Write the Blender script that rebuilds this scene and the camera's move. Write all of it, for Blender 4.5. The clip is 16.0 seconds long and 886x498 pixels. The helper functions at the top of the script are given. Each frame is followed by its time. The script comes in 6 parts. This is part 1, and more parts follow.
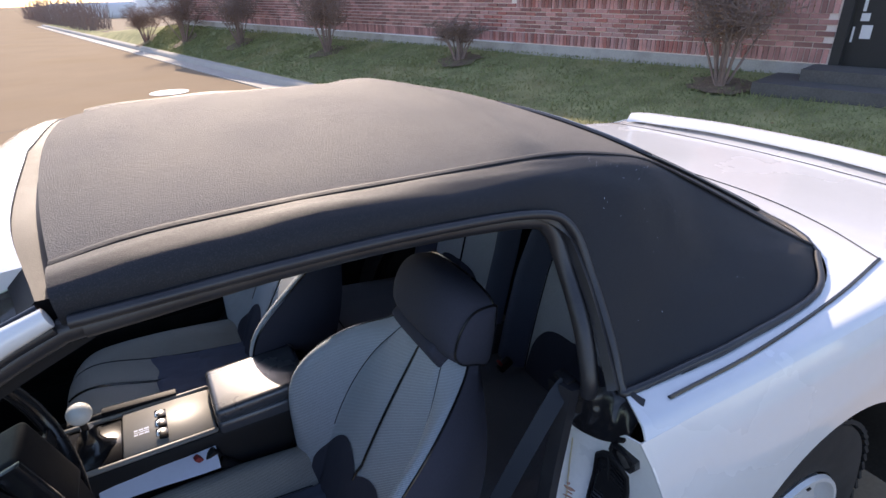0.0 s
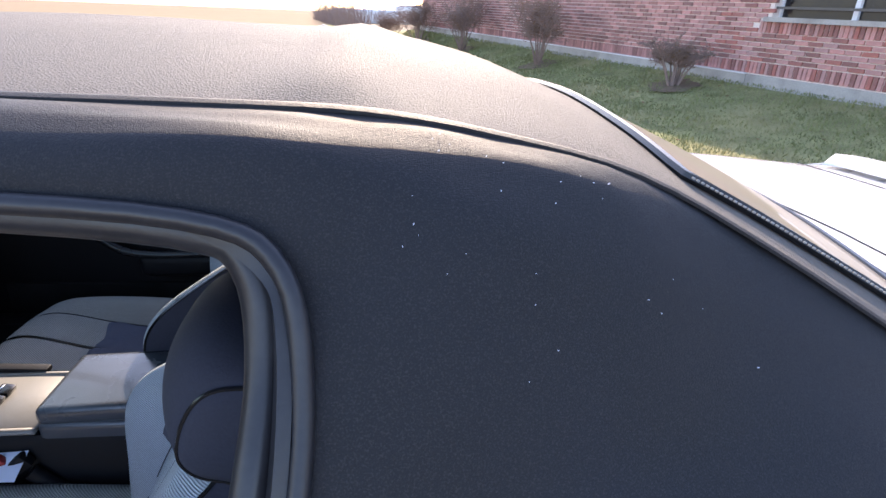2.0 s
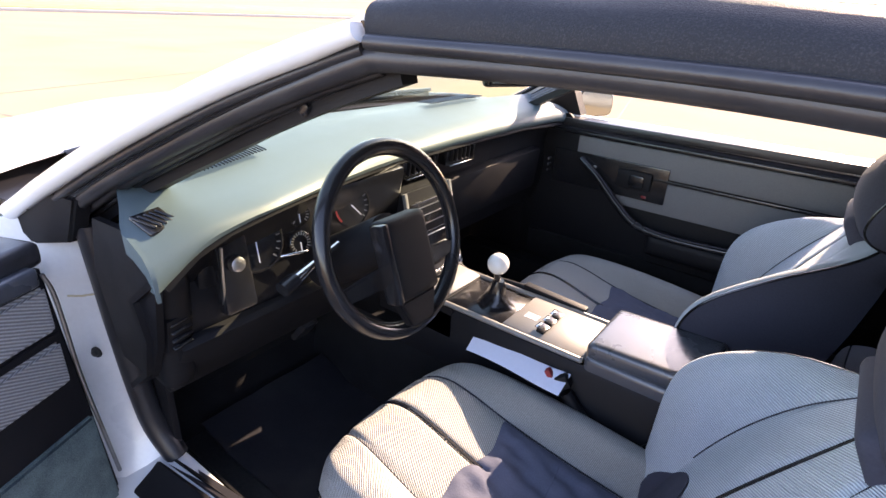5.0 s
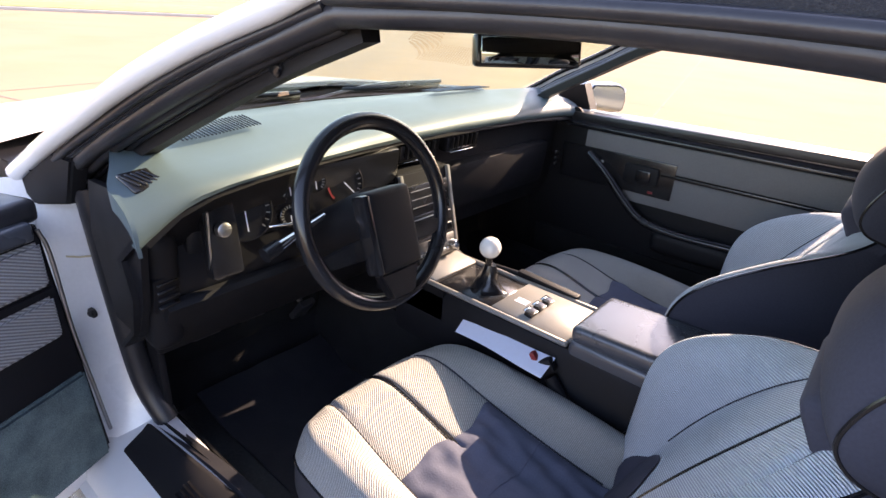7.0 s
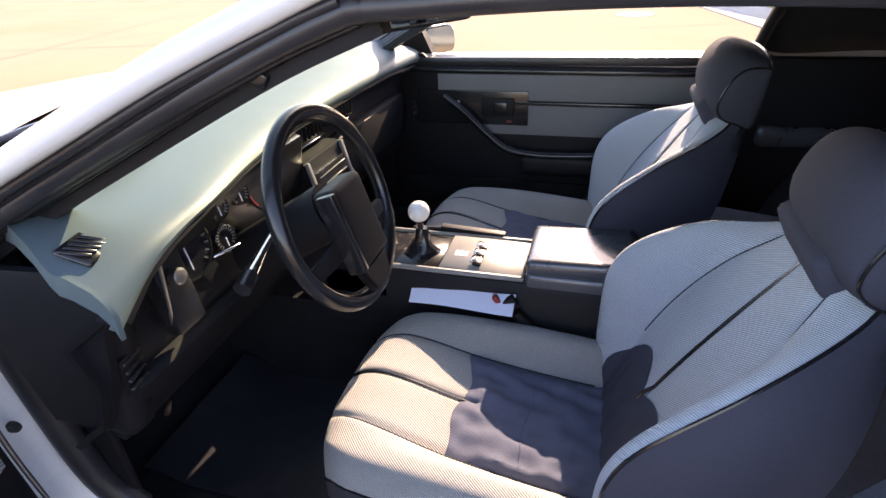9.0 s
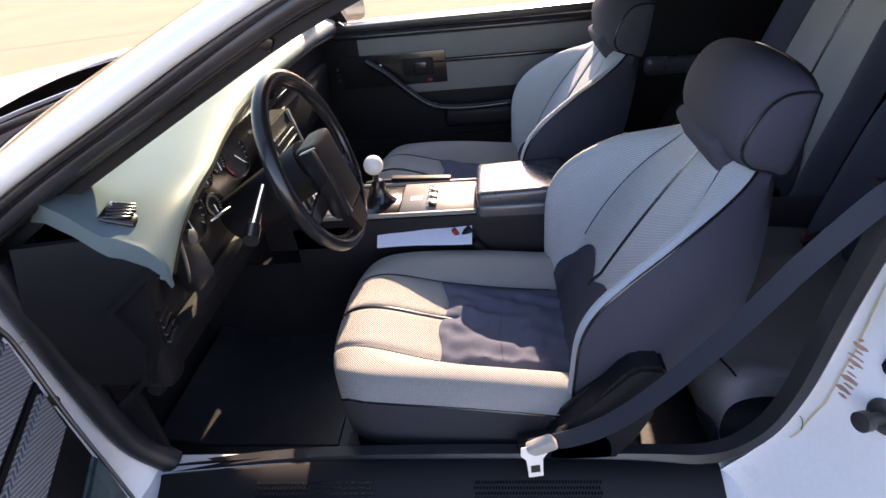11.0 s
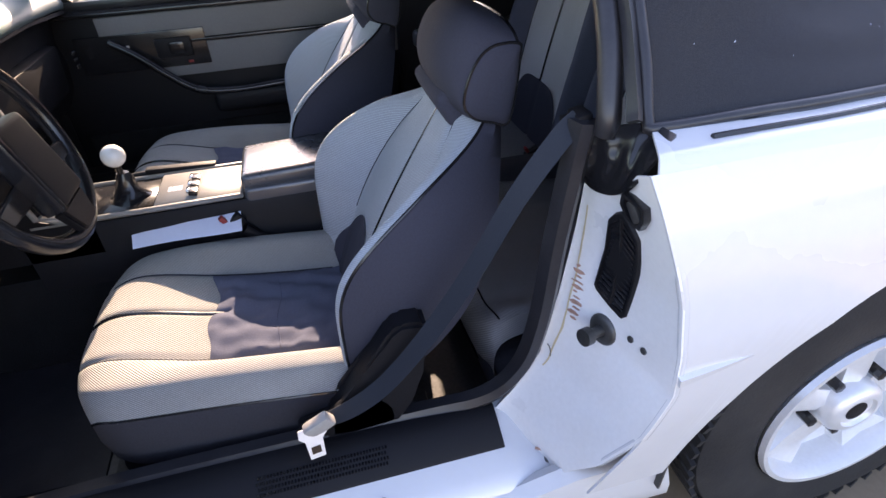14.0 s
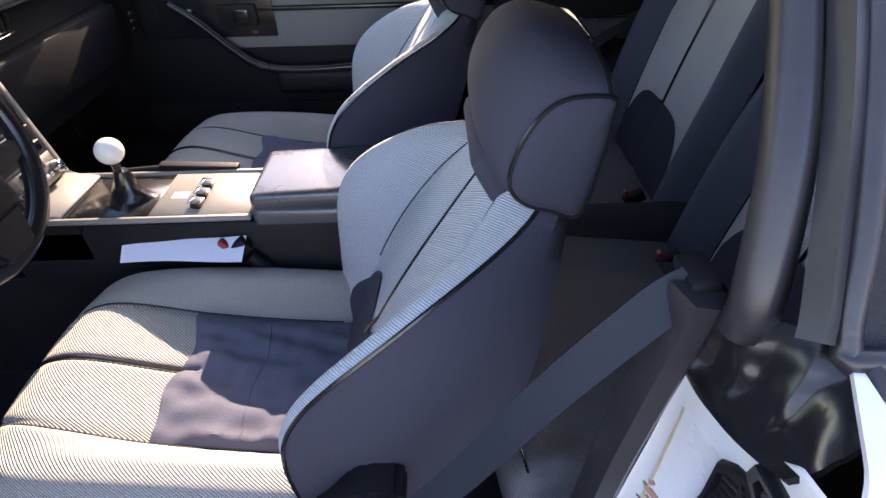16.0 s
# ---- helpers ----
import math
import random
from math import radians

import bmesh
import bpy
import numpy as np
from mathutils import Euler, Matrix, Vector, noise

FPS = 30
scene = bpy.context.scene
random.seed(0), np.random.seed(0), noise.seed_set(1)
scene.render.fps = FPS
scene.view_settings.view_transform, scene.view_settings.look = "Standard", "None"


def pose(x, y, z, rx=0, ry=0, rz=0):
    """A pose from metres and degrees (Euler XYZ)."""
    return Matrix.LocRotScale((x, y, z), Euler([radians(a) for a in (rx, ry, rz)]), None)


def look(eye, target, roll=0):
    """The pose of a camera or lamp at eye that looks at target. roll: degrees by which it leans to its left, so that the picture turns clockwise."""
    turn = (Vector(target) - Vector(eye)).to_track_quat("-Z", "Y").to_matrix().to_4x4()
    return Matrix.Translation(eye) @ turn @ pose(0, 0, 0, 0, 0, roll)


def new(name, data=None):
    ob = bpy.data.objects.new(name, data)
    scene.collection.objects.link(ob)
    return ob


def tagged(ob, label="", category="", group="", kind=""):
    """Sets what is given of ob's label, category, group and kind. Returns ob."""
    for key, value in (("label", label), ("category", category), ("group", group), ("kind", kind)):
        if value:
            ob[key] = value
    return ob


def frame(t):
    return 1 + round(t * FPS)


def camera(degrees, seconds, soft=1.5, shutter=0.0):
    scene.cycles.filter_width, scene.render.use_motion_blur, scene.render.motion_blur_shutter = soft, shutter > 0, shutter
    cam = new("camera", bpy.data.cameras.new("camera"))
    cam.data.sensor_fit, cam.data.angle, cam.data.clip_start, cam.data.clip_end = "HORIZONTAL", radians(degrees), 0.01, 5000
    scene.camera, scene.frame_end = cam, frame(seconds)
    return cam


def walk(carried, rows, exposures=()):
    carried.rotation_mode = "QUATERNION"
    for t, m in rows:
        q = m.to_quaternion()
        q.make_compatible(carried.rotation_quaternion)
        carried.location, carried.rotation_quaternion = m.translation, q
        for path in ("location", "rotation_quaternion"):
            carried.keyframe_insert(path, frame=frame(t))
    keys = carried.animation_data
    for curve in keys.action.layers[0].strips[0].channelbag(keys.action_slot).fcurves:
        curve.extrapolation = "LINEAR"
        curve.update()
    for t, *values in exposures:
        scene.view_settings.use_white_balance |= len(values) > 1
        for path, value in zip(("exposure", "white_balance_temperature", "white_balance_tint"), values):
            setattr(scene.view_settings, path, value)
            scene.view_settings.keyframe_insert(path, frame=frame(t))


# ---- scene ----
cam = camera(78.1, 16.0)
PATH = [
    (0, (-0.161, -0.28, 1.529), (0.696, 1.312, 0.674), -1.8),
    (0.5, (0.125, -0.241, 1.51), (0.898, 1.393, 0.652), -1.5),
    (1, (0.361, -0.223, 1.45), (1.012, 1.469, 0.605), -0.4),
    (1.5, (0.499, -0.152, 1.398), (0.98, 1.605, 0.572), 1.4),
    (2, (0.486, 0.0, 1.337), (0.692, 1.825, 0.545), 2.2),
    (2.5, (0.459, 0.043, 1.361), (0.327, 1.869, 0.557), 4.0),
    (3, (0.384, 0.019, 1.347), (-0.063, 1.777, 0.503), 5.1),
    (3.5, (0.319, -0.031, 1.301), (-0.364, 1.636, 0.432), 4.7),
    (4, (0.219, -0.03, 1.274), (-0.598, 1.568, 0.391), 4.8),
    (4.5, (0.088, -0.051, 1.272), (-0.816, 1.499, 0.388), 4.6),
    (4.7, (0.105, -0.068, 1.268), (-0.899, 1.441, 0.423), 3.0),
    (6.8, (0.22, -0.056, 1.207), (-0.963, 1.334, 0.389), 4.1),
    (7, (0.225, -0.041, 1.216), (-0.926, 1.377, 0.402), 3.8),
    (7.5, (0.19, -0.092, 1.251), (-0.827, 1.409, 0.408), 2.9),
    (8, (0.137, -0.16, 1.27), (-0.725, 1.411, 0.383), 1.1),
    (8.5, (0.055, -0.162, 1.25), (-0.639, 1.468, 0.321), -1.3),
    (9, (-0.043, -0.16, 1.251), (-0.548, 1.512, 0.276), -2.7),
    (9.5, (-0.08, -0.24, 1.263), (-0.42, 1.449, 0.246), -3.7),
    (9.7, (-0.082, -0.278, 1.261), (-0.378, 1.414, 0.236), -4.2),
    (11.8, (-0.133, -0.361, 1.268), (-0.3, 1.299, 0.165), -6.9),
    (12, (-0.132, -0.369, 1.262), (-0.266, 1.291, 0.155), -6.6),
    (12.5, (-0.126, -0.384, 1.259), (-0.147, 1.279, 0.149), -6.4),
    (13, (-0.086, -0.371, 1.241), (0.061, 1.277, 0.118), -5.3),
    (13.5, (-0.033, -0.373, 1.214), (0.262, 1.253, 0.088), -4.1),
    (14, (0.026, -0.349, 1.209), (0.392, 1.245, 0.058), -3.2),
    (14.5, (0.022, -0.307, 1.198), (0.391, 1.276, 0.033), -2.3),
    (15, (0.088, -0.212, 1.184), (0.409, 1.365, -0.004), -1.6),
    (15.5, (0.15, -0.115, 1.19), (0.377, 1.465, -0.015), -1.3),
    (16, (0.191, -0.004, 1.175), (0.201, 1.58, -0.046), -1.5),
]
def interp_wb(t, a, b):
    return a + (b - a) * min(1.0, max(0.0, (t - 2.5) / 2.0))


EXPOSURE = [(t, e, interp_wb(t, 6450, 7250), interp_wb(t, 22, 29)) for t, e in ((0.0, 1.22), (1.0, 1.47), (2.0, 1.92), (2.5, 2.04), (3.5, 2.34), (4.5, 2.74), (7.0, 2.53), (9.5, 2.43), (12.0, 2.36), (14.0, 2.36), (15.0, 2.40), (16.0, 2.72))]
walk(cam, [(t, look(eye, target, roll)) for t, eye, target, roll in PATH], EXPOSURE)

# ---- light ----
SUN_EL, SUN_AZ = 28.2, 8.0      # height, and degrees from +y towards +x
world = bpy.data.worlds.new("sky")
scene.world = world
world.use_nodes = True
wn = world.node_tree.nodes
sky = wn.new("ShaderNodeTexSky")
sky.sky_type = "NISHITA"
sky.sun_disc = False
sky.sun_elevation = radians(SUN_EL)
sky.sun_rotation = radians(SUN_AZ)
world.node_tree.links.new(sky.outputs[0], wn["Background"].inputs[0])
wn["Background"].inputs[1].default_value = 0.15
sun_dir = Vector((math.sin(radians(SUN_AZ)) * math.cos(radians(SUN_EL)), math.cos(radians(SUN_AZ)) * math.cos(radians(SUN_EL)), math.sin(radians(SUN_EL))))
sun_data = bpy.data.lights.new("sun", "SUN")
sun_data.energy, sun_data.angle, sun_data.color = 3.4, radians(0.5), (1.0, 0.85, 0.62)
sun = new("sun", sun_data)
sun.matrix_world = look(sun_dir * 50, (0, 0, 0))


# ---- materials ----
def material(name, color, rough=0.5, metal=0.0, var=0.12, scale=8.0, fine=120.0, bump=0.05, spec=0.5, coat=0.0, stain=None, stain_scale=2.0, stain_amount=0.0, stripes=None, sheen=0.0):
    """A surface with two scales of colour variation, fine relief and, where given, stains or woven ribs."""
    m = bpy.data.materials.new(name)
    m.use_nodes = True
    nt = m.node_tree
    n, l = nt.nodes, nt.links
    b = n["Principled BSDF"]
    b.inputs["Roughness"].default_value = rough
    b.inputs["Metallic"].default_value = metal
    b.inputs["Specular IOR Level"].default_value = spec
    b.inputs["Coat Weight"].default_value = coat
    b.inputs["Coat Roughness"].default_value = 0.05
    b.inputs["Sheen Weight"].default_value = sheen
    b.inputs["Sheen Roughness"].default_value = 0.4
    tc = n.new("ShaderNodeTexCoord")
    big, small = n.new("ShaderNodeTexNoise"), n.new("ShaderNodeTexNoise")
    big.inputs["Scale"].default_value, small.inputs["Scale"].default_value = scale, fine
    big.inputs["Detail"].default_value = 5
    small.inputs["Detail"].default_value = 3
    for x in (big, small):
        l.new(tc.outputs["Object"], x.inputs["Vector"])
    add = n.new("ShaderNodeMath")
    add.operation = "ADD"
    l.new(big.outputs[0], add.inputs[0])
    l.new(small.outputs[0], add.inputs[1])
    ramp = n.new("ShaderNodeMapRange")
    ramp.inputs[1].default_value, ramp.inputs[2].default_value = 0.6, 1.4
    ramp.inputs[3].default_value, ramp.inputs[4].default_value = 1 - var, 1 + var
    l.new(add.outputs[0], ramp.inputs[0])
    mix = n.new("ShaderNodeMix")
    mix.data_type, mix.blend_type = "RGBA", "MULTIPLY"
    mix.inputs[0].default_value = 1.0
    mix.inputs[6].default_value = (*color, 1)
    l.new(ramp.outputs[0], mix.inputs[7])
    out = mix.outputs[2]
    if stain:
        st = n.new("ShaderNodeTexNoise")
        st.inputs["Scale"].default_value, st.inputs["Detail"].default_value = stain_scale, 6
        l.new(tc.outputs["Object"], st.inputs["Vector"])
        sr = n.new("ShaderNodeMapRange")
        sr.inputs[1].default_value, sr.inputs[2].default_value, sr.inputs[4].default_value = 0.5, 0.72, stain_amount
        l.new(st.outputs[0], sr.inputs[0])
        sm = n.new("ShaderNodeMix")
        sm.data_type = "RGBA"
        sm.inputs[7].default_value = (*stain, 1)
        l.new(sr.outputs[0], sm.inputs[0])
        l.new(out, sm.inputs[6])
        out = sm.outputs[2]
    height = small.outputs[0]
    if stripes:
        count, axis, depth, dark = stripes
        wv = n.new("ShaderNodeTexWave")
        wv.bands_direction = axis
        wv.inputs["Scale"].default_value = count
        wv.inputs["Distortion"].default_value = 0.15
        l.new(tc.outputs["Object"], wv.inputs["Vector"])
        wm = n.new("ShaderNodeMix")
        wm.data_type, wm.blend_type = "RGBA", "MULTIPLY"
        wm.inputs[0].default_value = dark
        l.new(out, wm.inputs[6])
        l.new(wv.outputs[0], wm.inputs[7])
        out = wm.outputs[2]
        height = wv.outputs[1]
        bump = depth
    l.new(out, b.inputs["Base Color"])
    rv = n.new("ShaderNodeMapRange")
    rv.inputs[1].default_value, rv.inputs[2].default_value = 0.3, 0.7
    rv.inputs[3].default_value, rv.inputs[4].default_value = max(0.02, rough - 0.06), min(1, rough + 0.06)
    l.new(big.outputs[0], rv.inputs[0])
    l.new(rv.outputs[0], b.inputs["Roughness"])
    bp = n.new("ShaderNodeBump")
    bp.inputs["Strength"].default_value, bp.inputs["Distance"].default_value = min(1.0, bump * 4), 0.002
    l.new(height, bp.inputs["Height"])
    l.new(bp.outputs[0], b.inputs["Normal"])
    return m


def glass_material(name, tint, rough=0.0, alpha=0.12):
    """Thin pane: mostly clear, with mirror gloss towards grazing angles."""
    m = bpy.data.materials.new(name)
    m.use_nodes = True
    nt = m.node_tree
    n, l = nt.nodes, nt.links
    n.remove(n["Principled BSDF"])
    tr, gl, mx, fr = n.new("ShaderNodeBsdfTransparent"), n.new("ShaderNodeBsdfGlossy"), n.new("ShaderNodeMixShader"), n.new("ShaderNodeLayerWeight")
    pw, am = n.new("ShaderNodeMath"), n.new("ShaderNodeMath")
    pw.operation, am.operation = "POWER", "MULTIPLY_ADD"
    pw.inputs[1].default_value, am.inputs[1].default_value, am.inputs[2].default_value = 5.0, 0.9, 0.05
    tr.inputs[0].default_value = (*tint, 1)
    gl.inputs["Roughness"].default_value = rough
    fr.inputs[0].default_value = 0.5
    l.new(fr.outputs["Facing"], pw.inputs[0])
    l.new(pw.outputs[0], am.inputs[0])
    l.new(am.outputs[0], mx.inputs[0])
    l.new(tr.outputs[0], mx.inputs[1])
    l.new(gl.outputs[0], mx.inputs[2])
    l.new(mx.outputs[0], n["Material Output"].inputs[0])
    return m


PAINT = material("white_paint", (0.68, 0.685, 0.69), 0.25, var=0.02, scale=3, fine=40, bump=0.002, coat=0.8)
JAMB_PAINT = material("jamb_paint", (0.86, 0.86, 0.85), 0.32, var=0.04, scale=6, bump=0.004, stain=(0.55, 0.45, 0.28), stain_scale=5, stain_amount=0.15, coat=0.4)
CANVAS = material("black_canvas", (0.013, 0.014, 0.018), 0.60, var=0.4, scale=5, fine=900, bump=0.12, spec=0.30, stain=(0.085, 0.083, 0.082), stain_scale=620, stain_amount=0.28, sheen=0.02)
# same black cloth as the sides: sun glare lifted into the base, dust specks on top
TOPCANVAS = material("sunlit_dusty_canvas", (0.135, 0.122, 0.108), 0.80, var=0.4, scale=4, fine=520, bump=0.3, spec=0.28, stain=(0.15, 0.14, 0.13), stain_scale=260, stain_amount=0.5, sheen=0.05)
LINER = material("headliner", (0.018, 0.018, 0.02), 0.9, var=0.2, fine=200)
RUBBER = material("black_rubber", (0.021, 0.021, 0.025), 0.36, var=0.2, scale=14, fine=200, bump=0.03, stain=(0.06, 0.06, 0.06), stain_scale=12, stain_amount=0.3)
PLASTIC = material("black_plastic", (0.008, 0.008, 0.010), 0.55, var=0.2, scale=10, fine=600, bump=0.05, spec=0.22)
GLOSS = material("gloss_plastic", (0.012, 0.012, 0.014), 0.22, var=0.1, fine=300, bump=0.01)
DASH = material("dash_vinyl", (0.086, 0.120, 0.128), 0.50, var=0.08, scale=6, fine=900, bump=0.015, spec=0.36)
GREYPLATE = material("grey_console", (0.20, 0.195, 0.185), 0.45, var=0.08, fine=500, bump=0.03)
VINYL = material("armrest_vinyl", (0.058, 0.064, 0.076), 0.28, var=0.12, fine=400, bump=0.04, spec=0.75, coat=0.25)
# one grey twill in two tints: warm sunlight coloured into the cushion
CLOTH = material("sun_tinted_twill", (0.43, 0.425, 0.40), 0.9, var=0.12, scale=6, fine=260, bump=0.08, spec=0.2, stripes=(118.0, "DIAGONAL", 0.2, 0.44))
# backrest copy, paler and bluer for the skylight that falls there
CLOTH_BACK = material("sky_tinted_twill", (0.54, 0.59, 0.64), 0.9, var=0.10, scale=6, fine=260, bump=0.08, spec=0.2, stripes=(118.0, "DIAGONAL", 0.2, 0.42))
# rear twill for the backrest, colour raised to stand for the light on it
REARCLOTH = material("lit_rear_twill", (0.70, 0.70, 0.71), 0.9, var=0.12, scale=6, fine=260, bump=0.08, spec=0.2, stripes=(125.0, "DIAGONAL", 0.18, 0.4))
INSERT = material("insert_cloth", (0.092, 0.100, 0.140), 0.95, var=0.12, scale=5, fine=300, bump=0.06, spec=0.2)
# the same rear twill for the cushion, its shade put into a darker colour
REARDARK = material("shaded_rear_twill", (0.29, 0.29, 0.30), 0.92, var=0.12, scale=6, fine=260, bump=0.08, spec=0.2, stripes=(118.0, "DIAGONAL", 0.18, 0.45))
PLAIN = material("plain_cloth", (0.043, 0.045, 0.062), 0.95, var=0.12, scale=5, fine=300, bump=0.06, spec=0.2)
DARKCLOTH = material("dark_cloth", (0.040, 0.041, 0.050), 0.95, var=0.15, scale=5, fine=300, bump=0.06, spec=0.2)
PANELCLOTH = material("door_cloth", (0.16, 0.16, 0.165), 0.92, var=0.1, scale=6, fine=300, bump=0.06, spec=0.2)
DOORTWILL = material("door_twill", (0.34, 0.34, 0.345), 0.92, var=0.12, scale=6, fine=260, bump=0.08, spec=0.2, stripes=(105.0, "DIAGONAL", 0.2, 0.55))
# door carpet, its teal lightened in place of the sun patches on it
TEALCARPET = material("sunlit_teal_carpet", (0.085, 0.125, 0.135), 1.0, var=0.5, scale=22, fine=500, bump=0.3, spec=0.1)
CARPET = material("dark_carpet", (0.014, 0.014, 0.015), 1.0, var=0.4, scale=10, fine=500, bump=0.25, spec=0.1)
# cabin carpet in a paler brown that paints the sunlit patch by the sill
BROWNCARPET = material("sunlit_carpet", (0.16, 0.12, 0.095), 1.0, var=0.35, scale=14, fine=500, bump=0.25, spec=0.1)
BELT = material("belt_webbing", (0.020, 0.025, 0.034), 0.65, var=0.1, fine=300, spec=0.2, stripes=(190.0, "X", 0.04, 0.08))
CHROME = material("chrome", (0.75, 0.75, 0.76), 0.12, 1.0, var=0.03, bump=0.003)
STEEL = material("dull_steel", (0.42, 0.42, 0.42), 0.35, 1.0, var=0.15, bump=0.02, stain=(0.2, 0.12, 0.07), stain_scale=20, stain_amount=0.4)
DARKSTEEL = material("dark_steel", (0.10, 0.10, 0.10), 0.45, 0.8, var=0.25, bump=0.04)
WHITEBALL = material("white_ball", (0.78, 0.77, 0.74), 0.25, var=0.03, bump=0.003, coat=0.4)
PAPER = material("paper", (0.66, 0.70, 0.84), 0.8, var=0.03, bump=0.01)
RED = material("red_plastic", (0.25, 0.02, 0.02), 0.4, var=0.1)
ALLOY = material("alloy", (0.74, 0.75, 0.76), 0.34, 0.35, var=0.05, bump=0.01)
TYRE = material("tyre", (0.014, 0.014, 0.015), 0.85, var=0.25, scale=10, fine=200, bump=0.08, stain=(0.05, 0.047, 0.045), stain_scale=6, stain_amount=0.4)
RUST = material("rust", (0.46, 0.27, 0.20), 0.8, var=0.3, scale=20)
STAIN = material("old_glue_stain", (0.62, 0.52, 0.33), 0.6, var=0.15, scale=30, fine=80, bump=0.02)
CONCRETE = material("pale_concrete", (0.275, 0.214, 0.148), 0.95, var=0.12, scale=0.6, fine=60, bump=0.06, stain=(0.25, 0.185, 0.108), stain_scale=0.35, stain_amount=0.5, spec=0.02)
KERB = material("kerb_concrete", (0.36, 0.34, 0.31), 0.9, var=0.15, scale=1.5, fine=60, bump=0.1)
JOINT = material("joint_filler", (0.16, 0.14, 0.12), 0.95, var=0.3, scale=8)
SOIL = material("lawn_soil", (0.25, 0.252, 0.122), 1.0, var=0.5, scale=3, fine=60, bump=0.3, spec=0.1, stain=(0.36, 0.32, 0.17), stain_scale=0.9, stain_amount=0.75)
GRASS = material("grass", (0.21, 0.228, 0.100), 0.8, var=0.4, scale=2, fine=40, spec=0.2, stain=(0.34, 0.30, 0.15), stain_scale=0.9, stain_amount=0.8)
MORTAR = material("mortar", (0.82, 0.72, 0.66), 0.95, var=0.12, scale=6, fine=80, bump=0.15)
STONE = material("base_stone", (0.42, 0.40, 0.37), 0.9, var=0.2, scale=4, fine=60, bump=0.12, stain=(0.22, 0.2, 0.18), stain_scale=3, stain_amount=0.6)
STEP = material("step_stone", (0.10, 0.095, 0.09), 0.9, var=0.3, scale=4, fine=60, bump=0.15)
TWIG = material("twig_bark", (0.25, 0.185, 0.16), 0.95, var=0.3, scale=10)
DRYLEAF = material("dry_leaf", (0.20, 0.11, 0.06), 0.95, var=0.4, scale=20)
DARKWOOD = material("dark_wood", (0.03, 0.028, 0.026), 0.7, var=0.3, scale=8)
SNOW = material("white_cover", (0.75, 0.75, 0.76), 0.7, var=0.05)
LEAFLITTER = material("leaf_litter", (0.15, 0.105, 0.07), 1.0, var=0.6, scale=14, fine=50, bump=0.5, stain=(0.13, 0.14, 0.06), stain_scale=6, stain_amount=0.9)
GLASS = glass_material("clear_glass", (0.80, 0.90, 0.78))
REARGLASS = glass_material("rear_glass", (0.80, 0.74, 0.62), 0.04)
tan_diffuse, mixed = REARGLASS.node_tree.nodes.new("ShaderNodeBsdfDiffuse"), REARGLASS.node_tree.nodes.new("ShaderNodeMixShader")
tan_diffuse.inputs[0].default_value = (0.52, 0.46, 0.37, 1)
mixed.inputs[0].default_value = 0.38      # share of even tan diffuse in the pane
_out = REARGLASS.node_tree.nodes["Material Output"].inputs[0]
REARGLASS.node_tree.links.new(_out.links[0].from_socket, mixed.inputs[1])
REARGLASS.node_tree.links.new(tan_diffuse.outputs[0], mixed.inputs[2])
REARGLASS.node_tree.links.new(mixed.outputs[0], _out)
DIMGLASS = material("dim_mirror_glass", (0.42, 0.44, 0.40), 0.04, 1.0, var=0.0, bump=0.0)


def brick_material():
    m = material("brick", (0.42, 0.19, 0.165), 0.9, var=0.25, scale=10, fine=90, bump=0.12)
    nt = m.node_tree
    b = nt.nodes["Principled BSDF"]
    old = b.inputs["Base Color"].links[0].from_socket
    info, hsv = nt.nodes.new("ShaderNodeObjectInfo"), nt.nodes.new("ShaderNodeHueSaturation")
    geo = nt.nodes.new("ShaderNodeNewGeometry")
    s, r = nt.nodes.new("ShaderNodeMath"), nt.nodes.new("ShaderNodeMapRange")
    s.operation = "ADD"
    nt.links.new(info.outputs["Random"], s.inputs[0])
    nt.links.new(geo.outputs["Random Per Island"], s.inputs[1])
    fr = nt.nodes.new("ShaderNodeMath")
    fr.operation = "FRACT"
    nt.links.new(s.outputs[0], fr.inputs[0])
    r.inputs[3].default_value, r.inputs[4].default_value = 0.6, 1.35
    nt.links.new(fr.outputs[0], r.inputs[0])
    nt.links.new(r.outputs[0], hsv.inputs["Value"])
    r2 = nt.nodes.new("ShaderNodeMapRange")
    r2.inputs[3].default_value, r2.inputs[4].default_value = 0.75, 1.15
    nt.links.new(info.outputs["Random"], r2.inputs[0])
    nt.links.new(r2.outputs[0], hsv.inputs["Saturation"])
    nt.links.new(old, hsv.inputs["Color"])
    nt.links.new(hsv.outputs[0], b.inputs["Base Color"])
    return m


BRICK = brick_material()


# ---- shapes ----
def part(name, bm, mat, parent=None, label="", smooth=True, at=None):
    """Links a bmesh, in world metres, as one mesh under a thing or a part."""
    bmesh.ops.recalc_face_normals(bm, faces=bm.faces[:])
    me = bpy.data.meshes.new(name)
    bm.to_mesh(me)
    bm.free()
    me.materials.append(mat)
    if smooth:
        me.polygons.foreach_set("use_smooth", [True] * len(me.polygons))
        me.set_sharp_from_angle(angle=radians(46))
    ob = new(name, me)
    if parent is not None:
        ob.parent = parent
        if parent.type == "EMPTY":
            ob.matrix_parent_inverse = Matrix.Translation(parent.location).inverted()
    if label:
        ob["label"] = label
    return ob


def thing(name, place, label, category, group=""):
    e = new(name)
    e.location = place
    e.empty_display_size = 0.1
    return tagged(e, label, category, group)


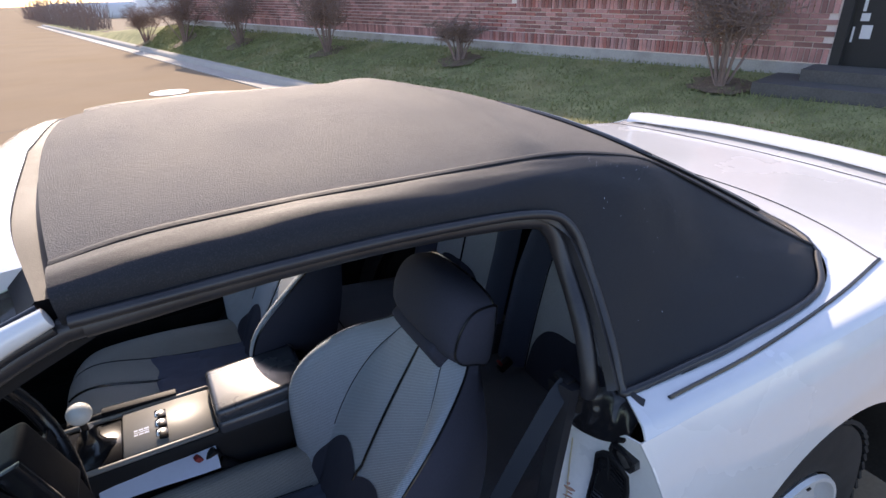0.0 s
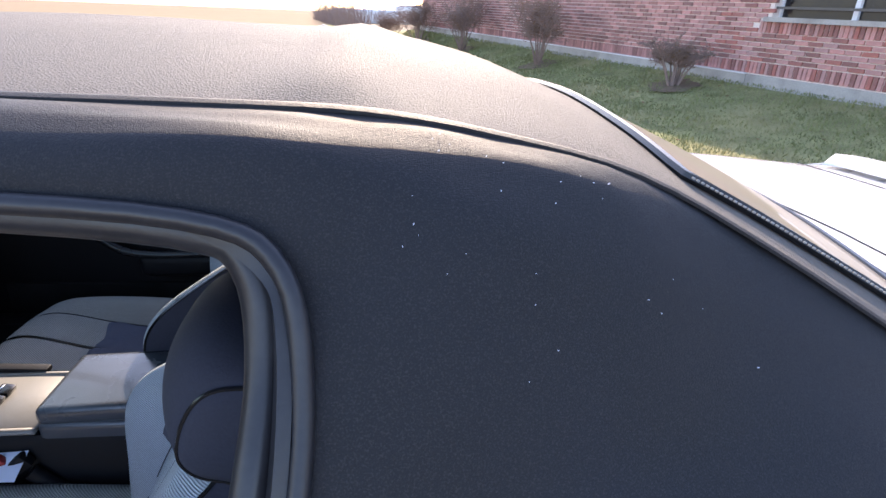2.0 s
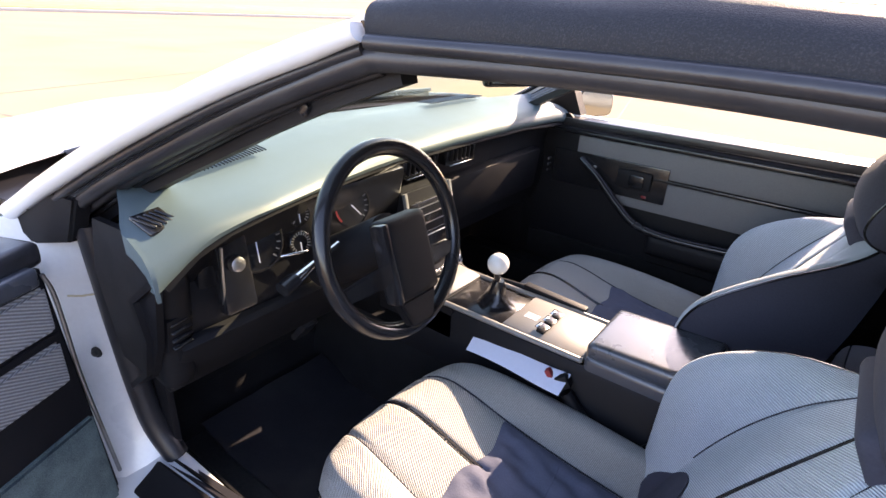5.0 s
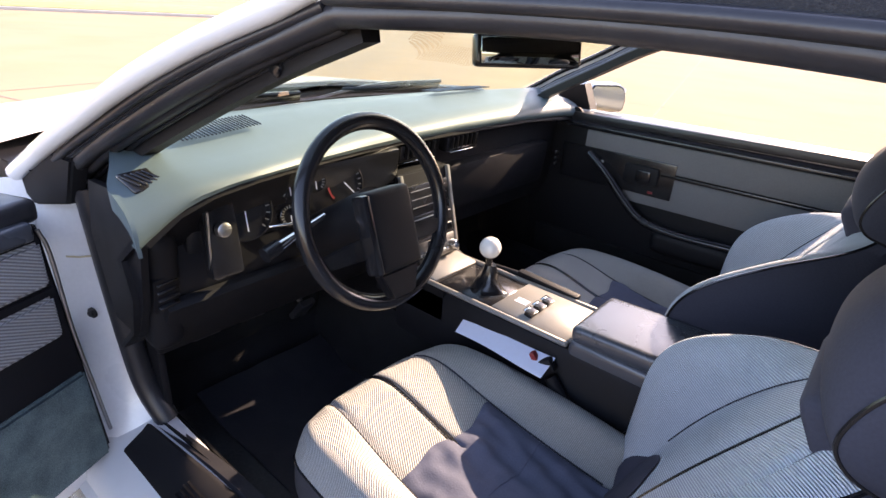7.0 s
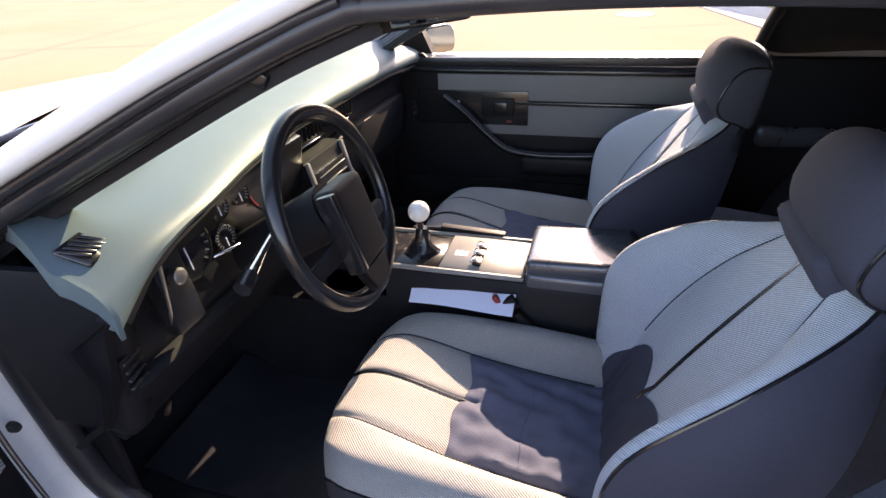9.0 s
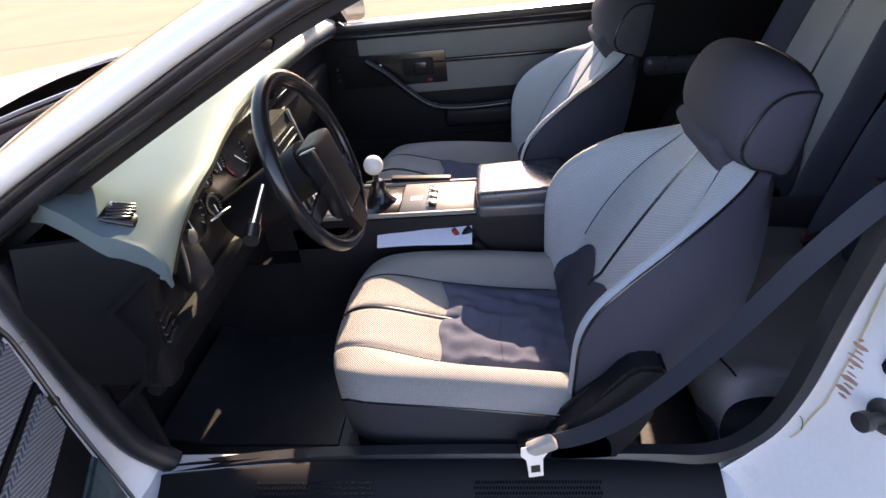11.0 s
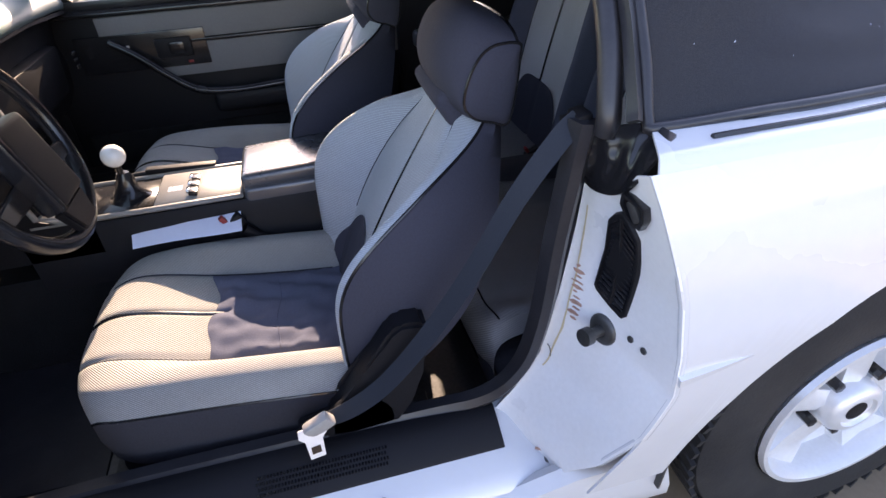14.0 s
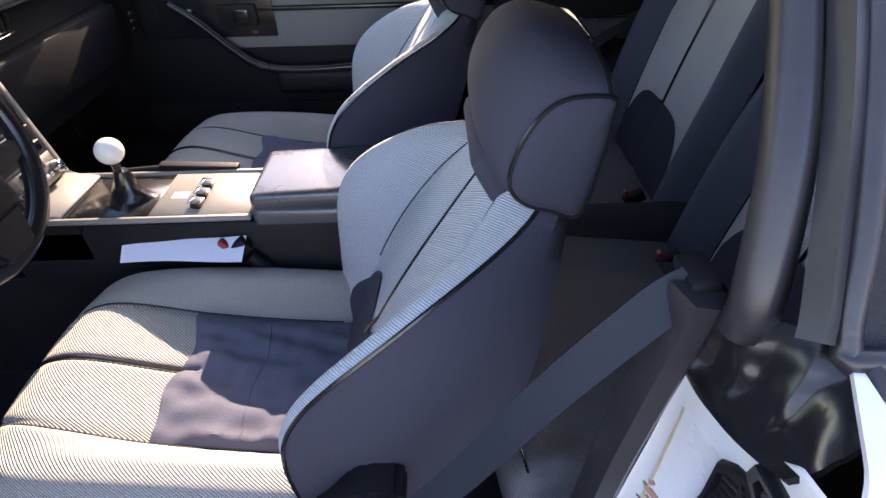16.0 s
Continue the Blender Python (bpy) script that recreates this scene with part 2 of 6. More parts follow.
def curve(points, n=6):
    """A smooth line through the points (Catmull-Rom)."""
    p = [Vector(a) for a in points]
    p = [p[0] * 2 - p[1]] + p + [p[-1] * 2 - p[-2]]
    out = []
    for i in range(1, len(p) - 2):
        a, b, c, d = p[i - 1], p[i], p[i + 1], p[i + 2]
        for k in range(n):
            t = k / n
            out.append(0.5 * (2 * b + (c - a) * t + (2 * a - 5 * b + 4 * c - d) * t * t + (3 * b - a - 3 * c + d) * t ** 3))
    out.append(p[-2])
    return out


def interp(x, table):
    return float(np.interp(x, [a for a, _ in table], [b for _, b in table]))


def ease(x, table):
    """A smooth curve through the table's points."""
    n_ = len(table)
    i = max(0, min(n_ - 2, sum(1 for a, _ in table[1:-1] if a <= x)))
    (x0, y0), (x1, y1) = table[i], table[i + 1]
    slope = lambda j: (table[min(j + 1, n_ - 1)][1] - table[max(j - 1, 0)][1]) / (table[min(j + 1, n_ - 1)][0] - table[max(j - 1, 0)][0])
    h = x1 - x0
    t = min(1.0, max(0.0, (x - x0) / h))
    return (1 + 2 * t) * (1 - t) ** 2 * y0 + t * (1 - t) ** 2 * h * slope(i) + t * t * (3 - 2 * t) * y1 + t * t * (t - 1) * h * slope(i + 1)


def loft(rings, closed=True, caps=True, bm=None):
    bm = bm or bmesh.new()
    rows = [[bm.verts.new(v) for v in r] for r in rings]
    for a, b in zip(rows, rows[1:]):
        m = len(a)
        for i in range(m if closed else m - 1):
            j = (i + 1) % m
            bm.faces.new((a[i], a[j], b[j], b[i]))
    if caps and closed:
        bm.faces.new(rows[0][::-1])
        bm.faces.new(rows[-1])
    return bm


def sheet(rows, thick=0.0, bm=None):
    """A grid of points as a skin with thickness."""
    bm = loft(rows, closed=False, bm=bm)
    if thick:
        bmesh.ops.recalc_face_normals(bm, faces=bm.faces[:])
        bmesh.ops.solidify(bm, geom=bm.faces[:], thickness=thick)
    return bm


def sweep(path, profile, up=(0, 0, 1), caps=True, closed=False, bm=None, scale=None):
    """A closed profile (sideways, up) carried along a line of points."""
    rings = []
    pts = [Vector(p) for p in path]
    n = len(pts)
    for i, p in enumerate(pts):
        a, b = (pts[i - 1], pts[(i + 1) % n]) if closed else (pts[max(i - 1, 0)], pts[min(i + 1, n - 1)])
        d = (b - a).normalized()
        s = d.cross(Vector(up)).normalized()
        u = s.cross(d)
        k = scale[i] if scale else 1.0
        rings.append([p + s * x * k + u * y * k for x, y in profile])
    if closed:
        rings.append(rings[0])
        b2 = loft(rings, True, False, bm)
        bmesh.ops.remove_doubles(b2, verts=b2.verts[:], dist=1e-6)
        return b2
    return loft(rings, True, caps, bm)


def disc(r, n=10):
    return [(r * math.cos(2 * math.pi * i / n), r * math.sin(2 * math.pi * i / n)) for i in range(n)]


def tube(path, r, n=8, up=(0, 0, 1), bm=None, closed=False, scale=None):
    return sweep(path, disc(r, n), up, bm=bm, closed=closed, scale=scale)


def rbox(size, m=None, bevel=0.01, seg=2, bm=None):
    """A block with rounded edges, centred, set by the pose m."""
    b = bmesh.new()
    bmesh.ops.create_cube(b, size=1)
    bmesh.ops.scale(b, vec=size, verts=b.verts[:])
    if bevel:
        bmesh.ops.bevel(b, geom=b.edges[:], offset=min(bevel, min(size) * 0.45), segments=seg, profile=0.6, affect="EDGES")
    if m is not None:
        bmesh.ops.transform(b, matrix=m, verts=b.verts[:])
    if bm is None:
        return b
    me = bpy.data.meshes.new("tmp")
    b.to_mesh(me)
    b.free()
    bm.from_mesh(me)
    bpy.data.meshes.remove(me)
    return bm


def lathe(profile, m=None, n=32, bm=None, caps=True):
    """Turns a profile (radius, height) round z, then sets it by m."""
    m = m or Matrix()
    rings = [[m @ Vector((r * math.cos(2 * math.pi * i / n), r * math.sin(2 * math.pi * i / n), h)) for i in range(n)] for r, h in profile]
    return loft(rings, True, caps, bm)


def prism(points, vec, bm=None, bevel=0.0):
    """A flat outline pushed out along vec."""
    bm = bm or bmesh.new()
    vec = Vector(vec)
    a = [bm.verts.new(Vector(p)) for p in points]
    b = [bm.verts.new(Vector(p) + vec) for p in points]
    bm.faces.new(a)
    bm.faces.new(b[::-1])
    for i in range(len(a)):
        j = (i + 1) % len(a)
        bm.faces.new((a[i], b[i], b[j], a[j]))
    if bevel:
        bmesh.ops.bevel(bm, geom=bm.edges[:], offset=bevel, segments=2, affect="EDGES")
    return bm


YC = 0.98                      # the car's middle line


def mirrored(points):
    return [(p[0], 2 * YC - p[1], p[2]) for p in points]


# ---- the setting ----
WALL_A, WALL_B = Vector((7.25, 1.9, 0.62)), Vector((1.85, 20.4, 0.62))      # foot of the brick wall
ALONG = (WALL_B - WALL_A).normalized()
OUT = Vector((-ALONG.y, ALONG.x, 0))                                        # out of the wall, to the lawn


def kerb_x(y):
    return 3.70 - 0.175 * y


def ground_z(x, y):
    """Flat drive; the lawn climbs from the kerb to the wall."""
    w = WALL_A + ALONG * ((y - WALL_A.y) / ALONG.y)
    k = kerb_x(y) + 0.55
    rise = 0.36 + 0.016 * (y - WALL_A.y) if y < 21 else 0.66 * max(0.0, 1 - (y - 21) / 12)
    if x <= k:
        return 0.13
    return 0.13 + rise * min(1.0, (x - k) / max(0.5, w.x - k)) ** 1.1


bm = bmesh.new()
s = 400
v = [bm.verts.new(p) for p in ((-s, -s, 0), (s, -s, 0), (s, s, 0), (-s, s, 0))]
bm.faces.new(v)
tagged(part("ground", bm, CONCRETE, smooth=False), "sunlit pale tan concrete driveway", "ground", kind="structure")

ys = [-9 + i * 1.0 for i in range(60)]
bm = sheet([[(kerb_x(y) + 0.5 + u, y, ground_z(kerb_x(y) + 0.5 + u, y) + 0.02 * noise.noise((u * 2, y * 2, 0))) for u in [0, 0.1, 0.4, 0.8, 1.3, 1.9, 2.5, 3.2, 4, 6, 10]] for y in ys])
lawn = tagged(part("lawn", bm, SOIL), "patchy late-winter lawn in building shade", "lawn", kind="structure")

prof = [(0, -0.05), (0.0, 0.02), (0.33, 0.03), (0.37, 0.11), (0.40, 0.135), (0.53, 0.14), (0.53, -0.05)]
rows = [[(kerb_x(y) + a, y, h) for a, h in prof] for y in [-9 + i * 2.0 for i in range(31)]]
tagged(part("kerb", sheet(rows), KERB), "grey concrete kerb and gutter along the lawn", "kerb", kind="structure")


def joint_line(a, b, name="slab_joint"):
    p, q = Vector(a), Vector(b)
    d = (q - p).normalized()
    side = Vector((-d.y, d.x, 0)) * 0.012
    b2 = bmesh.new()
    b2.faces.new([b2.verts.new(c + Vector((0, 0, 0.004))) for c in (p - side, q - side, q + side, p + side)])
    tagged(part(name, b2, JOINT, smooth=False), "dark tarred joint between concrete slabs", "slab joint", kind="structure")


for a, b in (((-2.71, 8.62, 0), (6, 10.6, 0)), ((-2.34, 7.2, 0), (-7.2, 26, 0)), ((-2.34, 7.2, 0), (-1.0, 2.0, 0)), ((-2.7, 8.62, 0), (-9, 7.2, 0)), ((-9, 1.2, 0), (-2.6, 2.6, 0)), ((-9, 7.2, 0), (-12, 20, 0)), ((-9, 7.2, 0), (-7.5, 0, 0)), ((-30, 2, 0), (-9, 7.2, 0))):
    joint_line(a, b)

# far verge of grass beyond the street kerb
bm = rbox((0.3, 60, 0.15), Matrix.Translation((-27, 12, 0.05)) @ Matrix.Rotation(radians(-14), 4, "Z"), 0.04)
tagged(part("far_kerb", bm, KERB), "sunlit concrete kerb across the street", "kerb", kind="structure")
bm = rbox((14, 60, 0.2), Matrix.Translation((-34.2, 13.7, 0.05)) @ Matrix.Rotation(radians(-14), 4, "Z"), 0.04)
tagged(part("far_lawn", bm, GRASS), "sunlit green verge across the street", "lawn", kind="structure")

# ---- the car ----
car = thing("convertible_car", (0.0, YC, 0), "white convertible with raised black canvas top, driver's door open", "car")

# canvas top: edge lines on the driver's side, front to rear
SEAM = [(-0.295, 0.450, 1.250), (-0.19, 0.452, 1.266), (0.0, 0.455, 1.270), (0.2, 0.458, 1.266), (0.36, 0.46, 1.2635), (0.47, 0.461, 1.259), (0.58, 0.466, 1.241), (0.72, 0.474, 1.204), (0.86, 0.455, 1.135), (1.0, 0.420, 1.055), (1.12, 0.380, 0.985), (1.19, 0.345, 0.945)]
FOOT = [(-0.288, 0.366, 1.211), (-0.15, 0.365, 1.218), (0.05, 0.368, 1.222), (0.24, 0.368, 1.214), (0.370, 0.366, 1.199), (0.415, 0.355, 1.170), (0.428, 0.340, 1.140), (0.430, 0.285, 1.060), (0.418, 0.198, 0.936), (0.70, 0.192, 0.938), (0.98, 0.220, 0.938), (1.17, 0.325, 0.938)]
REAR = [(1.19, 0.345, 0.945), (1.25, 0.45, 0.944), (1.30, 0.62, 0.944), (1.335, 0.80, 0.946), (1.345, YC, 0.948)]
seam, foot = curve(SEAM, 4), curve(FOOT, 4)
n = len(seam)


SIDE = []


def side_skin(flip):
    rows = []
    for i in range(n):
        a, b = seam[i], foot[i]
        k = i / (n - 1)
        bulge = 0.030 * max(0, 1 - k * 1.9) + 0.022 * max(0, math.sin(math.pi * min(1, max(0, (k - 0.45) / 0.55)))) * 0.6
        row = []
        for j in range(25):
            t = (j / 24) ** 1.3
            sh = min(1, max(0, (a.x + 0.30) / 0.70)) * min(1, max(0, (0.95 - a.x) / 0.25))      # soft shoulder
            c2 = a.lerp(b, 0.5).lerp(a + Vector((0, -0.076, -0.008)), sh)
            p = a * (1 - t) ** 2 + c2 * 2 * t * (1 - t) + b * t * t
            w = math.sin(math.pi * t)
            p = p + Vector((0, -bulge * w, bulge * 0.95 * w * (1 - 0.4 * t)))
            p += Vector((0, -0.006, 0.005)) * noise.noise(Vector((p.x * 7, p.y * 18, p.z * 18))) * w + Vector((0, -0.2, 1)) * 0.0035 * noise.noise(Vector((p.x * 11, t * 7, 3))) * min(1, t * 6) * max(0, 1 - t * 1.5)
            row.append(p)
        rows.append(row)
    if flip:
        rows = [[Vector((p.x, 2 * YC - p.y, p.z)) for p in r] for r in rows]
    else:
        SIDE.extend(rows)
    return sheet(rows, 0.008)



# roof sheet between the seams, with a rounded rear bow
rows = []
for i, p in enumerate(seam[:29]):
    row = []
    half = YC - p.y
    for j in range(33):
        t = j / 32
        y = p.y + 2 * half * t
        c = 1 - (2 * t - 1) ** 2
        x = p.x - 0.032 * c * max(0, 1 - i / 8) - 0.02 * c * max(0, (i - 22) / 6)
        row.append(Vector((x, y, p.z + 0.046 * c ** 0.85 + 0.011 * max(0, 1 - abs(x - 0.425 - 0.03 * c) / 0.065) * min(1, c * 6) + 0.0015 * noise.noise((x * 7, y * 7, 0)))))
    rows.append(row)
top = part("canvas_top", sheet(rows, 0.008), TOPCANVAS, car, "dusty black canvas folding top, raised, sun sheen put into its paler colour")
for flip in (False, True):
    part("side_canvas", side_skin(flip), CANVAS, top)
bow = rows[-1]
rear_full = curve(REAR, 4)
rear_full = rear_full + [Vector((p.x, 2 * YC - p.y, p.z)) for p in rear_full[::-1][1:]]
sidel = seam[28:]
rows2 = []
m = len(sidel)
for i in range(m):
    k = i / (m - 1)
    row = []
    a = sidel[i]
    for j in range(33):
        t = j / 32
        top_p = bow[j]
        bot = rear_full[j]
        p = top_p.lerp(bot, k)
        s2 = abs(2 * t - 1) ** 3
        e = a if t < 0.5 else Vector((a.x, 2 * YC - a.y, a.z))
        lin = bow[0 if t < 0.5 else 32].lerp(rear_full[0 if t < 0.5 else 32], k)
        p = p + (e - lin) * s2
        p.z += 0.02 * math.sin(math.pi * k) * (1 - s2)
        row.append(p)
    rows2.append(row)
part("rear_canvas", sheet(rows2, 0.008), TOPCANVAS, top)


def on_rear(k, t):
    i, j = k * (m - 1), t * 32
    i0, j0 = min(int(i), m - 2), min(int(j), 31)
    fi, fj = i - i0, j - j0
    return (rows2[i0][j0] * (1 - fi) + rows2[i0 + 1][j0] * fi) * (1 - fj) + (rows2[i0][j0 + 1] * (1 - fi) + rows2[i0 + 1][j0 + 1] * fi) * fj


lift = Vector((0.35, 0, 0.94)) * 0.006


def win_row(k):
    lo = 0.085 + 0.02 * k
    return [on_rear(k, lo + (1 - 2 * lo) * j / 28) + lift for j in range(29)]


pane = part("rear_window", sheet([win_row(0.16 + 0.60 * i / 12) for i in range(13)], 0.003), REARGLASS, top, "tinted rear window sewn into the canvas")
edge = [win_row(0.16)[j] for j in range(29)] + [win_row(0.16 + 0.60 * i / 12)[28] for i in range(1, 13)] + win_row(0.76)[::-1] + [win_row(0.16 + 0.60 * i / 12)[0] for i in range(11, 0, -1)]
part("window_bead", tube(edge, 0.006, 6, closed=True), GLOSS, top, "black rubber bead round the rear window")
stitch = [p + Vector((0.0, -0.016, 0.001)) for p in [win_row(0.16 + 0.66 * i / 24)[0] for i in range(25)]]
bm = bmesh.new()
for a, b in zip(stitch[::1], stitch[1:]):
    d = (b - a)
    for q in range(3):
        tube([a + d * (q / 3), a + d * (q / 3 + 0.2)], 0.0012, 4, bm=bm)
part("stitching", bm, KERB, top, "pale stitched seam")
for flip in (False, True):
    f = mirrored if flip else (lambda q: q)
    part("seam_welt", sweep([Vector(q) for q in f([(p.x, p.y - 0.002, p.z + 0.004) for p in seam])], [(-0.007, -0.004), (0.007, -0.004), (0.007, -0.001), (0.002, 0.001), (-0.004, 0.001), (-0.007, -0.001)]), CANVAS, top, "raised black welt along the canvas seam")
    part("rear_trim", tube(f([tuple(p + Vector((0.004, -0.006, 0))) for p in foot[32:]] + [tuple(p + Vector((0.008, 0, 0.002))) for p in curve(REAR, 4)[1:]]), 0.007, 6), RUBBER, top, "black edge trim at the deck")
    # weatherstrip round the side window
    strip = curve([(x, y, z - (0.016 if flip else 0)) for x, y, z in [(-0.27, 0.372, 1.203), (-0.05, 0.376, 1.212), (0.15, 0.376, 1.210), (0.338, 0.374, 1.194), (0.390, 0.366, 1.168), (0.402, 0.333, 1.10), (0.394, 0.275, 1.02), (0.384, 0.238, 0.944), (0.384, 0.240, 0.918)]], 5)
    part("weatherstrip", sweep(f([tuple(p) for p in strip]), [(0.0165 * math.cos(q) * (1 - 0.22 * math.exp(-((q - 1.9) / 0.25) ** 2)), 0.0155 * math.sin(q) * (1 - 0.22 * math.exp(-((q - 1.9) / 0.25) ** 2))) for q in [2 * math.pi * i / 18 for i in range(18)]], up=(0.3, -1, 0)), RUBBER, top, "worn black rubber weatherstrip")
    bead = curve([(-0.28, 0.358, 1.216), (-0.05, 0.362, 1.220), (0.15, 0.362, 1.218), (0.350, 0.359, 1.204), (0.415, 0.343, 1.172), (0.430, 0.300, 1.09), (0.423, 0.235, 1.00), (0.416, 0.200, 0.942), (0.430, 0.192, 0.936), (0.56, 0.187, 0.939), (0.70, 0.187, 0.940), (0.98, 0.213, 0.940), (1.17, 0.318, 0.941)], 5)
    part("drip_bead", tube(f([tuple(p) for p in bead]), 0.008, 8), RUBBER, top)
    lip = curve([(0.25, 0.366, 1.214), (0.345, 0.365, 1.203), (0.400, 0.354, 1.170), (0.414, 0.33, 1.13), (0.414, 0.275, 1.05), (0.402, 0.215, 0.965), (0.397, 0.20, 0.945)], 5)
    part("flap", sweep(f([tuple(p) for p in lip]), [(-0.005, -0.008), (0.005, -0.008), (0.005, 0.008), (-0.005, 0.008)], up=(0.3, -1, 0)), RUBBER, top)
# liner under the roof
part("headliner", sheet([[p - Vector((0, 0, 0.03)) for p in r[1:-1:2]] for r in rows[2::3]], 0.004), LINER, top)

# white deck round the canvas
EDGE = [(0.418, 0.194), (0.69, 0.186), (0.95, 0.210), (1.08, 0.245), (1.20, 0.335), (1.26, 0.44), (1.31, 0.61), (1.345, 0.80), (1.355, YC)]
RIM = [(0.380, 0.112), (0.72, 0.112), (1.10, 0.113), (1.50, 0.124), (1.85, 0.165), (2.06, 0.26), (2.10, 0.50), (2.12, 0.75), (2.125, YC)]
ein, rim = curve([(x, y, 0) for x, y in EDGE], 5), curve([(x, y, 0) for x, y in RIM], 5)


def deck_z(x, y):
    return interp(x, [(0.3, 0.932), (1.0, 0.934), (1.4, 0.926), (1.8, 0.905), (1.98, 0.898), (2.06, 0.915), (2.14, 0.912)]) + 0.018 * (1 - ((y - YC) / 0.86) ** 2)


rows = []
for a, b in zip(ein, rim):
    row = []
    for j in range(13):
        p = a.lerp(b, j / 12)
        z = deck_z(p.x, p.y) - 0.013 * max(0, (j - 9) / 3) ** 2
        row.append(Vector((p.x, p.y, z)))
    rows.append(row)
body = part("deck", sheet(rows + [[Vector((p.x, 2 * YC - p.y, p.z)) for p in r] for r in rows[::-1][1:]], 0.004), PAINT, car, "glossy white rear deck and boot lid")


def y_side(x, z):
    """The driver's side skin."""
    base = interp(z, [(0.16, 0.14), (0.24, 0.095), (0.34, 0.075), (0.55, 0.055), (0.68, 0.050), (0.80, 0.066), (0.88, 0.090), (0.92, 0.112), (0.934, 0.13)])
    return base + interp(x, [(-2.7, 0.14), (-2.2, 0.03), (-1.6, 0.0), (0.9, 0.0), (1.6, 0.012), (2.05, 0.10), (2.15, 0.2)])


def outer_x(z):
    """Front edge of the quarter panel, where it folds into the jamb."""
    return interp(z, [(0.27, 0.33), (0.36, 0.325), (0.44, 0.368), (0.5, 0.40), (0.6, 0.430), (0.76, 0.414), (0.89, 0.380), (0.94, 0.368)])


def arch(x, cx, r, low):
    d = r * r - (x - cx) ** 2
    return max(low, 0.325 + math.sqrt(d)) if d > 0 else low


for flip in (False, True):
    g = (lambda p: Vector((p[0], 2 * YC - p[1], p[2]))) if flip else Vector
    rows = []
    for i in range(64):
        u = i / 63
        row = []
        for j in range(17):
            t = j / 16
            front = outer_x(0.38 + 0.555 * t)
            x = front + (2.09 - front) * u ** 1.25
            low = arch(x, 0.905, 0.435, 0.38 if x < 1.0 else 0.30)
            top_z = deck_z(x, 0.13) - 0.0125
            z = low + (top_z - low) * t
            row.append(g((x, y_side(x, z), z)))
        rows.append(row)
    q = part("quarter_panel", sheet(rows, 0.004), PAINT, car, "glossy white rear quarter panel")
    # wheel house
    rows = []
    for i in range(25):
        a = math.pi * i / 24
        rows.append([g((0.905 + 0.432 * math.cos(a), 0.075 + 0.32 * w, 0.325 + 0.432 * math.sin(a))) for w in (0, 0.5, 1)])
    part("wheel_house", sheet(rows, 0.004), DARKSTEEL, car, "dark wheel housing")
    # front wing
    rows = []
    for i in range(40):
        x = -2.68 + (1.70) * i / 39
        low = arch(x, -1.635, 0.375, 0.24)
        hi = interp(x, [(-2.7, 0.66), (-2.0, 0.80), (-1.4, 0.885), (-0.98, 0.915)])
        rows.append([g((x, y_side(x, low + (hi - low) * j / 12), low + (hi - low) * j / 12)) for j in range(13)])
    part("front_wing", sheet(rows, 0.004), PAINT, car, "glossy white front wing")

# bonnet
rows = []
for i in range(24):
    x = -2.70 + 1.62 * i / 23
    row = []
    for j in range(25):
        t = j / 24
        y0 = y_side(x, 0.93) + 0.005
        y = y0 + (2 * YC - 2 * y0) * t
        hi = interp(x, [(-2.7, 0.66), (-2.0, 0.80), (-1.4, 0.885), (-0.98, 0.915)])
        c = 1 - (2 * t - 1) ** 2
        row.append(Vector((x - 0.12 * c * (i / 23), y, hi + 0.055 * c ** 0.6 + 0.02 * math.exp(-((t - 0.5) / 0.2) ** 4))))
    rows.append(row)
part("bonnet", sheet(rows, 0.006), PAINT, car, "glossy white bonnet")
part("front_bumper", rbox((0.18, 1.60, 0.42), Matrix.Translation((-2.70, YC, 0.44)), 0.06, 3), PAINT, car, "white front bumper")
part("rear_bumper", rbox((0.16, 1.62, 0.60), Matrix.Translation((2.06, YC, 0.58)), 0.06, 3), PAINT, car, "white rear bumper")
# cowl with wipers
part("cowl", sheet([[(-1.00 - 0.20 * (1 - (2 * t - 1) ** 2) + dx, 0.2 + 1.56 * t, 0.905 + dz + 0.03 * (1 - (2 * t - 1) ** 2)) for t in [i / 16 for i in range(17)]] for dx, dz in ((-0.16, 0.004), (-0.08, -0.01), (0.0, 0.0), (0.1, 0.01))], 0.004), PLASTIC, car, "black cowl panel under the windscreen")
for y0, y1 in ((0.35, 0.90), (0.95, 1.50)):
    w = part("wiper", tube(curve([(-1.13, y0, 0.935), (-1.13, (y0 + y1) / 2, 0.965), (-1.09, y1, 0.968)], 6), 0.007, 6), GLOSS, car, "black wiper arm")
    part("wiper_blade", rbox((0.012, 0.42, 0.02), pose(-1.12, y1 - 0.2, 0.955, 0, 0, -4), 0.003, 1), GLOSS, w)

# windscreen, pillars and header
WTOP = [(-0.31, 0.40, 1.222), (-0.345, 0.60, 1.252), (-0.36, YC, 1.265)]
WBOT = [(-0.93, 0.285, 0.925), (-1.06, 0.50, 0.938), (-1.12, YC, 0.950)]
wt, wb = curve(WTOP, 6), curve(WBOT, 6)
wt = wt + [Vector((p.x, 2 * YC - p.y, p.z)) for p in wt[::-1][1:]]
wb = wb + [Vector((p.x, 2 * YC - p.y, p.z)) for p in wb[::-1][1:]]
screen = part("windscreen", sheet([[a.lerp(b, k / 8) + Vector((0, 0, 0.012 * math.sin(math.pi * k / 8))) for a, b in zip(wt, wb)] for k in range(9)], 0.0), GLASS, car, "clear windscreen")
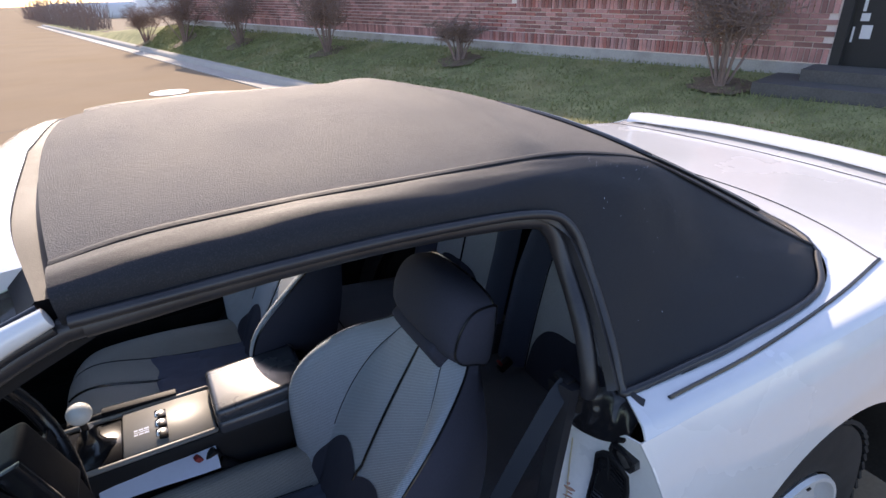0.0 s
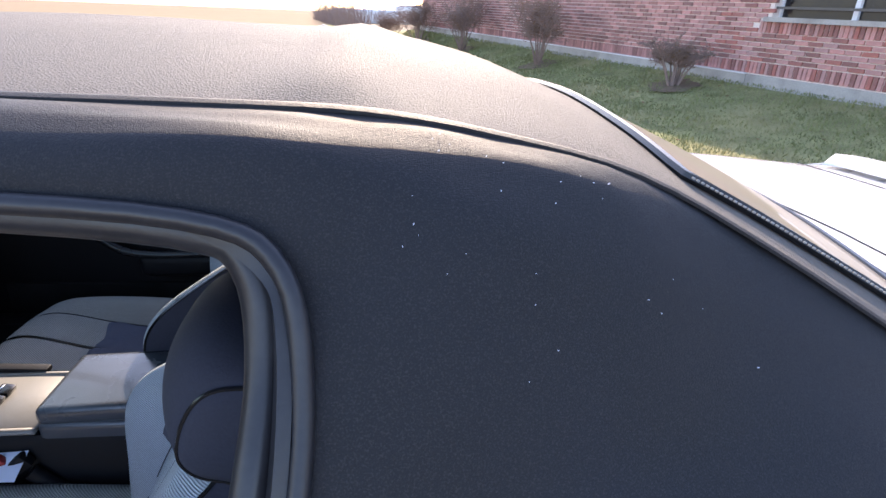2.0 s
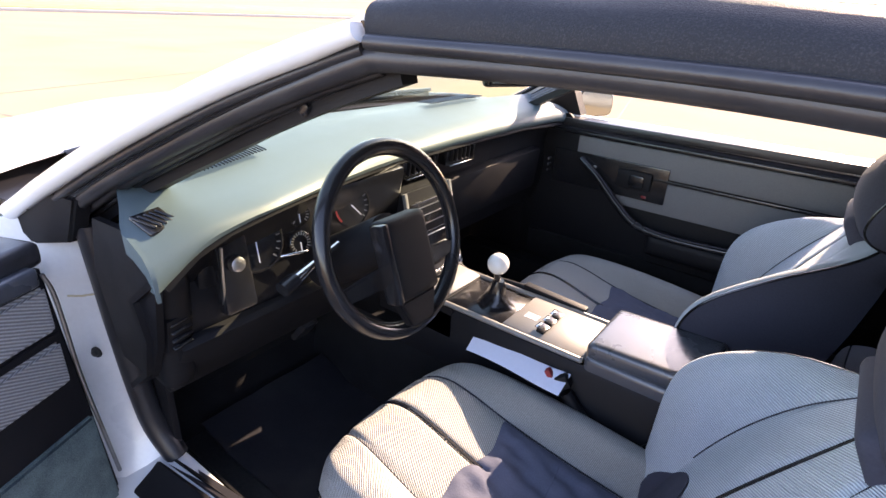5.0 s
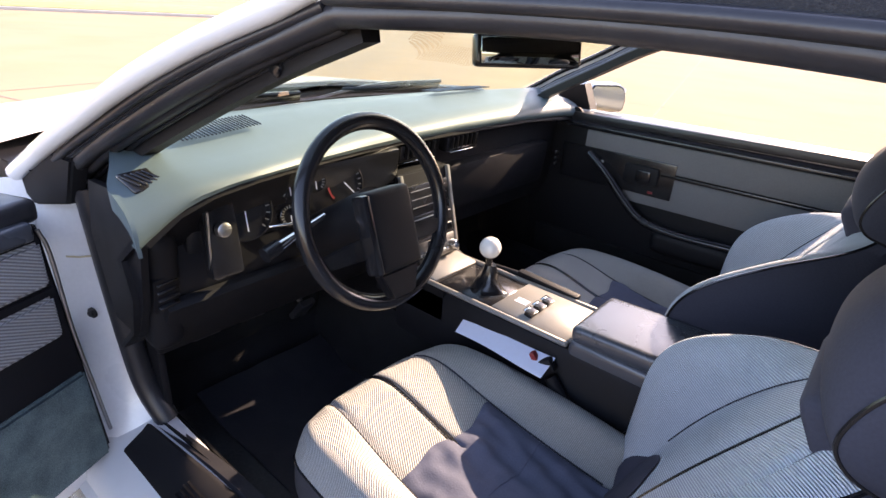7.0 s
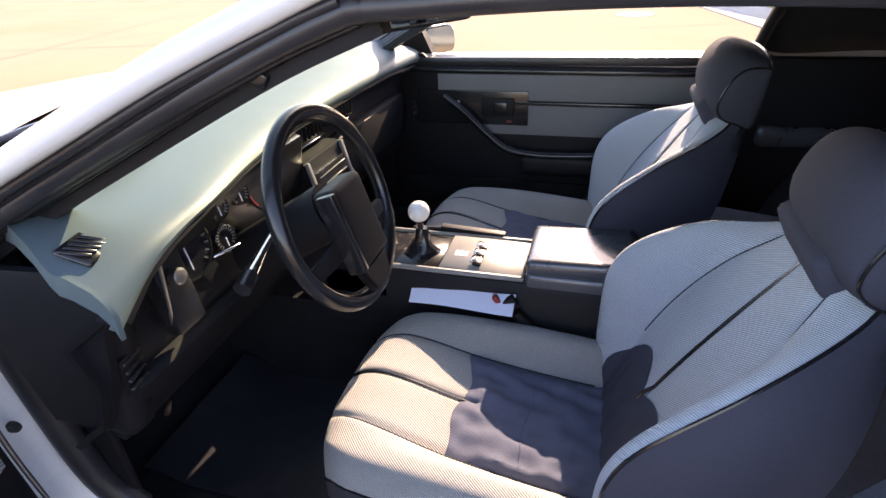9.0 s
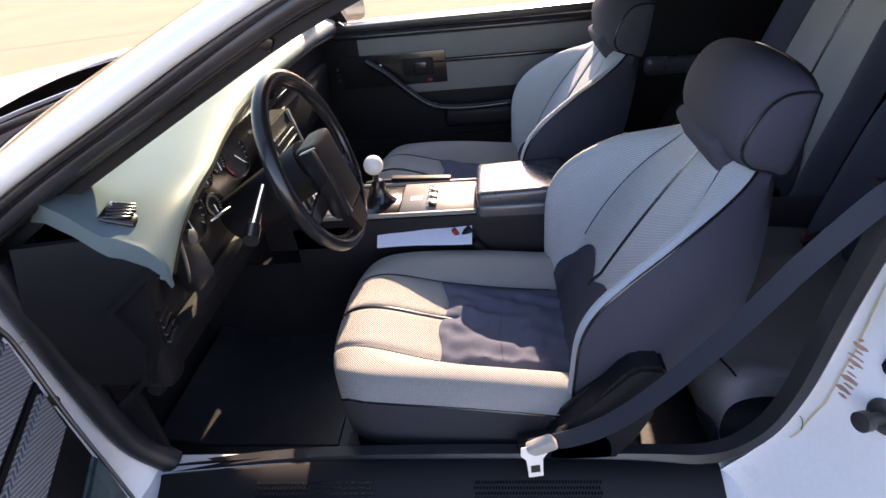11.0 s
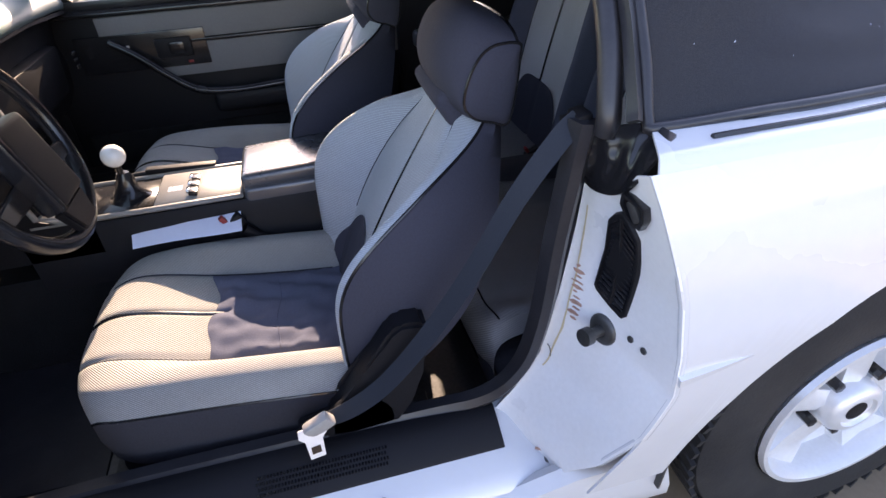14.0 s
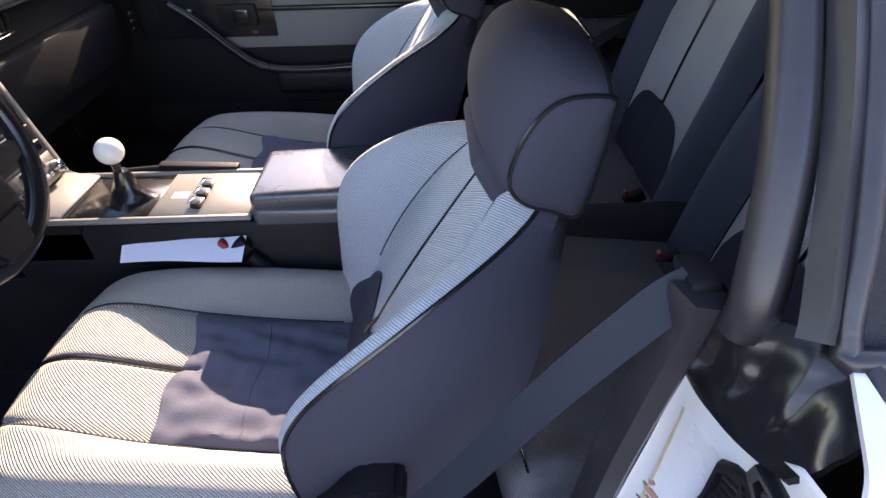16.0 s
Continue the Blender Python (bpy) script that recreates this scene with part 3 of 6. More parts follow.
part("screen_header", sweep([p + Vector((0.02, 0, -0.008)) for p in wt], [(-0.035, -0.020), (0.035, -0.020), (0.04, 0.012), (-0.02, 0.020), (-0.04, 0.0)]), PLASTIC, car, "black windscreen header rail")
part("header_trim", sweep([p + Vector((-0.035, 0, 0.006)) for p in wt[2:-2]], [(-0.062, -0.030), (0.03, -0.012), (0.034, 0.010), (0.010, 0.010), (-0.035, -0.004), (-0.060, -0.018)]), PAINT, car, "white header panel")
for flip in (False, True):
    f = mirrored if flip else (lambda q: q)
    outer_l = curve([(-0.285, 0.368, 1.214), (-0.36, 0.357, 1.188), (-0.46, 0.312, 1.143), (-0.57, 0.272, 1.087), (-0.71, 0.249, 1.018), (-0.80, 0.227, 0.968), (-0.95, 0.200, 0.885)], 6)
    inner_l = curve([(-0.265, 0.414, 1.180), (-0.375, 0.402, 1.137), (-0.45, 0.387, 1.102), (-0.52, 0.370, 1.066), (-0.695, 0.335, 0.975), (-0.80, 0.325, 0.915), (-0.90, 0.318, 0.850)], 6)
    across = lambda k, out=0.0: [a_.lerp(b_, k) + Vector((0.45, -0.60, 0.10)) * out for a_, b_ in zip(outer_l, inner_l)]
    skin_line = [tuple(p + Vector((-0.012, -0.006, 0.012))) for p in outer_l]
    part("pillar_skin", sweep(f(skin_line), disc(0.016, 12), scale=[0.75 + 0.25 * min(1, i / 6) for i in range(len(skin_line))]), PAINT, car, "narrow white windscreen pillar")
    part("screen_moulding", tube(f([(p.x - 0.020, p.y + 0.012, p.z + 0.014) for p in outer_l]), 0.008, 8), GLOSS, car, "black windscreen moulding")
    part("pillar_core", sheet([f([tuple(p) for p in across(k, o)]) for k, o in ((-0.04, -0.024), (0.25, -0.014), (0.5, -0.012), (0.75, -0.010), (1.0, -0.012))], 0.004), PLASTIC, car, "black pillar under the seals")
    head = [(-0.16, 0.380, 1.208), (-0.225, 0.376, 1.206)]
    seal = part("pillar_seal", tube(f(head + [tuple(p) for p in across(0.34, 0.004)[1:]]), 0.0150, 12), RUBBER, car, "black door seal along the windscreen pillar")
    for k, o, r3, mat in ((0.07, 0.0, 0.0075, RUBBER), (0.18, 0.0, 0.0085, GLOSS), (0.53, 0.0, 0.0110, RUBBER), (0.68, -0.004, 0.0075, GLOSS)):
        part("seal_bead", tube(f([tuple(p) for p in across(k, o)[1:]]), r3, 8), mat, seal)
    trim_l = across(0.88, -0.004)
    trim = part("pillar_trim", sweep(f([tuple(p) for p in trim_l]), [(-0.016, -0.012), (0.014, -0.012), (0.018, 0.004), (0.004, 0.012), (-0.014, 0.010)]), PLASTIC, car, "black inner pillar trim")
    part("seal_clip", rbox((0.020, 0.014, 0.018), Matrix.Translation(f([tuple(trim_l[9] + Vector((0.010, -0.012, 0.006)))])[0]) @ Matrix.Rotation(radians(32), 4, "Y"), 0.004), GLOSS, trim, "black seal clip")
    part("pillar_foot", prism(f([(-1.00, 0.190, 0.888), (-0.84, 0.212, 0.958), (-0.800, 0.238, 0.945), (-0.868, 0.238, 0.850), (-0.93, 0.200, 0.842)]), (0, 0.03 * (-1 if flip else 1), 0), bevel=0.004), PLASTIC, car, "black plastic foot of the windscreen pillar")

# driver's sill, inner to outer
part("sill", sheet([[(x, y, z) for y, z in ((0.36, 0.24), (0.325, 0.365), (0.30, 0.372), (0.262, 0.362), (0.222, 0.342), (0.175, 0.335), (0.150, 0.315), (0.135, 0.26), (0.14, 0.20), (0.2, 0.16))] for x in [-0.95 + i * 0.1 for i in range(15)]], 0.003), PAINT, car, "white painted door sill")
plate = part("sill_plate", sheet([[(x, y, z) for y, z in ((interp(x, [(-0.79, 0.274), (-0.5, 0.302), (0.0, 0.308), (0.25, 0.292)]), 0.375), (interp(x, [(-0.79, 0.268), (-0.5, 0.290), (0.25, 0.282)]), 0.380), (0.255, 0.369), (0.218, 0.347), (0.214, 0.340))] for x in [-0.79 + i * 0.104 for i in range(11)]], 0.003), PLASTIC, car, "black ribbed plastic sill plate")
bm = bmesh.new()
for i in range(150):
    for j in range(4):
        x, y = -0.60 + i * 0.0055 + (j % 2) * 0.0027, 0.232 + j * 0.008
        z = 0.347 + (y - 0.218) * 0.545 + 0.003
        if 0.01 < (i % 75) / 75 < 0.55:
            rbox((0.003, 0.005, 0.003), Matrix.Translation((x, y, z)), 0, bm=bm)
tagged(part("tread_ribs", bm, GLOSS, plate), kind="stuff")
part("passenger_sill", sheet([[(x, 2 * YC - y, z) for y, z in ((0.36, 0.24), (0.325, 0.365), (0.26, 0.362), (0.17, 0.335), (0.135, 0.26), (0.2, 0.16))] for x in (-0.95, 0.45)], 0.003), PAINT, car, "white painted sill")
part("rocker_moulding", sweep([(-0.95, 0.155, 0.240), (0.24, 0.152, 0.248), (0.36, 0.128, 0.315), (0.50, 0.112, 0.345)], [(-0.02, -0.075), (0.018, -0.080), (0.030, -0.03), (0.024, 0.05), (0.0, 0.062), (-0.02, 0.05)]), PAINT, car, "white rocker moulding")

# door jamb behind the driver's door
def jamb_point(u, w):
    """u: inner edge to outer edge; w: foot to belt."""
    inner = Vector((interp(w, [(0, 0.250), (0.10, 0.292), (0.25, 0.335), (0.5, 0.355), (1, 0.372)]), interp(w, [(0, 0.285), (1, 0.255)]), 0.36 + 0.55 * w))
    z1 = 0.335 + 0.585 * w
    outer = Vector((outer_x(z1), y_side(0.4, z1) + interp(w, [(0, 0.07), (0.15, 0.02), (0.3, 0), (1, 0)]), z1))
    p = inner.lerp(outer, u)
    p.x = inner.x + (outer.x - inner.x) * u ** 0.62
    k = min(1, max(0, (w - 0.4) / 0.4))
    return p + Vector((0.020, 0.026, -0.030)) * k * k * (3 - 2 * k) * (1 - u * u)      # hollow towards the belt


rows = []
for i in range(57):
    row = []
    for j in range(41):
        u = (j / 40) ** 1.5
        w_top = interp(u, [(0, 0.915), (0.3, 0.920), (0.45, 0.935), (0.62, 0.960), (0.78, 0.990), (1, 1.0)])
        row.append(jamb_point(u, -0.12 + (w_top + 0.12) * i / 56))
    rows.append(row)
jamb = part("door_jamb", sheet(rows, 0.003), JAMB_PAINT, car, "white door jamb with chipped paint and stains")
part("jamb_flange", tube([jamb_point(0.985, 0.08 + 0.80 * q / 40) + Vector((0.004, 0.003, 0)) for q in range(41)], 0.0075, 14, up=(1, 0, 0), scale=[min(1, 0.3 + q / 6, 0.3 + (40 - q) / 6) for q in range(41)]), PAINT, jamb, "rounded white edge of the quarter panel")


def jamb_frame(u, w):
    p = jamb_point(u, w)
    a, b = jamb_point(min(1, u + 0.02), w) - p, jamb_point(u, w + 0.02) - p
    nrm = a.cross(b).normalized()
    if nrm.dot(Vector((-0.5, -0.7, 0.5))) < 0:
        nrm = -nrm
    up = (b - nrm * b.dot(nrm)).normalized()
    side = up.cross(nrm)
    return p, side, up, nrm


def on_jamb(bm, u, w, off=0.0):
    p, s2, up, nrm = jamb_frame(u, w)
    m4 = Matrix((s2, up, nrm)).transposed().to_4x4()
    m4.translation = p + nrm * off
    bmesh.ops.transform(bm, matrix=m4, verts=bm.verts[:])
    return bm


def jamb_at(u, w, off=0.0):
    p, s2, up2, nrm = jamb_frame(u, w)
    return p + nrm * off


def jamb_pad(outline, off, inner=0.82):
    """A low raised pad with a chamfered rim, lying on the jamb."""
    cu, cw = sum(a for a, _ in outline) / len(outline), sum(b for _, b in outline) / len(outline)
    shr = lambda k, h: [jamb_at(cu + (a - cu) * k, cw + (b - cw) * k, h) for a, b in outline]
    return loft([shr(1.0, 0.0), shr(1.0, off * 0.6), shr(0.97, off), shr(inner, off), shr(inner, off * 0.4)])


VENT = [(0.35, 0.845), (0.43, 0.872), (0.525, 0.888), (0.60, 0.875), (0.683, 0.835), (0.66, 0.77), (0.60, 0.66), (0.555, 0.58), (0.52, 0.562), (0.40, 0.572), (0.275, 0.592), (0.252, 0.605), (0.27, 0.66), (0.31, 0.75)]
vent = part("jamb_vent", jamb_pad(VENT, 0.008, 0.86), PLASTIC, jamb, "black louvred vent grille")
mixp = lambda a, b, k: (a[0] + (b[0] - a[0]) * k, a[1] + (b[1] - a[1]) * k)
for (l0, l1), (r0, r1) in ((((0.292, 0.607), (0.385, 0.832)), ((0.405, 0.598), (0.505, 0.858))), (((0.425, 0.597), (0.525, 0.858)), ((0.535, 0.597), (0.645, 0.835)))):
    for i in range(15):
        a, b = mixp(l0, l1, i / 14), mixp(r0, r1, max(0, i / 14 - 0.03))
        pts = [jamb_at(a[0] + (b[0] - a[0]) * q / 3, a[1] + (b[1] - a[1]) * q / 3, 0.0055) for q in range(4)]
        part("louvre", sweep(pts, [(-0.0022, -0.003), (0.0022, -0.003), (0.0030, 0.0025), (0.0012, 0.0035), (-0.0018, 0.0)], up=(-0.3, -1, 0)), GLOSS, vent)
part("vent_bar", sweep([jamb_at(0.415 + 0.10 * q / 5, 0.585 + 0.285 * q / 5, 0.006) for q in range(6)], [(-0.003, -0.003), (0.003, -0.003), (0.003, 0.0035), (-0.003, 0.0035)], up=(-0.3, -1, 0)), PLASTIC, vent)
bm = lathe([(0.0, 0), (0.026, 0), (0.026, 0.005), (0.022, 0.009), (0.009, 0.009), (0.008, 0.030), (0.014, 0.032), (0.014, 0.045), (0.0, 0.046)], pose(0, 0, 0), 20)
part("door_striker", on_jamb(bm, 0.385, 0.475, 0.0), DARKSTEEL, jamb, "round steel door striker pin")
lt = part("jamb_bracket", jamb_pad([(0.55, 0.915), (0.60, 0.945), (0.70, 0.945), (0.78, 0.94), (0.865, 0.935), (0.84, 0.905), (0.76, 0.875), (0.68, 0.875), (0.60, 0.89)], 0.012, 0.7), GLOSS, jamb, "black latch bracket")
bm = rbox((0.014, 0.030, 0.010), pose(0.0, 0, 0.008, 0, 20, 26), 0.004)
part("jamb_catch", on_jamb(bm, 0.71, 0.912, 0.0), DARKSTEEL, lt)
for u5, w5 in ((0.617, 0.52), (0.733, 0.52)):
    part("plug_hole", on_jamb(lathe([(0, 0), (0.0055, 0), (0.0055, 0.0055), (0, 0.006)], None, 10), u5, w5, 0.0), DARKSTEEL, jamb)
rng = random.Random(4)
for i in range(11):
    w5 = 0.63 - 0.019 * i
    u5 = 0.095 + 0.004 * i + rng.uniform(-0.012, 0.012)
    du, dw = rng.uniform(0.015, 0.055), rng.uniform(0.002, 0.008)
    ragged = [(u5 + du * math.cos(a) * rng.uniform(0.7, 1.2), w5 + dw * math.sin(a) * rng.uniform(0.6, 1.3)) for a in [2 * math.pi * q / 9 for q in range(9)]]
    part("chipped_paint", loft([[jamb_at(a, b, 0.002) for a, b in ragged], [jamb_at(a, b, 0.0052) for a, b in ragged]]), RUST, jamb, "rusty chip in the jamb paint")
part("jamb_stain", sheet([[jamb_at(0.075 + 0.02 * noise.noise((w5 * 9, 0, 0)) + du, w5, 0.0050) for du in (0, 0.012 + 0.012 * abs(noise.noise((w5 * 14, 3, 0))))] for w5 in [0.22 + 0.62 * q / 40 for q in range(41)]]), STAIN, jamb, "yellow-brown stain running down the jamb")
part("jamb_crack", tube([jamb_at(0.03 + 0.02 * q, 0.30 - 0.004 * q * q, 0.0048) for q in range(4)], 0.0009, 4), DARKSTEEL, jamb)
part("jamb_seal", sweep(curve([(-0.80, 0.290, 0.352), (-0.55, 0.312, 0.364), (-0.3, 0.316, 0.368), (0.10, 0.310, 0.372), (0.235, 0.295, 0.393), (0.300, 0.285, 0.46), (0.325, 0.268, 0.58), (0.340, 0.262, 0.75), (0.362, 0.258, 0.93)], 5), [(-0.016, -0.012), (0.014, -0.012), (0.018, 0.006), (0.004, 0.016), (-0.012, 0.012)], up=(0.2, -1, 0.3)), RUBBER, car, "black rubber door seal")
# rubber boot at the belt
top_l = curve([(0.372, 0.268, 0.900), (0.382, 0.252, 0.918), (0.398, 0.234, 0.928), (0.412, 0.214, 0.936), (0.424, 0.200, 0.940), (0.432, 0.165, 0.938)], 6)
low_l = curve([tuple(jamb_at(u5, w5, 0.009)) for u5, w5 in ((0.03, 0.905), (0.14, 0.898), (0.28, 0.904), (0.44, 0.920), (0.60, 0.945), (0.76, 0.975))], 6)
rows = []
for i in range(19):
    a = i / 18
    row = []
    for j, (p0, p2) in enumerate(zip(top_l, low_l)):
        p1 = p0.lerp(p2, 0.5) + Vector((-0.008, -0.012, 0.004))
        p = p0 * (1 - a) ** 2 + p1 * 2 * a * (1 - a) + p2 * a * a
        w5 = math.sin(math.pi * (0.06 + 0.92 * a))
        fold = 0.004 * (1 + math.sin(j * 0.7 + 2.2 * a + 1.5 * noise.noise(p * 22))) + 0.010 * abs(noise.noise(p * 34)) + 0.003
        row.append(p + Vector((-0.5, -0.75, 0.3)) * fold * 0.7 * w5)
    rows.append(row)
part("pillar_boot", sheet(rows, 0.004), GLOSS, car, "crumpled glossy black rubber boot at the belt line")
part("quarter_cap", loft([[Vector((0.362 + dx, 0.276 + dy, z - 0.012)) + Vector((0.010 * (0.93 - z) / 0.1, 0, 0)) for dx, dy in ((-0.016, 0.02), (0.018, 0.02), (0.022, -0.010), (0.006, -0.020), (-0.014, -0.012))] for z in (0.885, 0.90, 0.915, 0.932, 0.938)]), PLASTIC, car, "black plastic quarter trim cap")
part("belt_cap", rbox((0.022, 0.036, 0.013), pose(0.366, 0.278, 0.930, 0, -10, 0), 0.005), PLASTIC, car, "black belt guide")

# hinge pillar ahead of the driver's door
rows = []
for i in range(14):
    w = i / 13
    z = 0.34 + 0.55 * w
    x_in = interp(w, [(0, -0.79), (0.1, -0.83), (0.3, -0.865), (0.7, -0.875), (1, -0.88)])
    rows.append([(x_in, 0.30, z), (x_in - 0.015, 0.262, z), (x_in - 0.05, 0.225, z), (x_in - 0.075, 0.20, z), (x_in - 0.11, 0.10, z)])
hp = part("hinge_pillar", sheet(rows, 0.004), JAMB_PAINT, car, "white hinge pillar with grimy paint")
part("hinge_seal", tube(curve([(-0.79, 0.308, 0.365), (-0.836, 0.292, 0.46), (-0.852, 0.281, 0.65), (-0.860, 0.270, 0.88)], 5), 0.024, 12), RUBBER, car, "black rubber door seal")
for z in (0.46, 0.80):
    part("door_hinge", rbox((0.05, 0.06, 0.06), pose(-0.955, 0.165, z, 0, 0, 20), 0.008), JAMB_PAINT, hp, "white painted door hinge")
part("check_strap", rbox((0.10, 0.03, 0.09), pose(-0.945, 0.165, 0.56, 0, 0, 30), 0.012), DARKSTEEL, hp, "dark door check strap")
part("hinge_trim", sheet([[(-0.862 + dx, y, z) for dx, y in ((0.0, 0.262), (-0.012, 0.238), (-0.03, 0.222))] for z in (0.744, 0.747)], 0.002), STAIN, hp, "stained welt across the hinge pillar")
part("hinge_slot", rbox((0.022, 0.03, 0.055), pose(-0.925, 0.200, 0.515, 0, 0, 25), 0.004), DARKSTEEL, hp, "dark check slot")
part("plug_bolt", lathe([(0, 0), (0.011, 0), (0.011, 0.004), (0.006, 0.005), (0.006, 0.009), (0, 0.010)], pose(-0.868, 0.238, 0.628, 90, 0, 20), 14), DARKSTEEL, hp)

# driver's door, standing open
DOOR = Matrix.Translation((-0.945, 0.137, 0)) @ Matrix.Rotation(radians(-66), 4, "Z")     # its x runs from the hinge to the latch end, y into the cabin


def in_door(bm):
    bmesh.ops.transform(bm, matrix=DOOR, verts=bm.verts[:])
    return bm


def door_slab(x0, x1, z0, z1, y0, y1, bevel, lean=0.0):
    """A rounded slab on the door's inner face; its hinge end leans with height."""
    return in_door(prism([(x0 - lean * (z1 - z0), y0, z0), (x1, y0, z0), (x1, y0, z1), (x0, y0, z1)], (0, y1 - y0, 0), bevel=bevel))


rows = []
for i in range(13):
    x = 0.02 + 1.32 * i / 12
    rows.append([(x, y_side(0, z) - 0.05, z) for z in [0.27 + 0.66 * j / 14 for j in range(15)]])
door = part("driver_door", in_door(sheet(rows, 0.004)), PAINT, car, "white driver's door standing open")
part("door_frame", in_door(rbox((1.30, 0.10, 0.60), pose(0.67, 0.075, 0.585), 0.02)), JAMB_PAINT, door, "white door edge")
part("door_panel", door_slab(0.030, 1.30, 0.345, 0.862, 0.122, 0.156, 0.012, 0.07), PLASTIC, door, "black moulded door panel")
part("panel_edge_strip", in_door(tube(curve([(0.040, 0.160, 0.848), (0.030, 0.161, 0.80), (0.024, 0.161, 0.65), (0.008, 0.160, 0.50), (-0.004, 0.158, 0.40)], 6), 0.0035, 8)), STEEL, door, "thin bright edge strip")
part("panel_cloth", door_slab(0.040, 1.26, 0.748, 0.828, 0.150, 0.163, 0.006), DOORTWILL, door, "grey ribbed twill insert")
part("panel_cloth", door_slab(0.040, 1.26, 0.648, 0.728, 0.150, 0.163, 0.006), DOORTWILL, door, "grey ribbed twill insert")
part("panel_strip", door_slab(0.036, 1.27, 0.730, 0.746, 0.150, 0.160, 0.003), PLASTIC, door, "black strip between the inserts")
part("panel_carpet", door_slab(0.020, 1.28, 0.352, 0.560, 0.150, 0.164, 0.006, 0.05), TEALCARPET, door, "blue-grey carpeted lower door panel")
part("window_slot", in_door(rbox((1.28, 0.085, 0.04), pose(0.66, 0.108, 0.875), 0.014, 3)), RUBBER, door, "black window slot rubber")
part("belt_pad", in_door(rbox((1.24, 0.020, 0.032), pose(0.67, 0.158, 0.850), 0.008, 3)), VINYL, door, "padded black top edge of the door panel")
part("window_edge", in_door(rbox((1.10, 0.005, 0.030), pose(0.62, 0.095, 0.905), 0.002, 1)), GLASS, door, "edge of the lowered side window")
part("armrest", in_door(rbox((0.62, 0.075, 0.060), pose(0.78, 0.19, 0.600), 0.022, 3)), VINYL, door, "black vinyl armrest")
part("door_pull", in_door(tube(curve([(0.25, 0.165, 0.74), (0.38, 0.19, 0.68), (0.50, 0.205, 0.62), (0.72, 0.21, 0.60)], 5), 0.013, 8)), GLOSS, door, "black door pull")

# passenger door, shut
for_p = lambda x0, x1: [x0 + (x1 - x0) * i / 10 for i in range(11)]
pdoor = part("passenger_door", sheet([[(x, 2 * YC - y_side(x, z), z) for z in [0.26 + 0.64 * j / 12 for j in range(13)]] for x in for_p(-0.97, 0.39)], 0.004), PAINT, car, "white passenger door, shut, window down")
part("belt_moulding", rbox((1.16, 0.045, 0.018), pose(-0.13, 1.815, 0.905, 0, -0.5, 0), 0.006), PAINT, pdoor, "white sunlit belt moulding")
part("window_slot", rbox((1.18, 0.05, 0.030), pose(-0.14, 1.765, 0.897, 0, -0.5, 0), 0.010), RUBBER, pdoor, "black window slot rubber")
part("door_panel", rbox((1.26, 0.045, 0.60), pose(-0.20, 1.745, 0.58), 0.015), PLASTIC, pdoor, "black moulded door panel")
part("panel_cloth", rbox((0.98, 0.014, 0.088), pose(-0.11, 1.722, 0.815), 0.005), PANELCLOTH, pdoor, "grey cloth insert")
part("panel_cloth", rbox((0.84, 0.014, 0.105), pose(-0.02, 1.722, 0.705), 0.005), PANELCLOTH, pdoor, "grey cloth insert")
part("panel_strip", rbox((1.15, 0.02, 0.012), pose(-0.15, 1.720, 0.868), 0.004), GLOSS, pdoor)
part("panel_strip", rbox((0.86, 0.02, 0.010), pose(-0.01, 1.718, 0.764), 0.003), GLOSS, pdoor)
sw = part("switch_plate", rbox((0.40, 0.012, 0.118), pose(-0.48, 1.716, 0.745), 0.004), GLOSS, pdoor, "black plastic door switch plate")
part("door_handle", rbox((0.115, 0.02, 0.062), pose(-0.385, 1.708, 0.750), 0.008), PLASTIC, sw, "black inside door handle")
part("handle_pull", rbox((0.05, 0.02, 0.040), pose(-0.375, 1.700, 0.750), 0.008), GLOSS, sw)
part("lock_mark", rbox((0.016, 0.004, 0.008), pose(-0.345, 1.707, 0.700), 0.001, 1), RED, sw, "small red lock mark")
for dx in (0, 0.02):
    part("switch_button", rbox((0.010, 0.006, 0.008), pose(-0.545 + dx, 1.708, 0.765), 0.001, 1), STEEL, sw)
part("door_pull", tube(curve([(-0.575, 1.700, 0.785), (-0.50, 1.690, 0.735), (-0.42, 1.680, 0.665), (-0.34, 1.672, 0.612), (-0.22, 1.672, 0.596), (-0.05, 1.675, 0.602), (0.10, 1.69, 0.606)], 5), 0.014, 8), GLOSS, pdoor, "black door pull sweeping into the armrest")
part("armrest", rbox((0.56, 0.075, 0.075), pose(-0.02, 1.695, 0.560), 0.025, 3), PLASTIC, pdoor, "black vinyl armrest")
part("lower_panel", rbox((1.10, 0.03, 0.16), pose(-0.20, 1.725, 0.40), 0.01), CARPET, pdoor, "dark carpeted lower door panel")
MIR = pose(-0.655, 1.950, 0.934, 0, 3, -26)
mir = part("wing_mirror", loft([[MIR @ Vector((x, dy * s2, dz * s2)) for dy, dz in [(-0.075, -0.054), (0.075, -0.050), (0.088, -0.025), (0.082, 0.035), (0.05, 0.052), (-0.065, 0.054), (-0.085, 0.028)]] for x, s2 in ((-0.16, 0.45), (-0.12, 0.80), (-0.05, 1.0), (0.0, 1.0))]), PAINT, pdoor, "white passenger door mirror")
part("mirror_foot", rbox((0.10, 0.08, 0.05), pose(-0.72, 1.875, 0.90, 0, 0, -20), 0.015, 3), PAINT, mir, "white mirror foot")
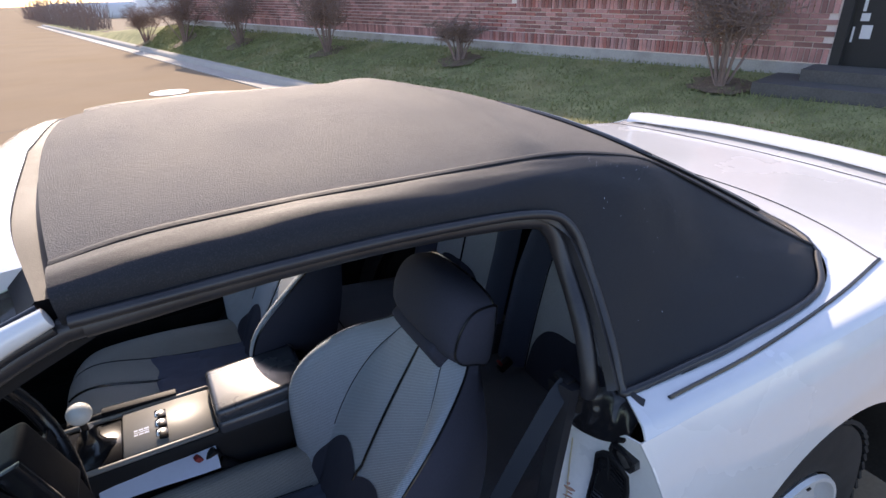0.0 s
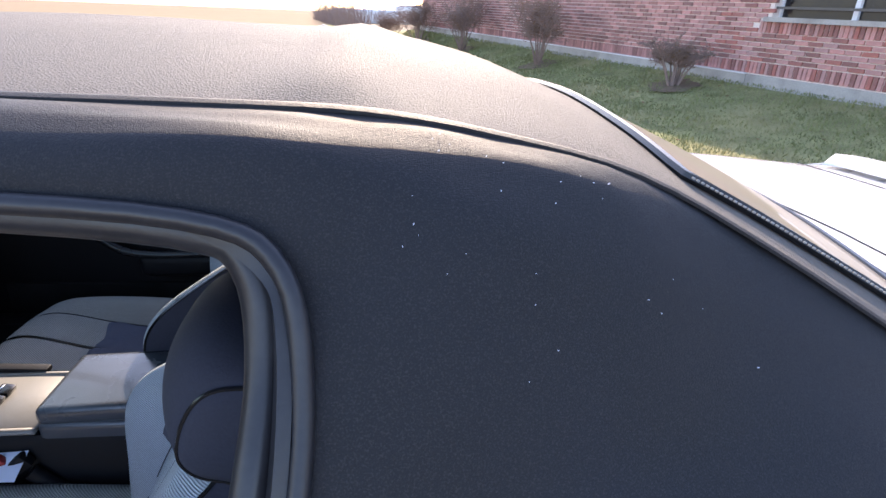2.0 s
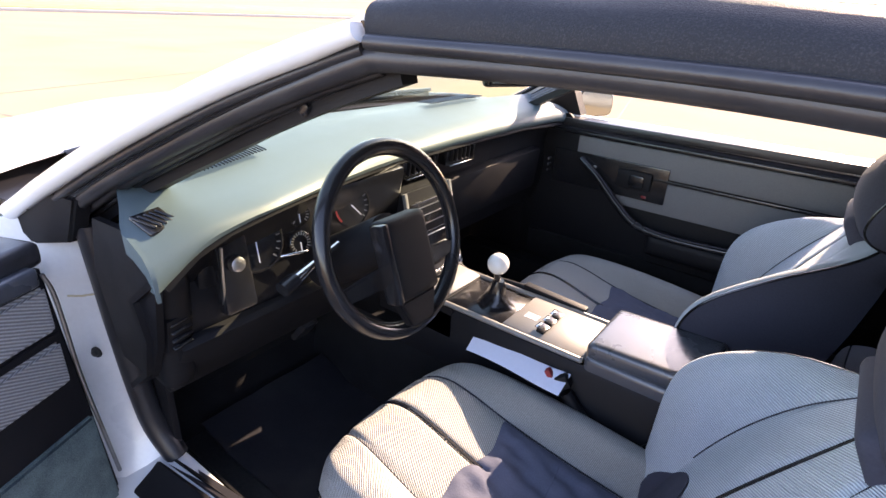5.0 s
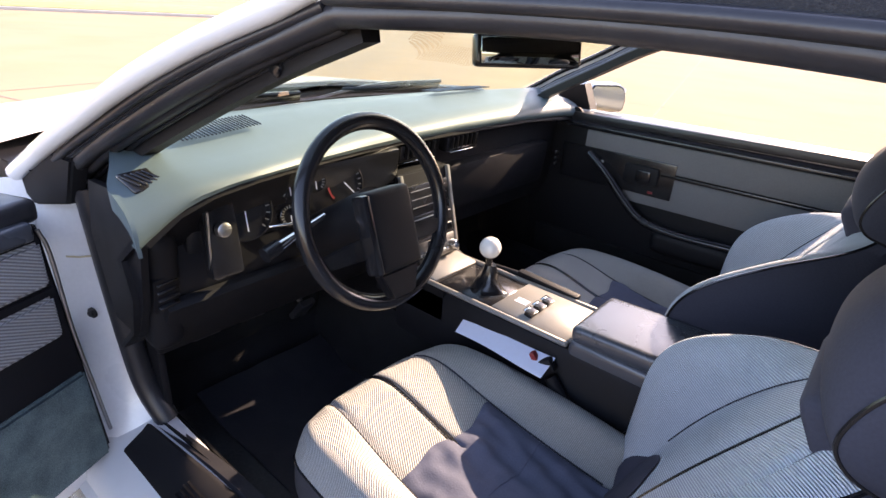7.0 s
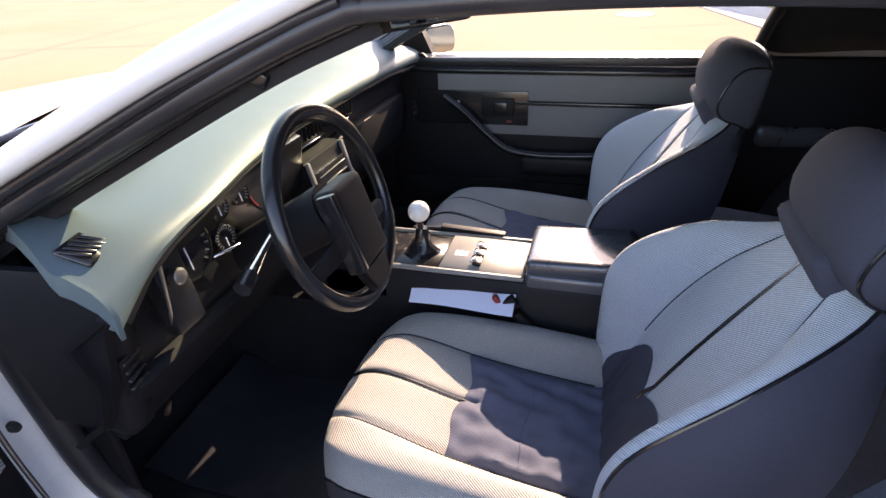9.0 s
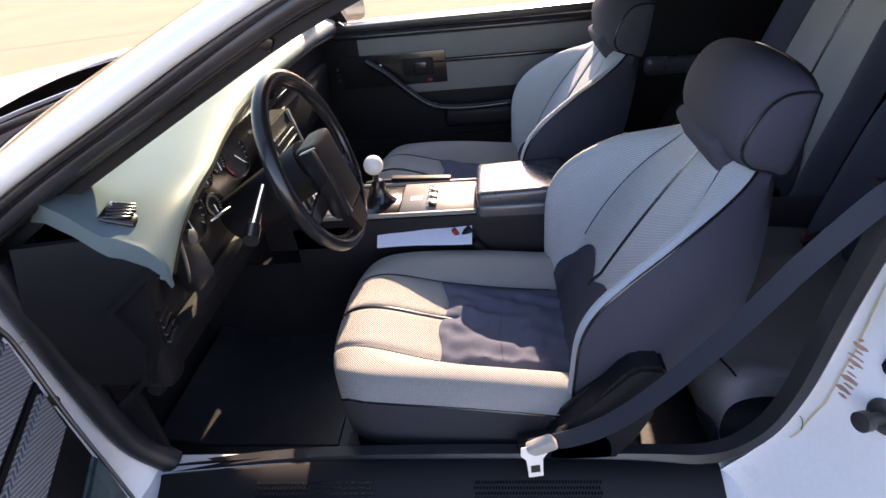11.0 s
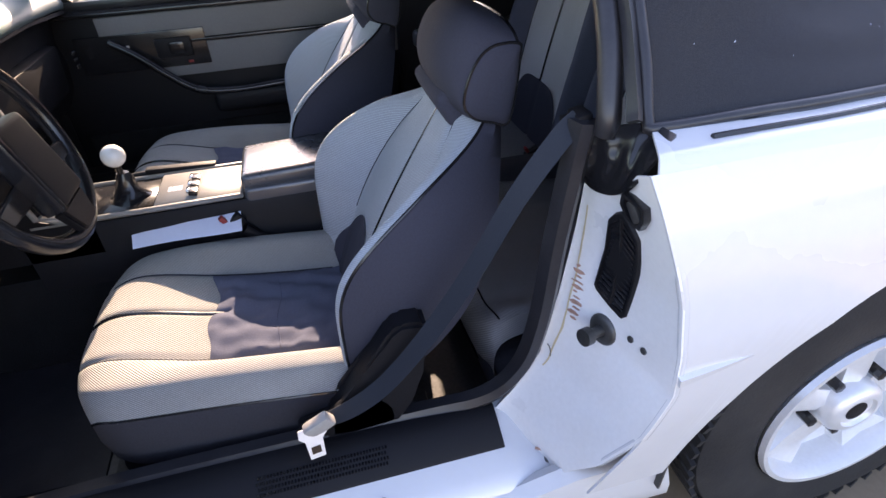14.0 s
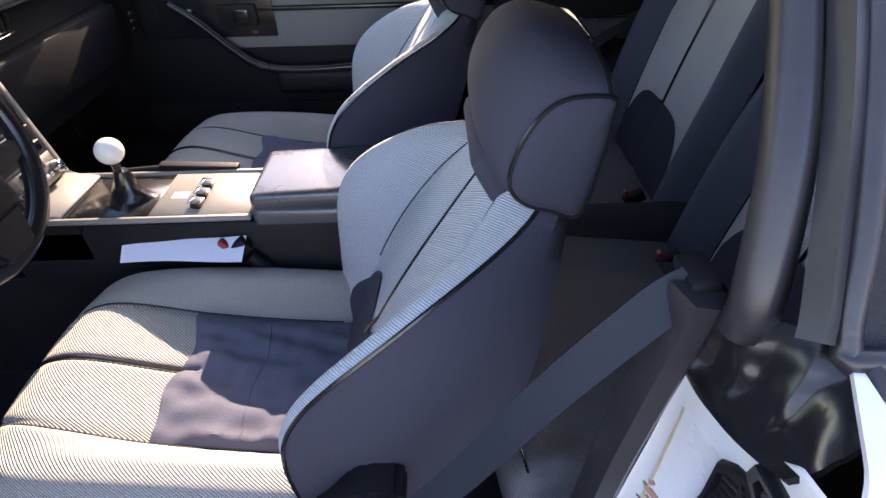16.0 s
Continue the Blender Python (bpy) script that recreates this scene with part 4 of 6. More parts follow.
MIR_EDGE = [(-0.078, -0.047), (0.066, -0.044), (0.078, -0.034), (0.080, -0.008), (0.074, 0.020), (0.060, 0.038), (0.036, 0.046), (-0.066, 0.047), (-0.078, 0.036)]
part("bezel", prism([MIR @ Vector((0.0, a * 1.05, b * 1.06)) for a, b in MIR_EDGE], MIR.to_3x3() @ Vector((0.004, 0, 0))), PLASTIC, mir, "black mirror bezel", smooth=False)
part("mirror_glass", prism([MIR @ Vector((0.002, a, b)) for a, b in MIR_EDGE], MIR.to_3x3() @ Vector((0.004, 0, 0))), DIMGLASS, mir, "dim mirror glass", smooth=False)
part("mirror_sail", prism([(-0.95, 1.80, 0.895), (-0.635, 1.80, 0.895), (-0.68, 1.80, 0.995)], (0, 0.05, 0)), PLASTIC, pdoor, "black mirror sail")

# rear wheels
def wheel(cx, flip):
    """Wide tyre on a five-spoke alloy rim."""
    face = pose(cx, 0.105, 0.338, 90, 0, 0)           # local z points out to the kerb side
    if flip:
        face = pose(cx, 2 * YC - 0.105, 0.338, -90, 0, 0)
    w = part("wheel", lathe([(0.185, -0.20), (0.21, -0.205), (0.29, -0.215), (0.325, -0.205), (0.336, -0.18), (0.338, -0.10), (0.336, -0.03), (0.326, -0.004), (0.295, 0.008), (0.25, 0.008), (0.206, -0.002), (0.196, -0.02), (0.185, -0.02)], face, 64, caps=False), TYRE, car, "black tyre on a silver five-spoke alloy wheel")
    bm = bmesh.new()
    for i in range(60):
        a = 2 * math.pi * i / 60
        for z, tw in ((-0.155, 8), (-0.105, 0), (-0.055, -8), (-0.018, -14)):
            rbox((0.024, 0.036, 0.010), face @ Matrix.Rotation(a + (0.05 if z == -0.105 else 0), 4, "Z") @ pose(0.3385, 0, z, 0, 90, 0) @ pose(0, 0, 0, 0, 0, 90 + tw), 0, bm=bm)
    part("tread", bm, TYRE, w)
    r = part("rim", lathe([(0.190, -0.16), (0.192, -0.006), (0.199, 0.004), (0.203, 0.002), (0.199, 0.012), (0.190, 0.012), (0.182, -0.004), (0.178, -0.06), (0.178, -0.16)], face, 64, caps=False), ALLOY, w, "silver alloy rim")
    for i in range(5):
        m4 = face @ Matrix.Rotation(2 * math.pi * i / 5 + 0.35, 4, "Z")
        bm = loft([[Vector(p) for p in ((0.040, -0.032, -0.060), (0.040, -0.026, -0.026), (0.040, 0.0, -0.016), (0.040, 0.026, -0.026), (0.040, 0.032, -0.060))], [Vector(p) for p in ((0.120, -0.040, -0.060), (0.120, -0.030, -0.030), (0.120, 0.0, -0.022), (0.120, 0.030, -0.030), (0.120, 0.040, -0.060))], [Vector(p) for p in ((0.186, -0.066, -0.060), (0.186, -0.054, -0.020), (0.186, 0.0, -0.028), (0.186, 0.054, -0.020), (0.186, 0.066, -0.060))]])
        bmesh.ops.transform(bm, matrix=m4, verts=bm.verts[:])
        part("spoke", bm, ALLOY, w, "broad ridged alloy spoke")
    part("hub_cap", lathe([(0, -0.05), (0.062, -0.05), (0.060, -0.004), (0.050, 0.006), (0.038, 0.008), (0.034, 0.002), (0, 0.002)], face, 32), ALLOY, w, "round alloy hub cap")
    for i in range(5):
        a = 2 * math.pi * i / 5 + 0.35 + math.pi / 5
        part("wheel_nut", lathe([(0, -0.03), (0.011, -0.03), (0.011, 0.0), (0, 0.001)], face @ pose(0.078 * math.cos(a), 0.078 * math.sin(a), -0.012), 6), GLOSS, w)
    part("dish", lathe([(0.045, -0.075), (0.186, -0.062), (0.186, -0.056), (0.045, -0.066)], face, 48), ALLOY, w, "recessed alloy web between the spokes")
    for i in range(5):
        a = 2 * math.pi * i / 5 + 0.35 + math.pi / 5
        part("web_slot", rbox((0.050, 0.030, 0.006), face @ Matrix.Rotation(a, 4, "Z") @ pose(0.128, 0, -0.0605), 0.002, 1), DARKSTEEL, w, "dark opening in the web")
    part("valve", tube([face @ Vector((0.165 * math.cos(0.75), 0.165 * math.sin(0.75), -0.06)), face @ Vector((0.150 * math.cos(0.75), 0.150 * math.sin(0.75), -0.015))], 0.006, 8), GLOSS, w, "black valve stem")
    part("hub_hole", lathe([(0, 0.0), (0.022, 0.0), (0.022, 0.0035), (0, 0.004)], face, 24), PLASTIC, w, "dark hub centre")
    part("brake_drum", lathe([(0, -0.12), (0.17, -0.12), (0.17, -0.09), (0, -0.085)], face, 32), DARKSTEEL, w)


for cx in (0.905, -1.66):
    for flip in (False, True):
        wheel(cx, flip)
part("underbody", rbox((4.2, 1.40, 0.10), pose(-0.3, YC, 0.20), 0.02), DARKSTEEL, car, "dark underbody")

# cabin floor
part("sill_inner_trim", sheet([[(x, interp(x, [(-0.80, 0.292), (-0.5, 0.316), (0.25, 0.312)]) + dy, z) for dy, z in ((0, 0.376), (0.014, 0.366), (0.022, 0.300), (0.030, 0.245))] for x in [-0.80 + 0.105 * i for i in range(11)]], 0.003), PLASTIC, car, "black inner sill trim")
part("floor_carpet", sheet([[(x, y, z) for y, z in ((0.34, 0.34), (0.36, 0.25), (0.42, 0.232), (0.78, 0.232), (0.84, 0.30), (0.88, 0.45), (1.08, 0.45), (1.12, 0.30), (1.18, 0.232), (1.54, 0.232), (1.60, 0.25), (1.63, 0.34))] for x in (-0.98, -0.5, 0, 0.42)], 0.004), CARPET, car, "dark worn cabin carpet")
part("toe_board", sheet([[(-0.93, y, 0.24), (-1.02, y, 0.34), (-1.08, y, 0.60), (-1.06, y, 0.90)] for y in (0.30, YC, 1.66)], 0.004), CARPET, car)
part("kick_panel", sheet([[(-1.05, 0.30, z), (-0.82, 0.325, z)] for z in (0.24, 0.5, 0.90)], 0.004), PLASTIC, car)
part("faded_carpet_edge", sheet([[(x, 0.335, 0.335), (x, 0.35, 0.27), (x, 0.40, 0.242), (x, 0.47, 0.238)] for x in (-0.80, -0.6, -0.4, -0.2, 0.0, 0.25)], 0.003), BROWNCARPET, car, "carpet strip beside the sill, sunlight painted in as brown")
for y0 in (0.62, 1.36):
    m2 = tagged(part("floor_mat", sheet([[(x, y0 - 0.19 + 0.38 * j / 8, 0.250 + 0.004 * noise.noise((x * 5, j, 0)) + (0.03 * max(0, -0.80 - x) / 0.1)) for j in range(9)] for x in [-0.92 + 0.42 * i / 8 for i in range(9)]], 0.008), RUBBER), "black rubber floor mat on the cabin carpet", "floor mat", group="floor mats")

# ---- seats ----
def seat(dy, name, label):
    """Bucket seat: ribbed cushion with bolsters, reclined back and a winged headrest; built at the driver's side, moved by dy."""
    Y = 0.606 + dy

    def cushion_top(a, t):
        """a: front to rear; t: -1..1 across."""
        x = interp(a, [(0, -0.495), (0.08, -0.483), (1, 0.03)])
        mid = ease(a, [(0, 0.425), (0.06, 0.470), (0.14, 0.503), (0.25, 0.507), (0.5, 0.468), (0.75, 0.442), (1, 0.425)])
        bol = ease(a, [(0, 0.430), (0.06, 0.470), (0.15, 0.502), (0.3, 0.512), (0.6, 0.505), (1, 0.480)])
        k = min(1, max(0, (abs(t) - 0.50) / 0.26))
        k = k * k * (3 - 2 * k)
        z = mid * (1 - k) + bol * k
        if abs(t) > 0.80:
            z -= 0.045 * ((abs(t) - 0.80) / 0.20) ** 2
        groove = 0.006 * math.exp(-((abs(t) - 0.52) / 0.03) ** 2) + (0.008 * math.exp(-(t / 0.025) ** 2) if a < 0.55 else 0)
        wd = ease(a, [(0, 0.165), (0.05, 0.195), (0.12, 0.222), (0.25, 0.245), (0.5, 0.258), (1, 0.268)])
        return Vector((x + 0.05 * abs(t) ** 3 * max(0, 1 - a * 4), Y + wd * t, z - groove + (0.005 * noise.noise((x * 16, (Y + wd * t) * 22, 1.0)) * min(1, max(0, (x + 0.25) * 12)) * max(0, 1 - abs(t) * 1.9))))

    NA, NT = 56, 81
    ring = [[cushion_top(i / NA, -1 + 2 * j / (NT - 1)) for j in range(NT)] for i in range(NA + 1)]
    base = part(name, rbox((0.46, 0.42, 0.06), pose(-0.21, Y, 0.300), 0.015), PLASTIC, car, label)
    rows = []
    for r in ring:
        a, b = r[0], r[-1]
        rows.append([Vector((a.x, a.y + 0.012, 0.335)), Vector((a.x, a.y - 0.002, 0.40))] + r + [Vector((b.x, b.y + 0.002, 0.40)), Vector((b.x, b.y - 0.012, 0.335))])
    f = rows[0]
    rows = [[Vector((p.x + 0.03, p.y, 0.335)) for p in f], [Vector((p.x + 0.004, p.y, min(p.z, 0.40))) for p in f]] + rows

    def band(name2, sel, mat, lab="", off=0.0):
        b2 = bmesh.new()
        grid = {}
        for i in range(len(rows) - 1):
            for j in range(len(rows[0]) - 1):
                c = (rows[i][j] + rows[i + 1][j + 1]) / 2
                if sel(i, j, c):
                    q = []
                    for ii, jj in ((i, j), (i, j + 1), (i + 1, j + 1), (i + 1, j)):
                        if (ii, jj) not in grid:
                            grid[ii, jj] = b2.verts.new(rows[ii][jj])
                        q.append(grid[ii, jj])
                    b2.faces.new(q)
        return part(name2, b2, mat, base, lab)

    def tt(c):
        return abs(c.y - Y) / interp((c.x + 0.5) / 0.53, [(0, 0.175), (0.05, 0.195), (0.12, 0.222), (0.25, 0.245), (0.5, 0.258), (1, 0.268)])

    side = lambda i, j: j < 2 or j >= len(rows[0]) - 3 or i < 1
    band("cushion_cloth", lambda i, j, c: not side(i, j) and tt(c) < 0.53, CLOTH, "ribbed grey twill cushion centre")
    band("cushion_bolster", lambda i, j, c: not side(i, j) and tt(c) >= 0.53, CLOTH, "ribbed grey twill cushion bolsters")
    panel = []
    for i in range(31):
        row = []
        for j in range(41):
            t = -0.52 + 1.04 * j / 40
            a0 = 0.50 + 0.03 * noise.noise((t * 3, dy, 0)) - 0.03 * t * t
            a = a0 + (0.99 - a0) * i / 30
            edge_ = min(1, i / 1.5) * min(1, min(j, 40 - j) / 1.5)
            crease = 0.009 * noise.noise((a * 7 + t * 3, t * 9, dy + 2)) + 0.006 * noise.noise((a * 22, t * 6 - a * 9, dy + 5))
            row.append(cushion_top(a, t) + Vector((0, 0, 0.002 + edge_ * (0.006 + crease))))
        panel.append(row)
    part("cushion_insert", sheet(panel), INSERT, base, "plain dark cloth insert, creased")
    part("insert_seam", tube([panel[14][j] + Vector((0, 0, 0.0006)) for j in range(1, 40)], 0.0012, 5), INSERT, base, "stitched seam across the insert")
    band("cushion_skirt", lambda i, j, c: side(i, j), DARKCLOTH, "dark cloth cushion skirt")
    part("piping", tube([cushion_top(0.09 + 0.44 * i / 20, 0.0) + Vector((0, 0, 0.006)) for i in range(21)], 0.0034, 6), GLOSS, base, "black piping")
    for t in (-0.53, 0.53):
        part("piping", tube([cushion_top(0.05 + 0.9 * i / 24, t) + Vector((0, 0, 0.0005)) for i in range(25)], 0.0018, 6), DARKCLOTH, base)
    for t in (-0.985, 0.985):
        part("piping", tube([cushion_top(0.03 + 0.95 * i / 24, t) + Vector((0, -0.002 if t < 0 else 0.002, -0.005)) for i in range(25)], 0.0028, 6), GLOSS, base)

    # back: s up the back, t across; the axis leans to the rear
    foot_b, head_b = Vector((0.014, Y, 0.42)), Vector((0.284, Y, 0.905))
    axis = (head_b - foot_b)
    nrm = Vector((-axis.z, 0, axis.x)).normalized()      # towards the driver

    def half(s):
        return ease(s, [(0, 0.235), (0.25, 0.262), (0.5, 0.262), (0.7, 0.225), (0.87, 0.150), (0.95, 0.115), (1, 0.09)])

    def back_front(s, t):
        k = min(1, max(0, (abs(t) - 0.52) / 0.46))
        k = k * k * (3 - 2 * k)
        d = 0.012 * math.sin(math.pi * min(1, s * 1.1)) + k * ease(s, [(0, 0.020), (0.15, 0.062), (0.35, 0.108), (0.5, 0.104), (0.7, 0.052), (0.87, -0.014), (1, -0.04)])
        if abs(t) > 0.93:
            d -= 0.010 * ((abs(t) - 0.93) / 0.07) ** 2
        d -= 0.007 * math.exp(-(t / 0.03) ** 2) * (0.28 < s < 0.97) + 0.006 * math.exp(-((abs(t) - 0.60) / 0.04) ** 2)
        return foot_b + axis * s + nrm * d + Vector((0, half(s) * t, 0))

    NS, NC = 72, 96
    fr = [[back_front(i / NS, -1 + 2 * j / NC) for j in range(NC + 1)] for i in range(NS + 1)]

    def bandb(name2, sel, mat, lab=""):
        b2, grid = bmesh.new(), {}
        for i in range(NS):
            for j in range(NC):
                s2, t2 = (i + 0.5) / NS, -1 + 2 * (j + 0.5) / NC
                if sel(s2, t2):
                    q = []
                    for ii, jj in ((i, j), (i, j + 1), (i + 1, j + 1), (i + 1, j)):
                        if (ii, jj) not in grid:
                            grid[ii, jj] = b2.verts.new(fr[ii][jj])
                        q.append(grid[ii, jj])
                    b2.faces.new(q)
        return part(name2, b2, mat, base, lab)

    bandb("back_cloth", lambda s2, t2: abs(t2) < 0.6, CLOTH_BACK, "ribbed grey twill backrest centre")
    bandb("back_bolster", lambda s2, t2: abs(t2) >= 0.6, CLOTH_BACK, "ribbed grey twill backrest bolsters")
    panel = []
    for j in range(61):
        t = -0.72 + 1.44 * j / 60
        top_s = 0.012 + (0.25 + 0.07 * math.sin(math.pi * min(1, abs(t) / 0.66))) * math.sqrt(max(0, 1 - (abs(t) / 0.72) ** 4))
        panel.append([back_front(top_s * i / 20, t) + nrm * (0.0025 + 0.003 * noise.noise((t * 7, top_s * i / 3, dy))) for i in range(21)])
    part("back_insert", sheet(panel), PLAIN, base, "plain dark lumbar insert")
    rows3 = []
    for i in range(NS + 1):
        s2 = i / NS
        a, b = fr[i][0], fr[i][-1]
        th = ease(s2, [(0, 0.10), (0.4, 0.13), (0.8, 0.10), (1, 0.07)])
        hb = half(s2)
        back_l, back_r = foot_b + axis * s2 - nrm * th + Vector((0, -hb * 0.86, 0)), foot_b + axis * s2 - nrm * th + Vector((0, hb * 0.86, 0))
        rows3.append([a, a.lerp(back_l, 0.5) + Vector((0, -0.016, 0)), back_l, back_l.lerp(back_r, 0.5) - nrm * 0.012, back_r, b.lerp(back_r, 0.5) + Vector((0, 0.016, 0)), b])
    bmb = sheet(rows3)
    part("back_shell", bmb, PLAIN, base, "plain dark cloth sides and back")
    part("back_top", loft([[p for p in rows3[-1]], [head_b - nrm * 0.03 + Vector((0, (p.y - Y) * 0.3, 0.012)) for p in rows3[-1]]]), PLAIN, base)
    for t in (-1, 1):
        part("piping", tube([back_front(i / 40, t) for i in range(41)], 0.0028, 6), GLOSS, base)
    part("piping", tube([back_front(0.24 + 0.72 * i / 20, 0) + nrm * 0.003 for i in range(21)], 0.0032, 6), GLOSS, base)
    for t in (-0.604, 0.604):
        part("piping", tube([back_front(0.30 + 0.66 * i / 20, t) + nrm * 0.0003 for i in range(21)], 0.0014, 6), DARKCLOTH, base)

    # headrest: domed front pad over flat side panels, with a sharp rear top edge
    MID = [(0.342, 0.852), (0.360, 0.920), (0.364, 0.975), (0.356, 0.997), (0.325, 1.013), (0.287, 1.020), (0.256, 1.006), (0.234, 0.968), (0.230, 0.926), (0.243, 0.885), (0.268, 0.856), (0.305, 0.850)]
    END = [(0.338, 0.849), (0.351, 0.905), (0.356, 0.960), (0.355, 0.976), (0.330, 0.979), (0.307, 0.975), (0.288, 0.960), (0.272, 0.932), (0.263, 0.900), (0.266, 0.879), (0.282, 0.863), (0.308, 0.855)]

    def ring_at(t, grow=1.0):
        k = abs(t) ** 2.6
        k = k * 0.94 + 0.06 * abs(t) ** 16
        pts = [Vector((mx + (ex - mx) * k, 0, mz + (ez - mz) * k)) for (mx, mz), (ex, ez) in zip(MID, END)]
        c = Vector((0.315, 0, 0.915))
        side_y = Y + 0.133 * math.copysign(1 - (1 - abs(t)) ** 1.25, t)
        out = []
        for q0, q1, q2, q3 in zip(pts[-1:] + pts[:-1], pts, pts[1:] + pts[:1], pts[2:] + pts[:2]):
            for f in (0, 0.25, 0.5, 0.75):
                p = 0.5 * (2 * q1 + (q2 - q0) * f + (2 * q0 - 5 * q1 + 4 * q2 - q3) * f * f + (3 * q1 - q0 - 3 * q2 + q3) * f ** 3)
                out.append(Vector((c.x + (p.x - c.x) * grow, side_y, c.z + (p.z - c.z) * grow)))
        return out

    levels = [-1 + 2 * i / 32 for i in range(33)]
    part("headrest", loft([ring_at(t) for t in levels]), PLAIN, base, "plain dark cloth headrest, domed")
    for sg in (-1, 1):
        bulge = [[p + Vector((0, sg * h, 0)) for p in ring_at(sg, g)] for g, h in ((1.0, 0.0005), (0.94, 0.005), (0.75, 0.009), (0.4, 0.011), (0.01, 0.0115))]
        part("headrest_side", loft(bulge), PLAIN, base, "flat side panel of the headrest")
        part("piping", tube([p + Vector((0, sg * 0.002, 0)) for p in ring_at(sg)], 0.0026, 6, up=(0, 1, 0), closed=True), GLOSS, base, "black piping")
    part("piping", tube([ring_at(t)[13] + Vector((0.001, 0, 0.001)) for t in levels], 0.0026, 6), GLOSS, base, "black piping")
    part("neck", rbox((0.085, 0.19, 0.11), pose(0.285, Y, 0.860, 0, -28, 0), 0.02, 3), PLAIN, base)
    # hinge and runners
    for sg in (-1, 1):
        yy = Y + sg * 0.306
        part("recliner", prism([(-0.050, yy, 0.375), (-0.045, yy, 0.425), (-0.015, yy, 0.452), (0.030, yy, 0.520), (0.078, yy, 0.590), (0.098, yy, 0.604), (0.138, yy, 0.600), (0.146, yy, 0.585), (0.128, yy, 0.490), (0.108, yy, 0.420), (0.070, yy, 0.362)], (0, 0.050 * -sg, 0), bevel=0.007), PLASTIC, base, "black moulded recliner cover")
        part("recliner_cap", lathe([(0, 0), (0.062, 0), (0.060, 0.014), (0.050, 0.020), (0, 0.022)], pose(0.005, yy, 0.398, 90 * sg, 0, 0), 24), PLASTIC, base)
    for yy in (Y - 0.18, Y + 0.18):
        part("seat_runner", rbox((0.62, 0.04, 0.04), pose(-0.16, yy, 0.262), 0.008), DARKSTEEL, base)
    part("recliner_lever", tube(curve([(0.0, Y - 0.275, 0.36), (-0.07, Y - 0.285, 0.352), (-0.16, Y - 0.282, 0.345)], 4), 0.010, 8), PLASTIC, base, "black recliner lever")
    return base


seat(0.0, "driver_seat", "grey ribbed cloth bucket seat with dark plain inserts and black piping")
seat(0.721, "passenger_seat", "grey ribbed cloth bucket seat with dark plain inserts and black piping").location = (-0.050, 0, 0.010)

